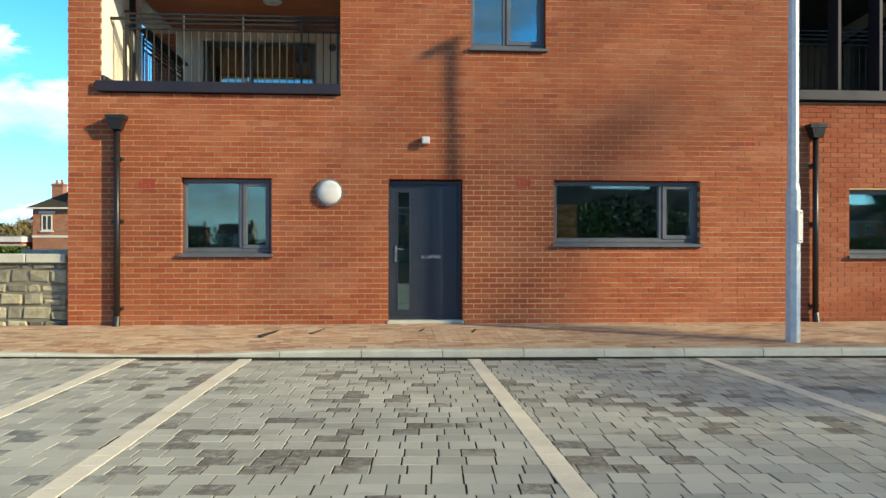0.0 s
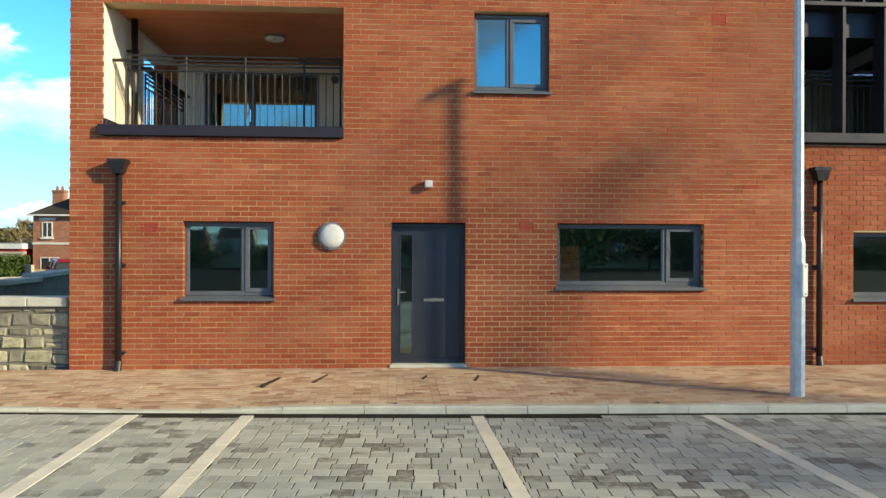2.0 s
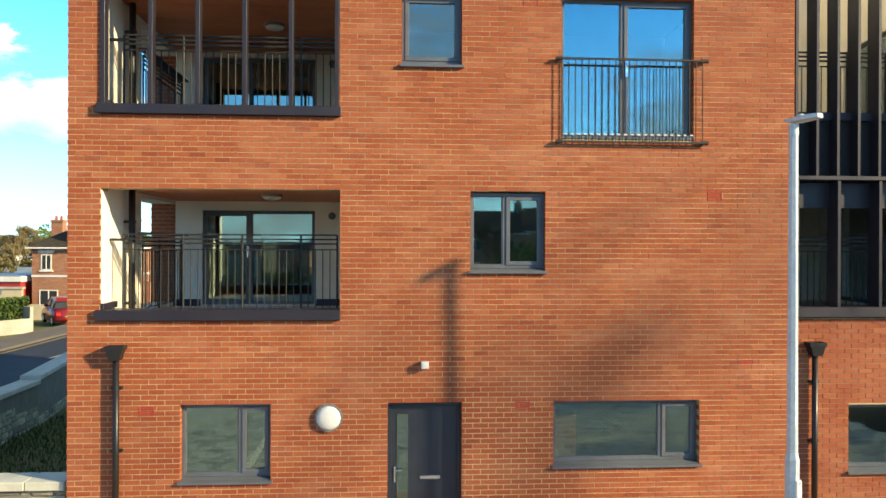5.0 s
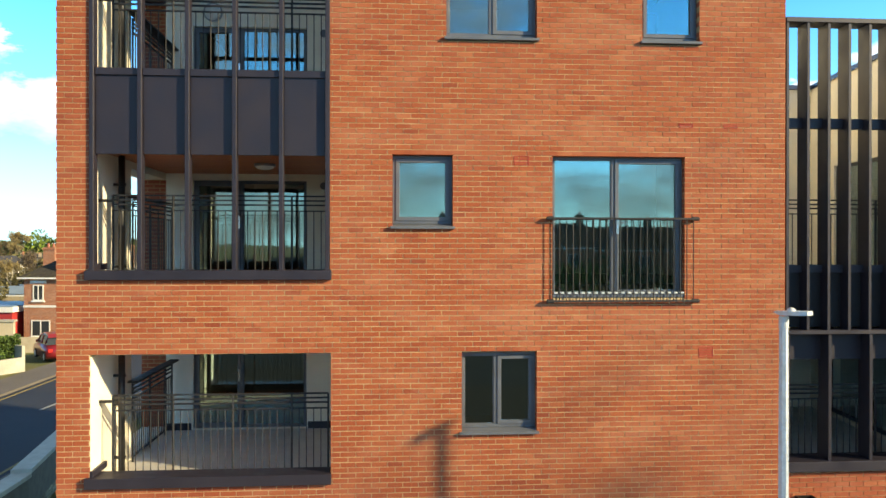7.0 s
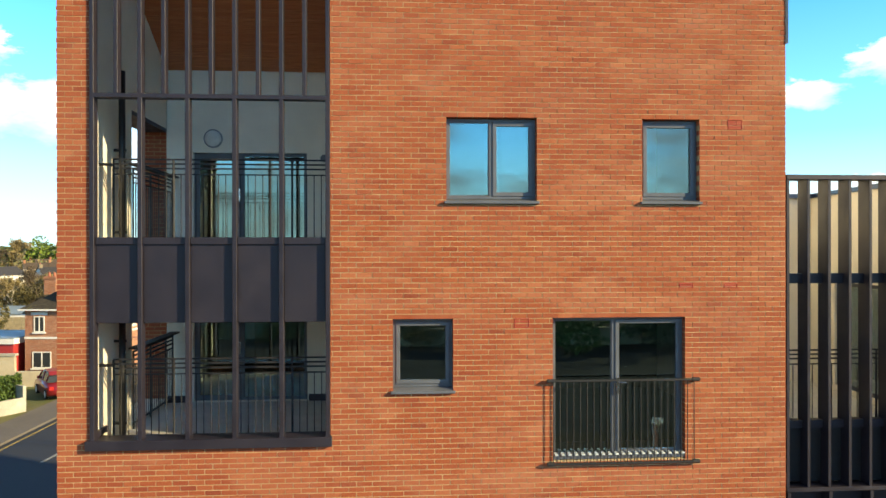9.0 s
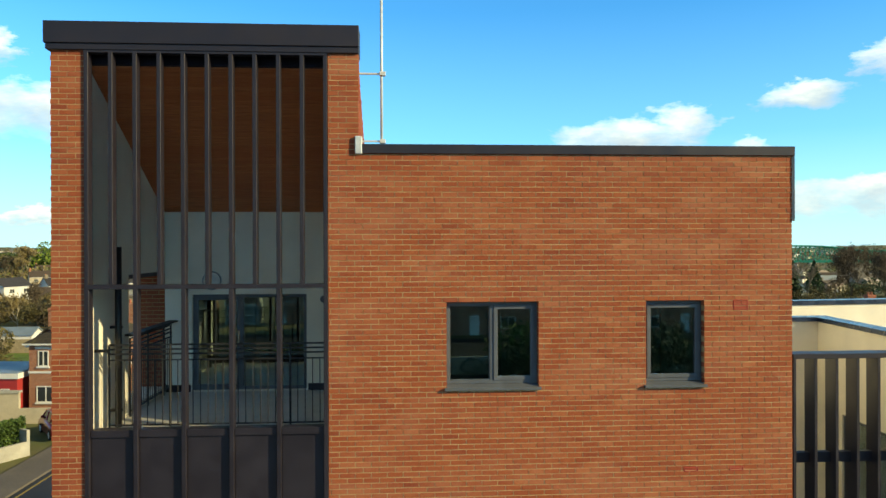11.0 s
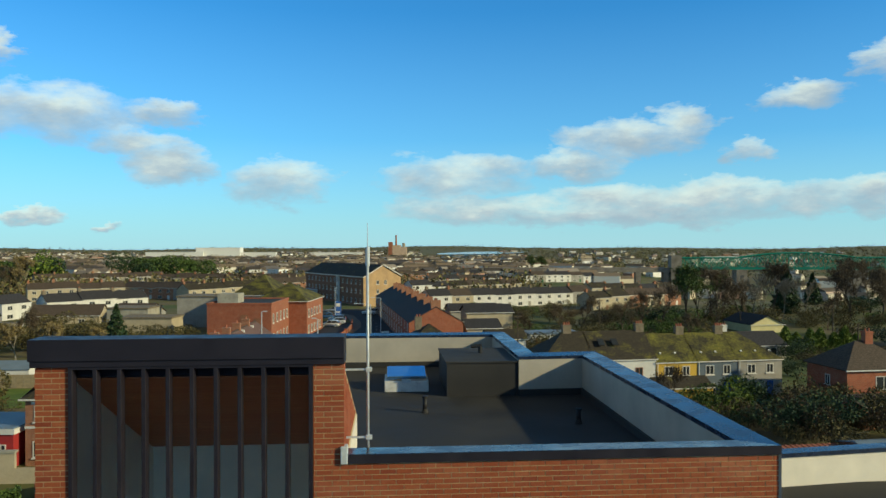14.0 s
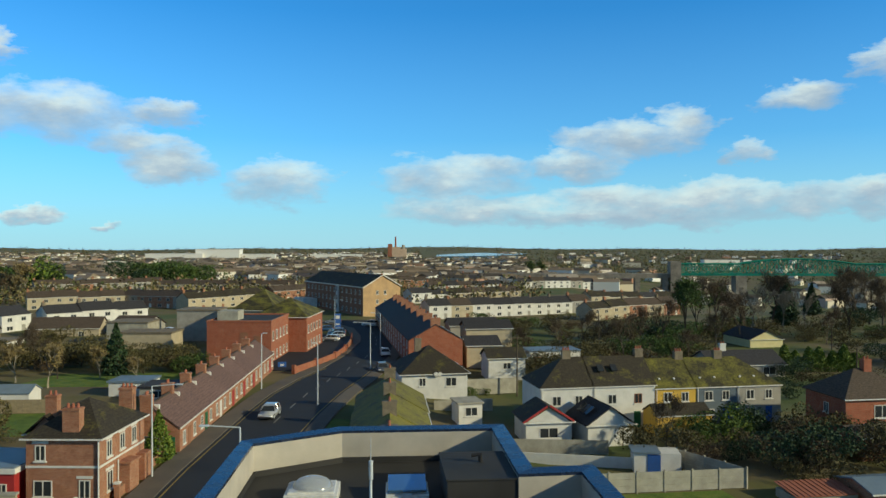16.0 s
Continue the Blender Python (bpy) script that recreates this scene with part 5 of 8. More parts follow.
T_LIME = plain("grey_limestone", (0.25, 0.22, 0.18), 0.95, scale=0.3, grain=3, vary=0.3)
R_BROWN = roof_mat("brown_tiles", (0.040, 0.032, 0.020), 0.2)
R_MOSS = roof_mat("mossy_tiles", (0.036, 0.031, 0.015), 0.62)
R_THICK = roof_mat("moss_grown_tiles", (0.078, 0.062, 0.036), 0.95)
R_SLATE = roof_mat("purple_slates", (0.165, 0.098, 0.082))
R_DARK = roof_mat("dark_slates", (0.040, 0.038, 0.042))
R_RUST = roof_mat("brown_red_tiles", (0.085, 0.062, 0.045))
F_GREEN = foliage_mat("green_leaves", (0.020, 0.045, 0.008), (0.11, 0.17, 0.025))
F_CONIFER = foliage_mat("conifer_needles", (0.014, 0.034, 0.014), (0.055, 0.10, 0.032))
F_BROWN = foliage_mat("winter_twigs", (0.045, 0.031, 0.018), (0.16, 0.11, 0.055))
F_OLIVE = foliage_mat("olive_scrub", (0.035, 0.034, 0.012), (0.16, 0.13, 0.04))
F_BRIGHT = foliage_mat("yellow_green_leaves", (0.06, 0.11, 0.010), (0.20, 0.26, 0.03))
F_BARK = plain("bark", (0.085, 0.066, 0.045), 0.95, scale=4, grain=20, relief=0.4, vary=0.25)
F_PALEBARK = plain("pale_bark", (0.28, 0.24, 0.18), 0.9, scale=4, grain=20, vary=0.2)


def ground_build(k, i):
    p = place(k)
    a, b = k.noise(p, 0.035, 4.0, 0.6), k.noise(p, 1.3, 5.0, 0.7)
    c = k.ramp(a, (0.36, (0.08, 0.115, 0.018)), (0.47, (0.13, 0.125, 0.03)), (0.56, (0.19, 0.145, 0.068)), (0.74, (0.12, 0.09, 0.05)))
    c = k.mix(k.math("MULTIPLY", b, 0.5), c, (0.05, 0.06, 0.018))
    k.put(i["Base Color"], c)
    i["Roughness"].default_value = 0.95
    bump(k, i, b, 0.5, 0.08)


M_GROUND = material("grass_and_earth", ground_build)


def ground_sheet():
    vs, fs = [], []
    rings = [0.0, 4.0]
    while rings[-1] < 4600:
        rings.append(rings[-1] * 1.09 + 0.4)
    n = 180
    for r in rings:
        for k in range(n):
            a_ = 2 * math.pi * k / n
            x_, y_ = r * math.sin(a_), r * math.cos(a_)
            vs.append((x_, y_, ground_height(x_, y_) - (0.04 if r < 12 else 0)))
    for i in range(len(rings) - 1):
        for k in range(n):
            fs.append((i * n + k, (i + 1) * n + k, (i + 1) * n + (k + 1) % n, i * n + (k + 1) % n))
    return mesh_ob("ground", vs, fs, M_GROUND, None, True)


tagged(ground_sheet(), "grass and earth reaching to the horizon", "ground", kind="structure")

# ---- roads ----
def ribbon(name, left, right, lift, mat, label, category, steps=10):
    vs, fs = [], []

    def spread(pts):
        out = []
        for a_, b_ in zip(pts, pts[1:]):
            for k in range(steps):
                f = k / steps
                out.append((a_[0] + (b_[0] - a_[0]) * f, a_[1] + (b_[1] - a_[1]) * f))
        return out + [pts[-1]]

    L, R = spread(left), spread(right)
    for (xa, ya), (xb, yb) in zip(L, R):
        for f in (0.0, 0.34, 0.67, 1.0):
            x_, y_ = xa + (xb - xa) * f, ya + (yb - ya) * f
            vs.append((x_, y_, ground_height(x_, y_) + lift))
    for i in range(len(L) - 1):
        for k in range(3):
            fs.append((i * 4 + k, i * 4 + k + 1, i * 4 + 5 + k, i * 4 + 4 + k))
    ob = mesh_ob(name, vs, fs, mat)
    sol = ob.modifiers.new("thick", "SOLIDIFY")
    sol.thickness, sol.offset = 0.3, -1.0
    return tagged(ob, label, category, kind="structure")


RL = [(-21.5, -20.0), (-20.0, 10.0), (-19.4, 29.0), (-18.8, 60.0), (-17.6, 82.0), (-16.4, 96.3), (-14.2, 108.4), (-11.2, 120.0), (-8.4, 137.0), (-6.5, 158.6), (-7.0, 171.0), (-9.5, 190.0), (-20.0, 216.0)]
RR = [(-12.6, -20.0), (-12.4, 10.0), (-12.3, 29.0), (-10.6, 60.0), (-8.4, 82.0), (-6.4, 96.3), (-4.2, 108.4), (-2.2, 122.0), (0.0, 140.0), (0.6, 158.6), (0.1, 171.0), (-1.6, 190.0), (-4.0, 216.0)]
ribbon("road", RL, RR, 0.10, T_ASPHALT, "dark asphalt street curving away through the town", "road")
ribbon("pavement", [(x_ - 2.3, y_) for x_, y_ in RL], RL, 0.22, T_PATH, "pale concrete footway along the street", "pavement")
ribbon("pavement", RR, [(x_ + 1.9, y_) for x_, y_ in RR], 0.22, T_PATH, "pale concrete footway along the street", "pavement")
ribbon("road_line", [(x_ + 0.35, y_) for x_, y_ in RL[1:8]], [(x_ + 0.47, y_) for x_, y_ in RL[1:8]], 0.112, T_YLINE, "double yellow line along the kerb", "road marking")
ribbon("road_line", [(x_ - 0.5, y_) for x_, y_ in RR[1:8]], [(x_ - 0.38, y_) for x_, y_ in RR[1:8]], 0.112, T_YLINE, "yellow line along the kerb", "road marking")
for k in range(20):
    f = 0.9 + k * 0.5
    i, u = int(f), f - int(f)
    if i + 1 < len(RL):
        cx = ((RL[i][0] + RR[i][0]) * (1 - u) + (RL[i + 1][0] + RR[i + 1][0]) * u) / 2
        cy = RL[i][1] * (1 - u) + RL[i + 1][1] * u
        t = thing("road_dash", "worn white dash on the asphalt", "road marking", (cx, cy, ground_height(cx, cy) + 0.09), -5, "centre line dashes", "structure")
        part("dash", box(-0.07, 0.07, -1.6, 1.6, 0, 0.03), T_MARK, t)
lot = ribbon("yard", [(-24.0, 118.0), (-22.0, 150.0), (-20.0, 178.0)], [(-16.2, 117.5), (-9.6, 138.0), (-8.4, 170.0)], 0.13, T_ASPHALT, "asphalt yard of a brick building", "pavement")

# ---- houses ----
def window_part(t, x, y, z, w_, h_, face, bars=True, mat=None, sill=True):
    """A window on a face: 'front' (-y), 'right' (+x), 'left' (-x) or 'back'; x, y give its lower middle."""
    m = Matrix.Translation((x, y, z)) @ Matrix.Rotation({"front": 0, "right": math.pi / 2, "left": -math.pi / 2, "back": math.pi}[face], 4, "Z")
    bm = bmesh.new()
    for xa, xb, za, zb in ((-w_ / 2, w_ / 2, 0, 0.08), (-w_ / 2, w_ / 2, h_ - 0.08, h_), (-w_ / 2, -w_ / 2 + 0.08, 0.08, h_ - 0.08), (w_ / 2 - 0.08, w_ / 2, 0.08, h_ - 0.08)) + (((-0.04, 0.04, 0.08, h_ - 0.08),) if bars else ()):
        add_box(bm, xa, xb, -0.05, 0.02, za, zb)
    bmesh.ops.transform(bm, verts=bm.verts, matrix=m)
    wn = part("window", bm, mat or T_WHITE, t)
    part("pane", box(-w_ / 2 + 0.04, w_ / 2 - 0.04, -0.02, 0.015, 0.04, h_ - 0.04, 0, m), T_PANE, wn)
    if sill:
        part("sill", box(-w_ / 2 - 0.1, w_ / 2 + 0.1, -0.12, 0.0, -0.12, 0.0, 0, m), T_WHITE, wn)
    return wn


def roof_shape(w_, d_, z0, rise, kind, over=0.3, ridge_along="x"):
    """Roof solid over a w x d body: gable, hip, hip_left or hip_right."""
    bm = bmesh.new()
    if ridge_along == "y":
        w_, d_ = d_, w_
    xa, xb, ya, yb = -over, w_ + over, -over, d_ + over
    mid = d_ / 2
    la = xa + (mid + over if kind in ("hip", "hip_left") else 0)
    lb = xb - (mid + over if kind in ("hip", "hip_right") else 0)
    if la > lb:
        la = lb = (xa + xb) / 2
    lo = [bm.verts.new(p) for p in ((xa, ya, z0), (xb, ya, z0), (xb, yb, z0), (xa, yb, z0))]
    ed = [bm.verts.new((v.co.x, v.co.y, z0 + 0.12)) for v in lo]
    r0, r1 = bm.verts.new((la, mid, z0 + rise)), bm.verts.new((lb, mid, z0 + rise))
    u0, u1 = bm.verts.new((la, mid, z0 + rise - 0.16)), bm.verts.new((lb, mid, z0 + rise - 0.16))
    for i in (0, 2):
        bm.faces.new((lo[i], lo[i + 1], ed[i + 1], ed[i]))
    bm.faces.new((ed[0], ed[1], r1, r0)), bm.faces.new((ed[2], ed[3], r0, r1))
    bm.faces.new((lo[1], lo[0], u0, u1)), bm.faces.new((lo[3], lo[2], u1, u0))
    for hip, a_, b_, r_, u_ in ((lb < xb - 0.01, 1, 2, r1, u1), (la > xa + 0.01, 3, 0, r0, u0)):
        if hip:
            bm.faces.new((ed[a_], ed[b_], r_)), bm.faces.new((lo[b_], lo[a_], u_)), bm.faces.new((lo[a_], lo[b_], ed[b_], ed[a_]))
        else:       # an open gable: the slopes' cut edges only
            bm.faces.new((lo[a_], u_, r_, ed[a_])), bm.faces.new((u_, lo[b_], ed[b_], r_))
    if ridge_along == "y":
        bmesh.ops.transform(bm, verts=bm.verts, matrix=Matrix.Translation((d_, 0, 0)) @ Matrix.Rotation(math.pi / 2, 4, "Z"))
    bmesh.ops.remove_doubles(bm, verts=bm.verts, dist=1e-4)
    return bm


def gable_tops(w_, d_, z0, rise, ridge_along="x", kind="gable"):
    """Masonry triangles under the roof at the two gables."""
    bm = bmesh.new()
    if ridge_along == "x":
        tri = [((0.02, 0, z0), (0.02, d_, z0), (0.02, d_ / 2, z0 + rise - 0.12)), ((w_ - 0.02, 0, z0), (w_ - 0.02, d_, z0), (w_ - 0.02, d_ / 2, z0 + rise - 0.12))]
        off = Vector((0.25, 0, 0))
    else:
        tri = [((0, 0.02, z0), (w_, 0.02, z0), (w_ / 2, 0.02, z0 + rise - 0.12)), ((0, d_ - 0.02, z0), (w_, d_ - 0.02, z0), (w_ / 2, d_ - 0.02, z0 + rise - 0.12))]
        off = Vector((0, 0.25, 0))
    for k, tr in enumerate(tri):
        if kind == ("hip_left", "hip_right")[k]:
            continue
        o = off if k == 0 else -off
        a_ = [bm.verts.new(p) for p in tr]
        b_ = [bm.verts.new(Vector(p) + o) for p in tr]
        bm.faces.new(a_), bm.faces.new(b_[::-1])
        for i in range(3):
            bm.faces.new((a_[i], b_[i], b_[(i + 1) % 3], a_[(i + 1) % 3]))
    return bm


def chimney(t, x, y, z0, z1, w_=0.9, d_=0.55, mat=None, pots=2):
    bm = box(x - w_ / 2, x + w_ / 2, y - d_ / 2, y + d_ / 2, z0, z1)
    add_box(bm, x - w_ / 2 - 0.06, x + w_ / 2 + 0.06, y - d_ / 2 - 0.06, y + d_ / 2 + 0.06, z1 - 0.2, z1 - 0.06)
    c = part("chimney", bm, mat or T_BRICK, t)
    for k in range(pots):
        px0 = x + (k - (pots - 1) / 2) * w_ / max(1, pots) * 0.9
        part("chimney_pot", tube((px0, y, z1), (px0, y, z1 + 0.35), 0.13, 8, 0.1), T_POT, c)


def house(name, at, rz, w_, d_, h_, rise, wall, roof, kind="gable", label="", along="x", over=0.3, category="house", group="", foot=1.2):
    t = thing(name, label, category, at, rz, group)
    part("wall", box(0, w_, 0, d_, -foot, h_), wall, t)
    part("roof", roof_shape(w_, d_, h_ - 0.02, rise, kind, over, along), roof, t)
    if kind != "hip":
        part("gable", gable_tops(w_, d_, h_ - 0.02, rise, along, kind), wall, t)
    bm = bmesh.new()
    add_box(bm, -over - 0.05, w_ + over + 0.05, -over - 0.1, -over, h_ - 0.04, h_ + 0.08)
    if kind != "gable" or along == "y":
        add_box(bm, w_ + over, w_ + over + 0.1, -over, d_ + over, h_ - 0.04, h_ + 0.08)
    part("gutter", bm, T_PIPE, t)
    return t


# the brick corner house across the street
G1 = -1.0
c1 = house("corner_house", (-28.6, 51.25, G1), -5.0, 5.9, 8.5, 5.35, 2.5, T_BRICK, R_BROWN, "hip", "red brick two-storey corner house with a hipped tiled roof")
part("string_course", box(-0.05, 5.95, -0.05, 0.0, 3.05, 3.22), T_WHITE, c1, "white painted band")
part("string_course", box(5.9, 5.95, -0.05, 8.5, 3.05, 3.22), T_WHITE, c1, "white painted band")
window_part(c1, 1.15, 0, 3.6, 0.85, 1.25, "front"), window_part(c1, 1.35, 0, 0.75, 1.5, 1.3, "front"), window_part(c1, 4.7, 0, 0.6, 0.9, 1.5, "front")
for x_, z_ in ((1.15, 4.95), (4.7, 2.2)):
    part("lintel", box(x_ - 0.65, x_ + 0.65, -0.04, 0.01, z_, z_ + 0.22), T_WHITE, c1)
for y_ in (1.6, 4.0, 6.3):
    window_part(c1, 5.9, y_, 3.55, 0.9, 1.35, "right")
    part("lintel", box(5.89, 5.94, y_ - 0.6, y_ + 0.6, 4.98, 5.2), T_WHITE, c1)
window_part(c1, 5.9, 1.7, 0.8, 1.0, 1.6, "right")
part("lintel", box(5.89, 5.95, 1.0, 2.4, 2.48, 2.7), T_WHITE, c1)
part("porch", box(5.9, 6.9, 3.2, 5.0, 0, 2.5), T_BRICK, c1)
part("porch_roof", box(5.85, 7.05, 3.05, 5.15, 2.5, 2.66), T_BRICK, c1)
part("front_door", box(5.9, 5.98, 5.4, 6.4, 0.1, 2.3), T_RED, c1, "red panelled front door")
part("bay", box(5.9, 6.7, 6.7, 8.2, 0, 2.4), T_BRICK, c1)
part("downpipe", tube((5.85, -0.12, -0.2), (5.85, -0.12, 5.3), 0.07, 8), T_PIPE, c1)
part("downpipe", tube((6.02, 3.0, -0.2), (6.02, 3.0, 2.9), 0.06, 8), T_PIPE, c1)
chimney(c1, 3.4, 0.75, 4.0, 7.7, 1.35, 0.8, T_BRICK, 3), chimney(c1, 4.6, 8.0, 5.0, 8.0, 1.2, 0.8, T_BRICK, 3)
bm = bmesh.new()
bmesh.ops.create_cone(bm, cap_ends=True, segments=14, radius1=0.35, radius2=0.28, depth=0.08, matrix=Matrix.Translation((4.05, -0.3, 0.5)) @ Matrix.Rotation(radians(80), 4, "X"))
part("satellite_dish", bm, T_WHITE, c1)
annexe = house("rear_annexe", (-30.6, 56.0, G1), -5.0, 3.0, 7.5, 4.6, 1.7, T_BRICK, R_BROWN, "gable", "red brick lean-to wing behind the corner house", "y")
chimney(annexe, 1.6, 1.0, 4.8, 7.8, 1.0, 0.7, T_BRICK, 2)
shop = thing("flat_roofed_annexe", "low red flat-roofed building beside the corner house", "building", (-36.5, 51.5, G1), -5)
part("wall", box(0, 7.2, 0, 6.0, -1.0, 2.7), T_RED, shop), part("fascia", box(-0.15, 7.35, -0.15, 6.15, 2.7, 3.1), T_WHITE, shop), part("roof", box(0, 7.2, 0, 6, 3.1, 3.18), T_BLUEFELT, shop)
window_part(shop, 6.2, 0, 1.0, 0.8, 0.9, "front"), window_part(shop, 2.5, 0, 0.9, 1.6, 1.2, "front")

# brick terrace of low cottages along the street
rnd = random.Random(7)
tl = Vector((-20.6, 65.7))
td = (Vector((-19.6, 119.0)) - tl)
ang_t = math.degrees(math.atan2(td.y, td.x))
for k in range(8):
    o = tl + td * (k / 8)
    L = td.length / 8
    # local x along the street, front to the street (turned so that -y looks to the road)
    t = house("terrace_cottage", (o.x, o.y, G1), ang_t, L, 6.0, 2.6, 2.4, T_BRICK, R_SLATE, "gable", "low red brick terrace cottage with a slate roof", group="terrace cottages", over=0.06, foot=0.8)
    window_part(t, 1.5, 0, 0.75, 0.9, 1.35, "front"), window_part(t, L - 1.4, 0, 0.75, 0.9, 1.35, "front")
    part("front_door", box(L / 2 - 0.5, L / 2 + 0.5, -0.05, 0.02, 0.0, 2.1), rnd.choice((T_RED, T_GREEN, T_DARKBRICK, T_WHITE)), t)
    chimney(t, 0.3, 3.3, 3.4, 5.95, 0.75, 1.15, T_BRICK, 2)
    part("flashing", box(0.72, 0.98, 2.2, 2.95, 4.25, 4.85, 0.03), T_PIPE, t, "white mortar flashing")
    part("ridge_tiles", box(0, L, 2.9, 3.1, 4.93, 5.06), R_RUST, t)
    part("party_line", box(-0.08, 0.08, -0.1, 3.0, 0, 0.1, 0, Matrix.Translation((0, 0, 2.62)) @ Matrix.Rotation(math.atan2(2.3, 3.05), 4, "X")), R_SLATE, t)

# orange brick block with a flat roof, hipped part behind
rb = thing("brick_office", "orange-red brick two-storey block with a flat roof", "building", (-32.8, 128.0, -1.5), -4)
part("wall", box(0, 11.6, 0, 15, -1, 7.6), T_ORANGE, rb), part("parapet", frame_ring(5.8, 7.5, 5.9, 7.6, 7.6, 7.95, 0.3), T_ORANGE, rb), part("roof", box(0.2, 11.4, 0.2, 14.8, 7.6, 7.7), M_FELT, rb)
part("plant_room", box(1.0, 4.8, 3.0, 7.0, 7.7, 9.4), T_CONC, rb)
for y_ in (1.5, 4.5, 7.5, 10.5, 13.3):
    window_part(rb, 11.6, y_, 0.8, 1.1, 1.5, "right"), window_part(rb, 11.6, y_, 4.2, 1.1, 1.7, "right")
part("doorway", box(6.0, 7.4, -0.05, 0.02, 3.2, 5.8), T_DARKBRICK, rb), part("doorway", box(8.4, 9.6, -0.05, 0.02, 3.2, 5.2), T_DARKBRICK, rb)
rb2 = house("brick_office_wing", (-27.0, 143.0, -1.6), -6, 10.5, 16, 7.2, 3.6, T_ORANGE, R_MOSS, "hip", "orange brick office wing with a mossy hipped roof", category="building")
for y_ in (1.8, 4.5, 7.2, 10, 13):
    window_part(rb2, 10.5, y_, 0.8, 1.2, 1.6, "right"), window_part(rb2, 10.5, y_, 4.0, 1.2, 1.6, "right")
rb3 = house("brick_office_wing", (-33.0, 150.0, -1.6), -6, 9, 18, 8.0, 4.2, T_CREAM, R_MOSS, "hip", "rendered office wing with a mossy hipped roof", category="building")
bw = thing("boundary_wall", "curved red brick boundary wall with piers along the yard", "wall")
pts = [(-15.6, 114.5), (-12.8, 122.5), (-10.2, 131.5), (-8.9, 142.0), (-8.4, 155.0), (-8.9, 168.0)]
for (xa, ya), (xb, yb) in zip(pts, pts[1:]):
    d = Vector((xb - xa, yb - ya))
    m = Matrix.Translation((xa, ya, ground_height(xa, ya))) @ Matrix.Rotation(math.atan2(d.y, d.x), 4, "Z")
    part("panel", box(0, d.length, -0.12, 0.12, -0.5, 1.15, 0, m), T_ORANGE, bw)
    part("pier", box(-0.28, 0.28, -0.28, 0.28, -0.5, 1.5, 0, m), T_ORANGE, bw)

# three-storey apartment block with a buff gable
ap = thing("apartment_block", "three-storey brown brick apartment block with a buff gable end", "building", (-8.5, 229.0, -2.2), 0)
ux, uy = Vector((0.90, 0.43, 0)), Vector((-0.43, 0.90, 0))
ap.matrix_world = Matrix.Translation((-8.5, 229.0, -2.2)) @ Matrix.Rotation(math.atan2(0.43, 0.90), 4, "Z")
part("wall", box(0, 13, 0.3, 54, -2, 9.2), T_DARKBRICK, ap), part("gable_wall", box(-0.02, 13.02, 0, 0.32, -2, 9.2), T_BUFF, ap, "buff brick gable end")
part("gable", gable_tops(13, 54, 9.18, 3.9, "y"), T_BUFF, ap), part("roof", roof_shape(13, 54, 9.2, 3.95, "gable", 0.35, "y"), R_BROWN, ap)
part("barge_board", box(-0.5, -0.3, -0.4, 54.3, 9.1, 9.4), T_WHITE, ap)
for sgn in (-1, 1):
    part("barge_board", box(0, 7.7, -0.42, -0.34, 0, 0.28, 0, Matrix.Translation((6.5, 0, 13.15)) @ Matrix.Rotation(math.atan2(3.9, 6.85) if sgn < 0 else math.pi - math.atan2(3.9, 6.85), 4, "Y") @ Matrix.Rotation(math.pi if sgn < 0 else 0, 4, "Z") @ Matrix.Rotation(math.pi if sgn < 0 else 0, 4, "Z")), T_WHITE, ap)
for z_ in (1.0, 4.0, 6.9):
    for x_ in (4.9, 7.6):
        window_part(ap, x_, 0, z_, 0.9, 1.3, "front")
    for k in range(14):
        if k not in (5,):
            window_part(ap, 0, 2.5 + k * 3.7, z_, 1.1, 1.4, "left")
part("stair_tower", box(-0.5, 0, 20.2, 22.2, -1, 9.4), T_WHITE, ap)
for z_ in (1.2, 4.2, 7.0):
    window_part(ap, -0.5, 21.2, z_, 1.0, 1.8, "left")
part("entrance_kiosk", box(-6, -0.6, 40, 50, -1, 3.6), T_WHITE, ap)

# mossy cottages near the parapet, on the street's other side
for k in range(4):
    y0 = 43.5 + k * 10.3
    t = house("mossy_cottage", (4.4, y0, -1.7), 91, 10.3, 8.2, 2.6, 2.5, T_CREAM, R_THICK, "gable", "low cottage with a moss-grown tiled roof", group="mossy cottages", over=0.15)
    chimney(t, 9.9, 4.1, 4.2, 6.2, 0.8, 1.4, T_STACK, 3)
    window_part(t, 3.0, 0, 0.8, 1.1, 1.2, "front"), window_part(t, 7.3, 0, 0.8, 1.1, 1.2, "front")
bung = house("hipped_bungalow", (1.8, 97.5, -1.3), 7, 9.6, 10.5, 2.6, 3.6, T_WHITE, R_BROWN, "hip", "white rendered bungalow with a brown hipped roof", over=0.35)
window_part(bung, 7.2, 0, 0.8, 1.6, 1.3, "front"), window_part(bung, 3.0, 0, 0.9, 1.0, 1.2, "front")
chimney(bung, 3.2, 5.6, 5.2, 7.2, 1.0, 0.7, T_STACK, 2)
for x_ in (4.6, 5.2):
    part("satellite_dish", box(x_, x_ + 0.55, -0.6, -0.5, 2.4, 2.95, 0.1), T_WHITE, bung)

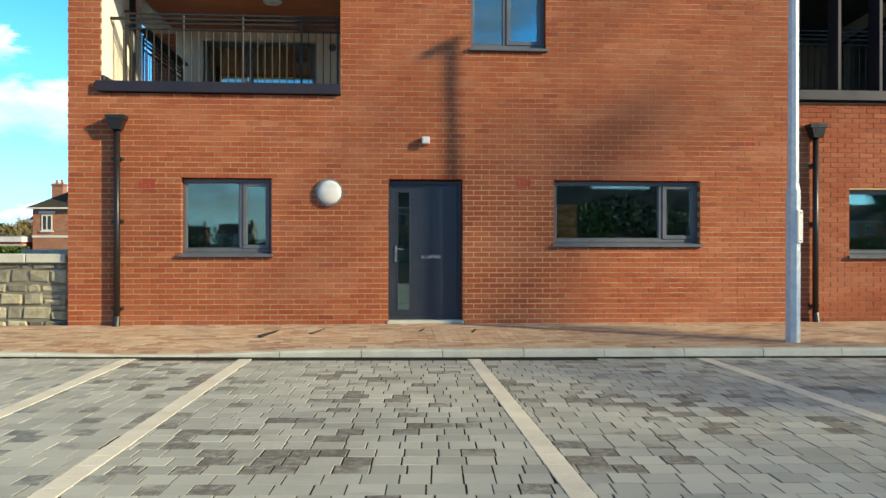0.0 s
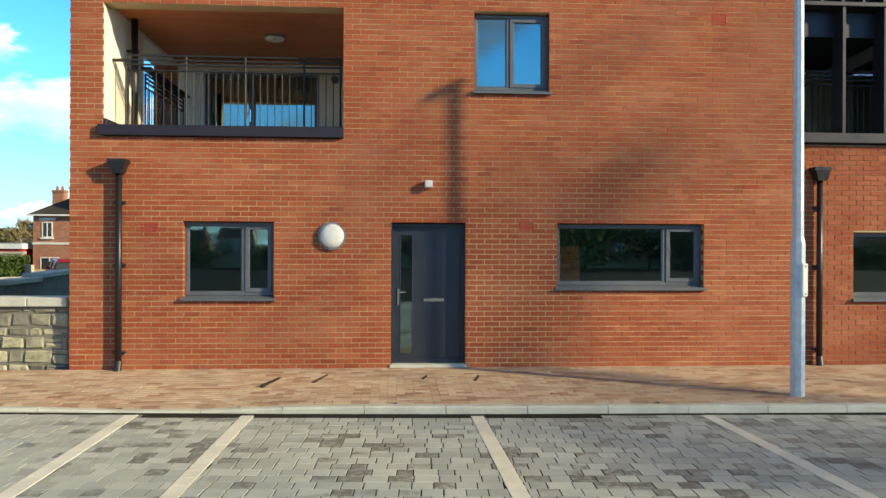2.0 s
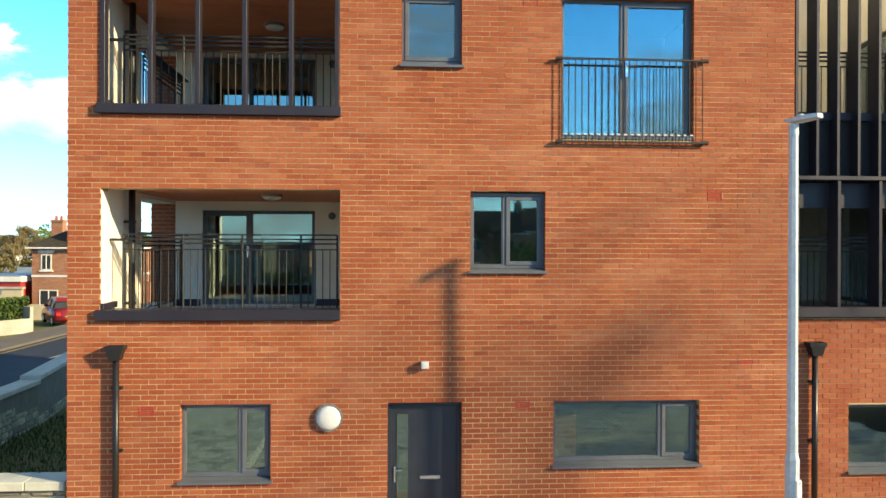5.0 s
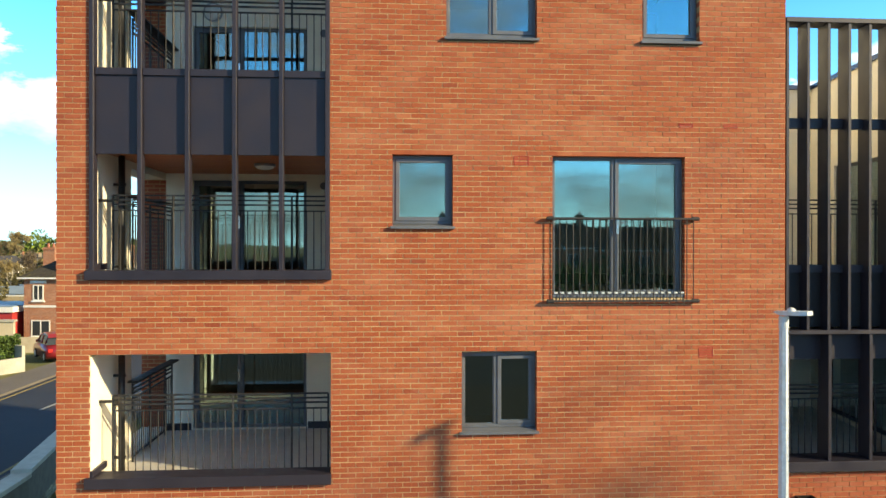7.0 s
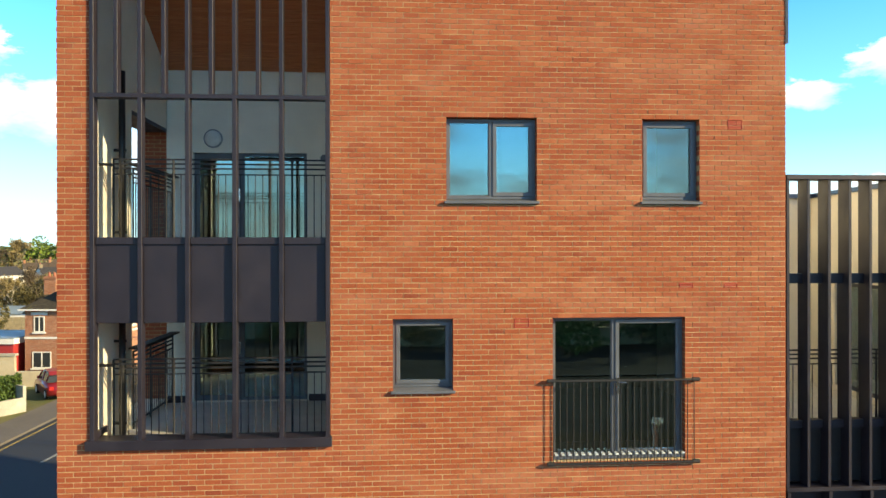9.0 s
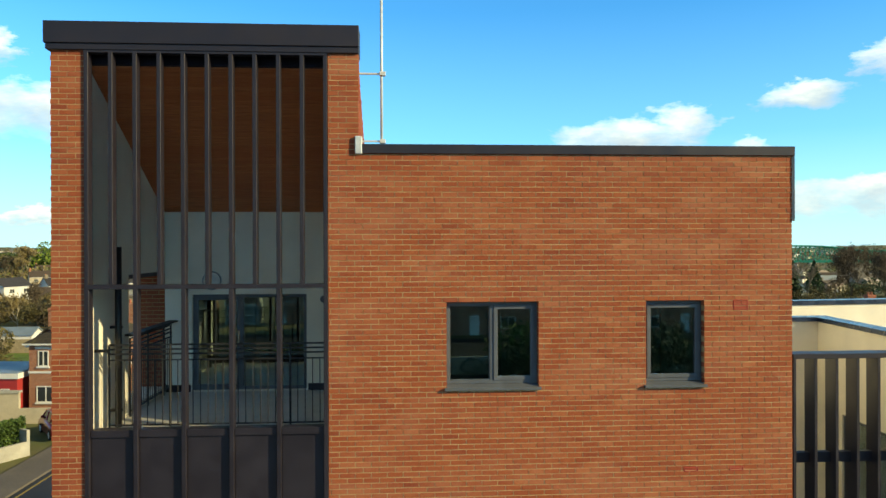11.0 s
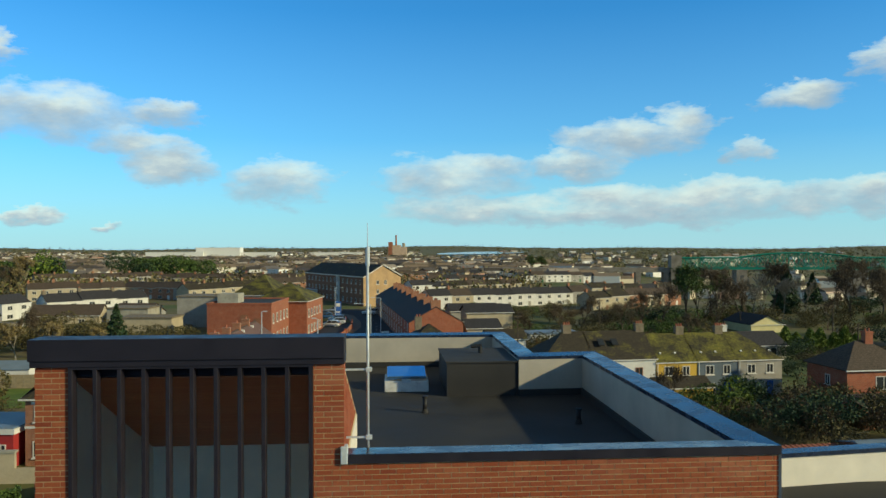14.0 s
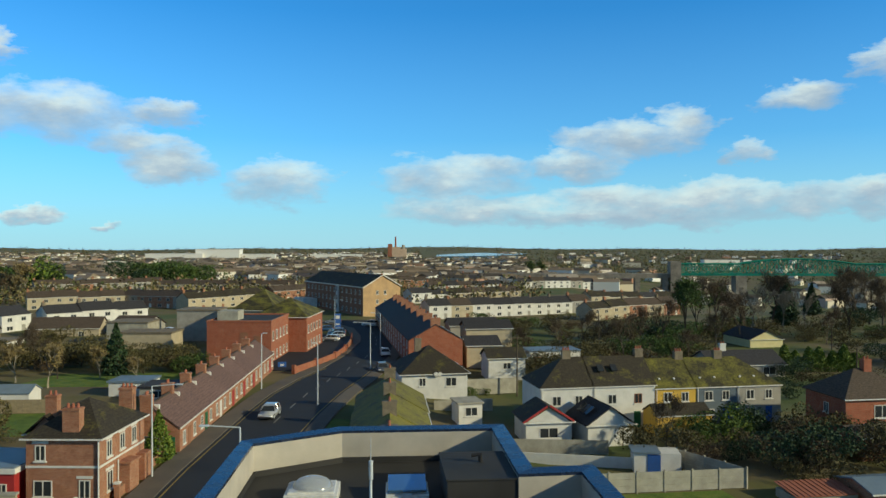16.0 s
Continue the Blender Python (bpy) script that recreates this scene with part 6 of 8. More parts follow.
# red terrace running away, gable towards us
for k in range(8):
    o = Vector((13.4, 128.0)) + Vector((-0.097, 0.995)) * (9.8 * k)
    t = house("town_terrace_house", (o.x, o.y, -2.0), 95.6, 9.8, 10.0, 4.6, 3.0, T_ORANGE if k == 0 else T_BRICK, R_DARK, "gable", "red brick terrace house with a dark slate roof", group="town terrace", over=0.08)
    chimney(t, 0.5, 5.0, 6.6, 8.7, 0.7, 1.8, T_BRICK, 3)
    for x_ in (2.4, 7.0):
        window_part(t, x_, 10.0, 0.7, 1.1, 1.6, "back"), window_part(t, x_, 10.0, 3.0, 1.1, 1.4, "back")
for at, w_, d_, h_, wall, roof in (((14.5, 131.0, -2.0), 6.5, 8, 3.0, T_CREAM, R_DARK), ((15.5, 142.0, -2.2), 9.5, 7, 5.2, T_CREAM, R_DARK), ((13.5, 158.0, -2.2), 11, 8, 4.2, T_GREY, R_DARK), ((17.0, 118.5, -2.2), 6.5, 6, 2.6, T_WHITE, R_BROWN)):
    t = house("rear_extension", at, 5, w_, d_, h_, 1.6, wall, roof, "gable", "rendered rear extension with a pitched roof", category="building", group="rear extensions")
    window_part(t, w_ / 2, 0, 0.8, 1.4, 1.1, "front")

# rendered two-storey row: white, white, yellow, blue-grey, pale grey
ro, rang = Vector((18.6, 81.0)), 6.0
rd = Vector((math.cos(radians(rang)), math.sin(radians(rang))))
at_u = 0.0
for L, wall, kind, roof, words, lift in ((6.8, T_WHITE, "hip_left", R_BROWN, "white rendered house with a hipped tile roof", 0.5), (8.2, T_WHITE, "gable", R_BROWN, "white rendered house with rooflights", 0.5),
                                         (5.6, T_YELLOW, "gable", R_MOSS, "yellow rendered house with a mossy roof", 0.0), (5.6, T_BLUE, "gable", R_MOSS, "blue-grey rendered house with a mossy roof", 0.0), (6.2, T_GREY, "hip_right", R_MOSS, "pale grey rendered house with a mossy hipped roof", 0.0)):
    o = ro + rd * at_u
    t = house("row_house", (o.x, o.y, -3.1), rang, L, 8.2, 4.75 + lift, 3.3, wall, roof, kind, words, group="rendered row", over=0.12)
    window_part(t, L * 0.3, 0, 3.1, 1.15, 1.2, "front"), window_part(t, L * 0.72, 0, 3.1, 1.0, 1.2, "front", True, T_DARKBRICK if words.endswith("rooflights") else None)
    window_part(t, L * 0.3, 0, 0.7, 1.5, 1.3, "front"), part("back_door", box(L * 0.65, L * 0.65 + 0.9, -0.04, 0.02, 0, 2.1), T_GREEN if wall is T_WHITE else T_BLUED, t)
    part("downpipe", tube((0.15, -0.12, 0), (0.15, -0.12, 4.7 + lift), 0.06, 8), T_PIPE, t)
    if at_u < 25:
        chimney(t, L - 0.5 if at_u else 4.6, 4.1, 6.8, 8.9 + lift, 1.1, 0.65, T_STACK, 3)
    if roof is R_MOSS:
        for k in range(2 + (L > 6)):
            part("roof_vent", box(0.9 + k * 2.0, 1.15 + k * 2.0, 0.0, 0.25, 0.0, 0.14, 0.02, Matrix.Translation((0, 1.0, 5.72)) @ Matrix.Rotation(math.atan2(3.3, 4.1), 4, "X")), T_PIPE, t, "small pale roof vent")
    if words.endswith("rooflights"):
        for x_ in (1.2, 3.0):
            part("rooflight", box(x_, x_ + 0.8, 1.9, 3.0, 0, 0.12, 0, Matrix.Translation((0, 0, 5.75)) @ Matrix.Rotation(math.atan2(3.3, 4.1), 4, "X")), T_PANE, t)
    at_u += L
an = house("porch_annexe", (15.6, 74.6, -3.1), 4, 5.4, 5.6, 2.6, 1.9, T_WHITE, R_BROWN, "gable", "small white annexe with red barge boards", "y")
window_part(an, 2.7, 0, 0.8, 2.2, 1.2, "front")
for sgn in (-1, 1):
    part("barge_board", box(0, 3.4, -0.38, -0.3, -0.02, 0.2, 0, Matrix.Translation((2.7 - 3.05 * (sgn < 0), 0, 2.6 + 1.9 * (sgn > 0))) @ Matrix.Rotation(-sgn * -math.atan2(1.9, 2.95), 4, "Y")), T_RED, an)
dm = house("dark_roofed_annexe", (22.5, 73.5, -3.1), 8, 5.5, 6.2, 2.4, 2.2, T_WHITE, R_DARK, "gable", "white annexe with a dark roof and rooflights", "y")
for y_ in (1.5, 2.6, 3.7):
    part("rooflight", box(0.6, 1.9, y_, y_ + 0.8, 0, 0.1, 0, Matrix.Translation((0, 0, 2.95)) @ Matrix.Rotation(-math.atan2(2.2, 2.75), 4, "Y")), T_PANE, dm)
ye = house("low_extension", (32.0, 77.5, -3.1), 6, 7.0, 4.0, 2.4, 1.2, T_YELLOW, R_BROWN, "gable", "low yellow extension behind the row", over=0.1)
rh = house("red_brick_house", (52.4, 72.8, -3.1), 4, 9.0, 7.5, 5.1, 3.0, T_ORANGE, R_RUST, "hip", "red brick semi-detached house with a hipped tile roof")
window_part(rh, 4.6, 0, 2.9, 2.0, 1.5, "front"), window_part(rh, 0.0, 3.5, 3.0, 0.9, 1.2, "left"), chimney(rh, 5.2, 3.6, 7.0, 9.2, 1.0, 0.8, T_ORANGE, 2)
window_part(rh, 4.6, 0, 0.6, 1.8, 1.4, "front")
lb_ = house("long_bungalow", (56.5, 118.0, -3.7), 4, 13.5, 9, 2.5, 2.2, T_GREY, R_DARK, "gable", "long grey bungalow with a dark tiled roof", over=0.3)
chimney(lb_, 4.0, 4.5, 4.2, 5.9, 1.1, 0.7, T_WHITE, 2), window_part(lb_, 10.5, 0, 0.8, 2.4, 1.4, "front")
house("gabled_bungalow", (83.6, 160.0, -4.3), 5, 8.2, 12, 2.4, 2.2, T_PALEY, R_DARK, "gable", "pale yellow gabled bungalow with a dark roof", "y")
for at, w_, d_, h_, wall in (((26.5, 131.0, -3.2), 10, 6, 3.0, T_WHITE), ((20.5, 128.0, -3.1), 4.0, 5, 2.4, T_CONC)):
    t = thing("flat_roofed_garage", "white flat-roofed garage block", "garage", at, 6, "garages")
    part("wall", box(0, w_, 0, d_, -0.5, h_), wall, t), part("roof", box(-0.2, w_ + 0.2, -0.2, d_ + 0.2, h_, h_ + 0.2), T_BLUEFELT, t)
    part("garage_door", box(0.6, 2.8, -0.04, 0.02, 0, 2.1), T_DARKBRICK, t)

# gardens and walls behind the building
gw = thing("garden_wall", "white painted garden wall", "wall")
for (xa, ya), (xb, yb), h_ in (((13.5, 68.0), (25.0, 65.0), 1.1), ((13.0, 72.0), (24.0, 70.5), 1.5)):
    d = Vector((xb - xa, yb - ya))
    m = Matrix.Translation((xa, ya, -3.1)) @ Matrix.Rotation(math.atan2(d.y, d.x), 4, "Z")
    part("panel", box(0, d.length, 0, 0.2, -0.4, h_, 0, m), T_WHITE if h_ < 1.2 else T_CONC, gw)
fen = thing("concrete_fence", "pale concrete panel fence with posts", "fence")
for (xa, ya), (xb, yb) in (((17.5, 57.1), (33.6, 58.1)), ((33.6, 58.1), (29.0, 66.5))):
    d = Vector((xb - xa, yb - ya))
    n = round(d.length / 2.6)
    m0 = Matrix.Rotation(math.atan2(d.y, d.x), 4, "Z")
    for k in range(n):
        p = Vector((xa, ya)) + d * (k / n)
        m = Matrix.Translation((p.x, p.y, -3.05)) @ m0
        s = d.length / n
        for r in range(3):
            part("panel", box(0.07, s - 0.02, 0.02, 0.08, r * 0.62, r * 0.62 + 0.605, 0, m), T_CONC, fen)
        part("post", box(-0.08, 0.08, -0.05, 0.12, -0.3, 1.98, 0, m), T_CONC, fen)
sh = thing("garden_shed", "white garden shed with a blue door", "shed", (24.6, 63.6, -3.1), -10)
part("wall", box(0, 4.6, 0, 2.6, -0.3, 2.0), T_WHITE, sh), part("roof", box(-0.2, 2.6, -0.2, 2.8, 2.0, 2.15), T_BLUEFELT, sh), part("shed_door", box(1.3, 2.6, -0.05, 0.02, 0.1, 1.9), T_BLUED, sh)
ts = thing("tin_roofed_shed", "shed with a rusty corrugated roof", "shed", (35.5, 53.0, -3.95), 4)
part("wall", box(0, 6.0, 0, 3, -0.3, 1.6), T_CONC, ts)
for k in range(22):
    part("roof_sheet", box(0.27 * k, 0.27 * k + 0.25, -0.2, 3.3, 0, 0.05 + 0.05 * (k % 2), 0, Matrix.Translation((0, 0, 1.65)) @ Matrix.Rotation(radians(6), 4, "X")), T_POT, ts)
bs = house("brick_shed", (42.0, 52.0, -4.3), 3, 8, 5, 2.4, 0.8, T_BRICK, T_BLUEFELT, "gable", "low brick shed with blue sheeting on its roof", category="shed")
window_part(bs, 1.5, 0, 0.8, 1.2, 1.0, "front")
rs = house("ruined_outhouse", (50.0, 66.0, -3.1), 10, 8, 5, 2.4, 0.9, T_BRICK, R_RUST, "gable", "low brick outhouse with a worn roof", category="shed")
ex = thing("white_extension", "white flat-roofed kitchen extension with a dark window", "building", (8.6, 82.0, -2.1), 10)
part("wall", box(0, 3.0, 0, 3.5, -0.4, 2.3), T_WHITE, ex), part("roof", box(-0.2, 3.2, -0.2, 3.7, 2.3, 2.5), T_CONC, ex), window_part(ex, 1.6, 0, 0.8, 1.6, 1.1, "front")
yw = thing("yard_wall", "grey rendered yard wall", "wall")
for (xa, ya), (xb, yb), h_ in (((10.0, 104.0), (20.0, 106.0), 2.0), ((6.0, 90.0), (14.0, 91.0), 1.2)):
    d = Vector((xb - xa, yb - ya))
    m = Matrix.Translation((xa, ya, ground_height(xa, ya))) @ Matrix.Rotation(math.atan2(d.y, d.x), 4, "Z")
    part("panel", box(0, d.length, 0, 0.22, -0.4, h_, 0, m), T_CONC, yw)

# walls and fences beside the corner house
cw = thing("rendered_wall", "cream rendered wall with a coping, beside the side road", "wall")
part("panel", box(-40, -27.2, 46.6, 46.9, -2, 1.35), T_CREAM, cw), part("panel", box(-27.2, -22.6, 46.6, 46.9, -2, 0.2), T_CREAM, cw), part("coping", box(-40, -27.1, 46.5, 47.0, 1.35, 1.5), T_CONC, cw)
part("sign", box(-31.0, -28.6, 46.55, 46.6, 0.95, 1.3), T_BLUEFELT, cw, "pale blue street name plate with no readable words")
hw = thing("hedge_wall", "low rendered wall in front of a hedge", "wall")
for (xa, ya), (xb, yb) in (((-40.0, 29.0), (-24.5, 33.5)), ((-24.5, 33.5), (-22.2, 37.5)), ((-22.2, 37.5), (-27.0, 41.0))):
    d = Vector((xb - xa, yb - ya))
    m = Matrix.Translation((xa, ya, -0.95)) @ Matrix.Rotation(math.atan2(d.y, d.x), 4, "Z")
    part("panel", box(0, d.length, 0, 0.2, -0.5, 1.0 if xb > -26 else 1.7, 0, m), T_CONC, hw)
fw = thing("front_garden_wall", "brick front garden wall with white-capped piers", "wall")
for k in range(5):
    y_ = 52.2 + k * 3.4
    part("pier", box(-22.15, -21.75, y_, y_ + 0.4, -1.6, 0.3), T_BRICK, fw), part("cap", box(-22.2, -21.7, y_ - 0.05, y_ + 0.45, 0.3, 0.42), T_WHITE, fw)
    if k not in (1,):
        part("panel", box(-22.05, -21.85, y_ + 0.4, y_ + 3.4, -1.6, -0.15), T_BRICK, fw)
part("gable_screen", box(-24.8, -22.0, 65.0, 65.3, -1.4, 1.0), T_CONC, fw), part("gate", box(-22.0, -20.9, 65.1, 65.2, -1.0, 0.9), T_GREEN, fw, "green painted boarded gate")
tf = thing("timber_fence", "weathered timber board fence", "fence")
for k in range(24):
    x_ = -65 + k * 1.0
    part("board", box(x_, x_ + 0.97, 86.0, 86.06, -1.3, 0.75), T_WOOD, tf)
gs = thing("garden_cabin", "small garden cabin with a pale blue roof", "shed", (-52.5, 89.5, -1.2), 0)
part("wall", box(0, 6.5, 0, 3.4, -0.5, 2.0), T_WHITE, gs), part("gable", gable_tops(6.5, 3.4, 2.0, 1.0), T_WHITE, gs), part("roof", roof_shape(6.5, 3.4, 2.0, 1.0, "gable", 0.15), T_BLUEFELT, gs)
for at, w_, d_, h_, wall, roof in (((-38.6, 96.5, -1.2), 5.4, 4.5, 2.1, T_WHITE, T_BLUEFELT), ((-33.0, 92, -1.2), 5, 5, 2.1, T_GREY, R_DARK)):
    t = thing("flat_outbuilding", "low outbuilding with a sheeted roof", "shed", at, -3, "outbuildings")
    part("wall", box(0, w_, 0, d_, -0.5, h_), wall, t), part("roof", box(-0.2, w_ + 0.2, -0.2, d_ + 0.2, h_, h_ + 0.25), roof, t), window_part(t, w_ / 2, 0, 0.8, 2.2, 1.0, "front")
for at, w_, d_, h_, wall in (((-56, 150, -2.2), 11, 7, 4.0, T_CREAM), ((-62, 160, -2.2), 9, 8, 5.2, T_CONC), ((-48, 164, -2.3), 9, 8, 7.6, T_GREY), ((-82, 142, -2.2), 8, 6, 3.4, T_WHITE)):
    t = thing("yard_building", "grey flat-roofed workshop building", "building", at, -4, "workshops")
    part("wall", box(0, w_, 0, d_, -1, h_), wall, t), part("roof", box(-0.2, w_ + 0.2, -0.2, d_ + 0.2, h_, h_ + 0.3), T_STACK, t)

# ---- street lamps and poles ----
def lamp_post(x_, y_, h_, arm, rz):
    z_ = ground_height(x_, y_)
    t = thing("street_lamp", "grey steel street lamp beside the road", "street lamp", (x_, y_, z_), rz, "road lamps")
    part("column", tube((0, 0, 0), (0, 0, h_), 0.09, 8, 0.06), M_STEEL, t), part("arm", tube((0, 0, h_), (arm, 0, h_ + 0.15), 0.045, 6), M_STEEL, t), part("lamp_head", box(arm - 0.1, arm + 0.5, -0.12, 0.12, h_ + 0.08, h_ + 0.2, 0.02), M_STEEL, t)


for a_ in ((-20.8, 57.6, 8.2, 2.2, 0), (-9.2, 88.0, 8.0, 0.3, 180), (-3.3, 120.6, 8.0, 2.4, 180), (-18.5, 100.7, 8.0, 0.3, 0), (-9.5, 39.0, 8.6, 2.1, 180), (-2.0, 150, 7.5, 1.5, 180), (-14.5, 190, 7.5, 1.5, 0)):
    lamp_post(*a_)
for x_, y_, h_ in ((19.5, 104, 9.5), (84, 128, 9), (66, 92, 8.5), (102, 122, 10), (45, 150, 9)):
    t = thing("utility_pole", "wooden utility pole with a cross-arm", "pole", (x_, y_, ground_height(x_, y_)), 20, "utility poles")
    part("pole", tube((0, 0, -0.5), (0, 0, h_), 0.13, 8, 0.09), F_BARK, t), part("cross_arm", box(-0.8, 0.8, -0.05, 0.05, h_ - 0.6, h_ - 0.48), F_BARK, t)
sg = thing("tall_sign", "tall blue and white roadside sign", "sign", (-14.6, 190.0, -2.4), 10)
part("panel", box(0, 1.7, 0, 0.4, 0.5, 4.6), T_BLUED, sg), part("emblem", box(0.35, 1.35, -0.03, 0.0, 3.3, 4.1), T_WHITE, sg), part("bars", box(0.35, 1.35, -0.03, 0.0, 1.7, 2.0), T_WHITE, sg), part("post", box(0.65, 1.05, 0.05, 0.35, -0.5, 0.5), T_CONC, sg)
s2 = thing("low_sign", "small blue and white sign on a brick plinth", "sign", (-19.2, 121.5, -1.4), 10)
part("panel", box(0, 1.4, 0, 0.15, 0.2, 1.2), T_BLUED, s2), part("emblem", box(0.4, 1.0, -0.03, 0, 0.5, 0.85), T_WHITE, s2), part("plinth", box(-0.1, 1.5, -0.1, 0.25, -0.4, 0.2), T_ORANGE, s2)

# ---- cars ----
def car_paint(name, colour):
    return material(name, lambda k, i: (k.put(i["Base Color"], k.mix(k.noise(obj(k), 3.0), colour, tuple(v * 0.92 for v in colour))), k.put(i["Roughness"], 0.28), k.put(i["Metallic"], 0.3), k.put(i["Coat Weight"], 0.6)))


PAINTS = {"silver": car_paint("silver_paint", (0.55, 0.56, 0.57)), "white": car_paint("white_car_paint", (0.75, 0.75, 0.74)), "blue": car_paint("blue_car_paint", (0.06, 0.14, 0.30)), "red": car_paint("red_car_paint", (0.30, 0.02, 0.03)),
          "grey": car_paint("grey_car_paint", (0.16, 0.17, 0.18)), "black": car_paint("black_car_paint", (0.02, 0.02, 0.025))}
T_TYRE = plain("tyre_rubber", (0.02, 0.02, 0.02), 0.8, scale=8, grain=40)
T_LIGHT = plain("lamp_glass", (0.7, 0.7, 0.68), 0.15, scale=9, grain=40, relief=0)
T_TAIL = plain("tail_lamp", (0.4, 0.02, 0.02), 0.2, scale=9, grain=40, relief=0)


def profile_solid(outline, half, inset=0.0, top=0.0):
    """A side outline (y, z) drawn across, narrower towards the top."""
    bm = bmesh.new()
    zs = [z_ for _, z_ in outline]
    z0, z1 = min(zs), max(zs)
    sides = []
    for s in (-1, 1):
        sides.append([bm.verts.new((s * (half - inset * max(0, (z_ - z0) / (z1 - z0)) ** 2), y_, z_)) for y_, z_ in outline])
    n = len(outline)
    bm.faces.new(sides[0]), bm.faces.new(sides[1][::-1])
    for i in range(n):
        bm.faces.new((sides[0][i], sides[1][i], sides[1][(i + 1) % n], sides[0][(i + 1) % n]))
    bmesh.ops.recalc_face_normals(bm, faces=bm.faces)
    return bm


def car(x_, y_, rz, paint, tall=0.0):
    """A hatchback or a taller off-roader; its nose looks along +y before turning."""
    t = thing("car", "%s %s standing on the asphalt" % (paint, "off-road car" if tall else "hatchback car"), "car", (x_, y_, ground_height(x_, y_) + 0.10), rz, "cars")
    p = PAINTS[paint]
    k = 1 + tall * 0.5
    low = [(-2.1, 0.28), (-1.72, 0.2), (1.75, 0.2), (2.12, 0.3), (2.15, 0.55), (2.0, 0.72 * k), (1.05, 0.92 * k), (-1.95, 0.98 * k), (-2.15, 0.8), (-2.17, 0.5)]
    body_ = profile_solid(low, 0.88, 0.06)
    bmesh.ops.bevel(body_, geom=list(body_.edges), offset=0.05, segments=2, affect="EDGES")
    part("body", body_, p, t, smooth=True)
    cab = [(1.1, 0.9 * k), (0.35, 1.38 * k), (-0.1, 1.47 * k), (-1.35, 1.44 * k), (-1.8, 1.25 * k), (-2.0, 0.96 * k)]
    cb = profile_solid(cab, 0.84, 0.2)
    part("glasshouse", cb, T_PANE, t, "dark glazing")
    roof_ = profile_solid([(0.38, 1.39 * k), (-0.1, 1.475 * k), (-1.36, 1.445 * k), (-1.7, 1.33 * k), (-1.36, 1.50 * k), (-0.1, 1.53 * k)], 0.70, 0.05)
    part("roof", roof_, p, t)
    for s in (-1, 1):
        for a_, b_ in (((0.95, 0.95), (0.3, 1.42)), ((-0.35, 0.97), (-0.4, 1.44)), ((-1.45, 0.98), (-1.6, 1.36))):
            part("pillar", tube((s * 0.85, a_[0], a_[1] * k), (s * 0.68, b_[0], b_[1] * k), 0.045, 6), p, t)
        part("mirror", box(s * 0.9 - 0.08, s * 0.9 + 0.08, 0.62, 0.75, 0.95 * k, 1.08 * k, 0.02), p, t)
        part("headlight", box(s * 0.62 - 0.2, s * 0.62 + 0.2, 2.02, 2.14, 0.58, 0.72, 0.02), T_LIGHT, t)
        part("tail_light", box(s * 0.68 - 0.14, s * 0.68 + 0.14, -2.18, -2.06, 0.66, 0.9, 0.02), T_TAIL, t)
        for y0 in (1.32, -1.32):
            wl = part("wheel", tube((s * 0.72, y0, 0.32), (s * 0.9, y0, 0.32), 0.33, 18), T_TYRE, t)
            part("rim", tube((s * 0.895, y0, 0.32), (s * 0.91, y0, 0.32), 0.22, 12), M_STEEL, wl)
    part("bumper", box(-0.8, 0.8, 2.08, 2.2, 0.26, 0.45, 0.03), T_TYRE, t)
    part("plate", box(-0.26, 0.26, -2.2, -2.17, 0.55, 0.66), T_YLINE, t)
    return t


car(-22.6, 42.5, 35, "red", 0.4)
car(-14.3, 81.5, 174, "silver")
car(-0.9, 139.0, 186, "white")
car(-1.2, 118.5, 186, "grey")
car(-12.6, 168.0, 95, "silver"), car(-12.8, 172.5, 95, "blue", 0.3), car(-13.0, 177.0, 95, "grey"), car(-13.4, 161.0, 80, "white"), car(-16.5, 183, 95, "blue")
car(-5.5, 196, 70, "white", 0.4), car(-2.0, 200, 20, "black", 0.5), car(-16, 205, 80, "silver")
for k, c_ in enumerate(("silver", "grey", "white", "blue", "silver", "black", "white")):
    car(-62 + k * 3.4, 181 - (k % 2) * 9, 75, c_)

# ---- trees and shrubs ----
def limbs(rnd_, base, way, length, radius, level, out, tips, droop=0.0, fork=(3, 4), ratio=0.68, spread=0.6):
    p, d = Vector(base), Vector(way).normalized()
    n = 3
    for k in range(n):
        q = p + d * (length / n)
        out.append((p.copy(), q.copy(), radius * (1 - 0.22 * k), radius * (1 - 0.22 * (k + 1))))
        if level > 0 and k > 0:
            for _ in range(rnd_.randint(*fork) if k == n - 1 else 1):
                side = Vector((rnd_.uniform(-1, 1), rnd_.uniform(-1, 1), rnd_.uniform(-0.5, 1)))
                nd = (d + side * spread + Vector((0, 0, 0.12 - droop))).normalized()
                limbs(rnd_, q, nd, length * ratio * rnd_.uniform(0.75, 1.1), radius * 0.45, level - 1, out, tips, droop, fork, ratio, spread)
        p = q
        d = (d + Vector((rnd_.uniform(-1, 1), rnd_.uniform(-1, 1), rnd_.uniform(-0.3, 0.5))) * 0.16).normalized()
    if level <= 1:
        tips.append(p.copy())


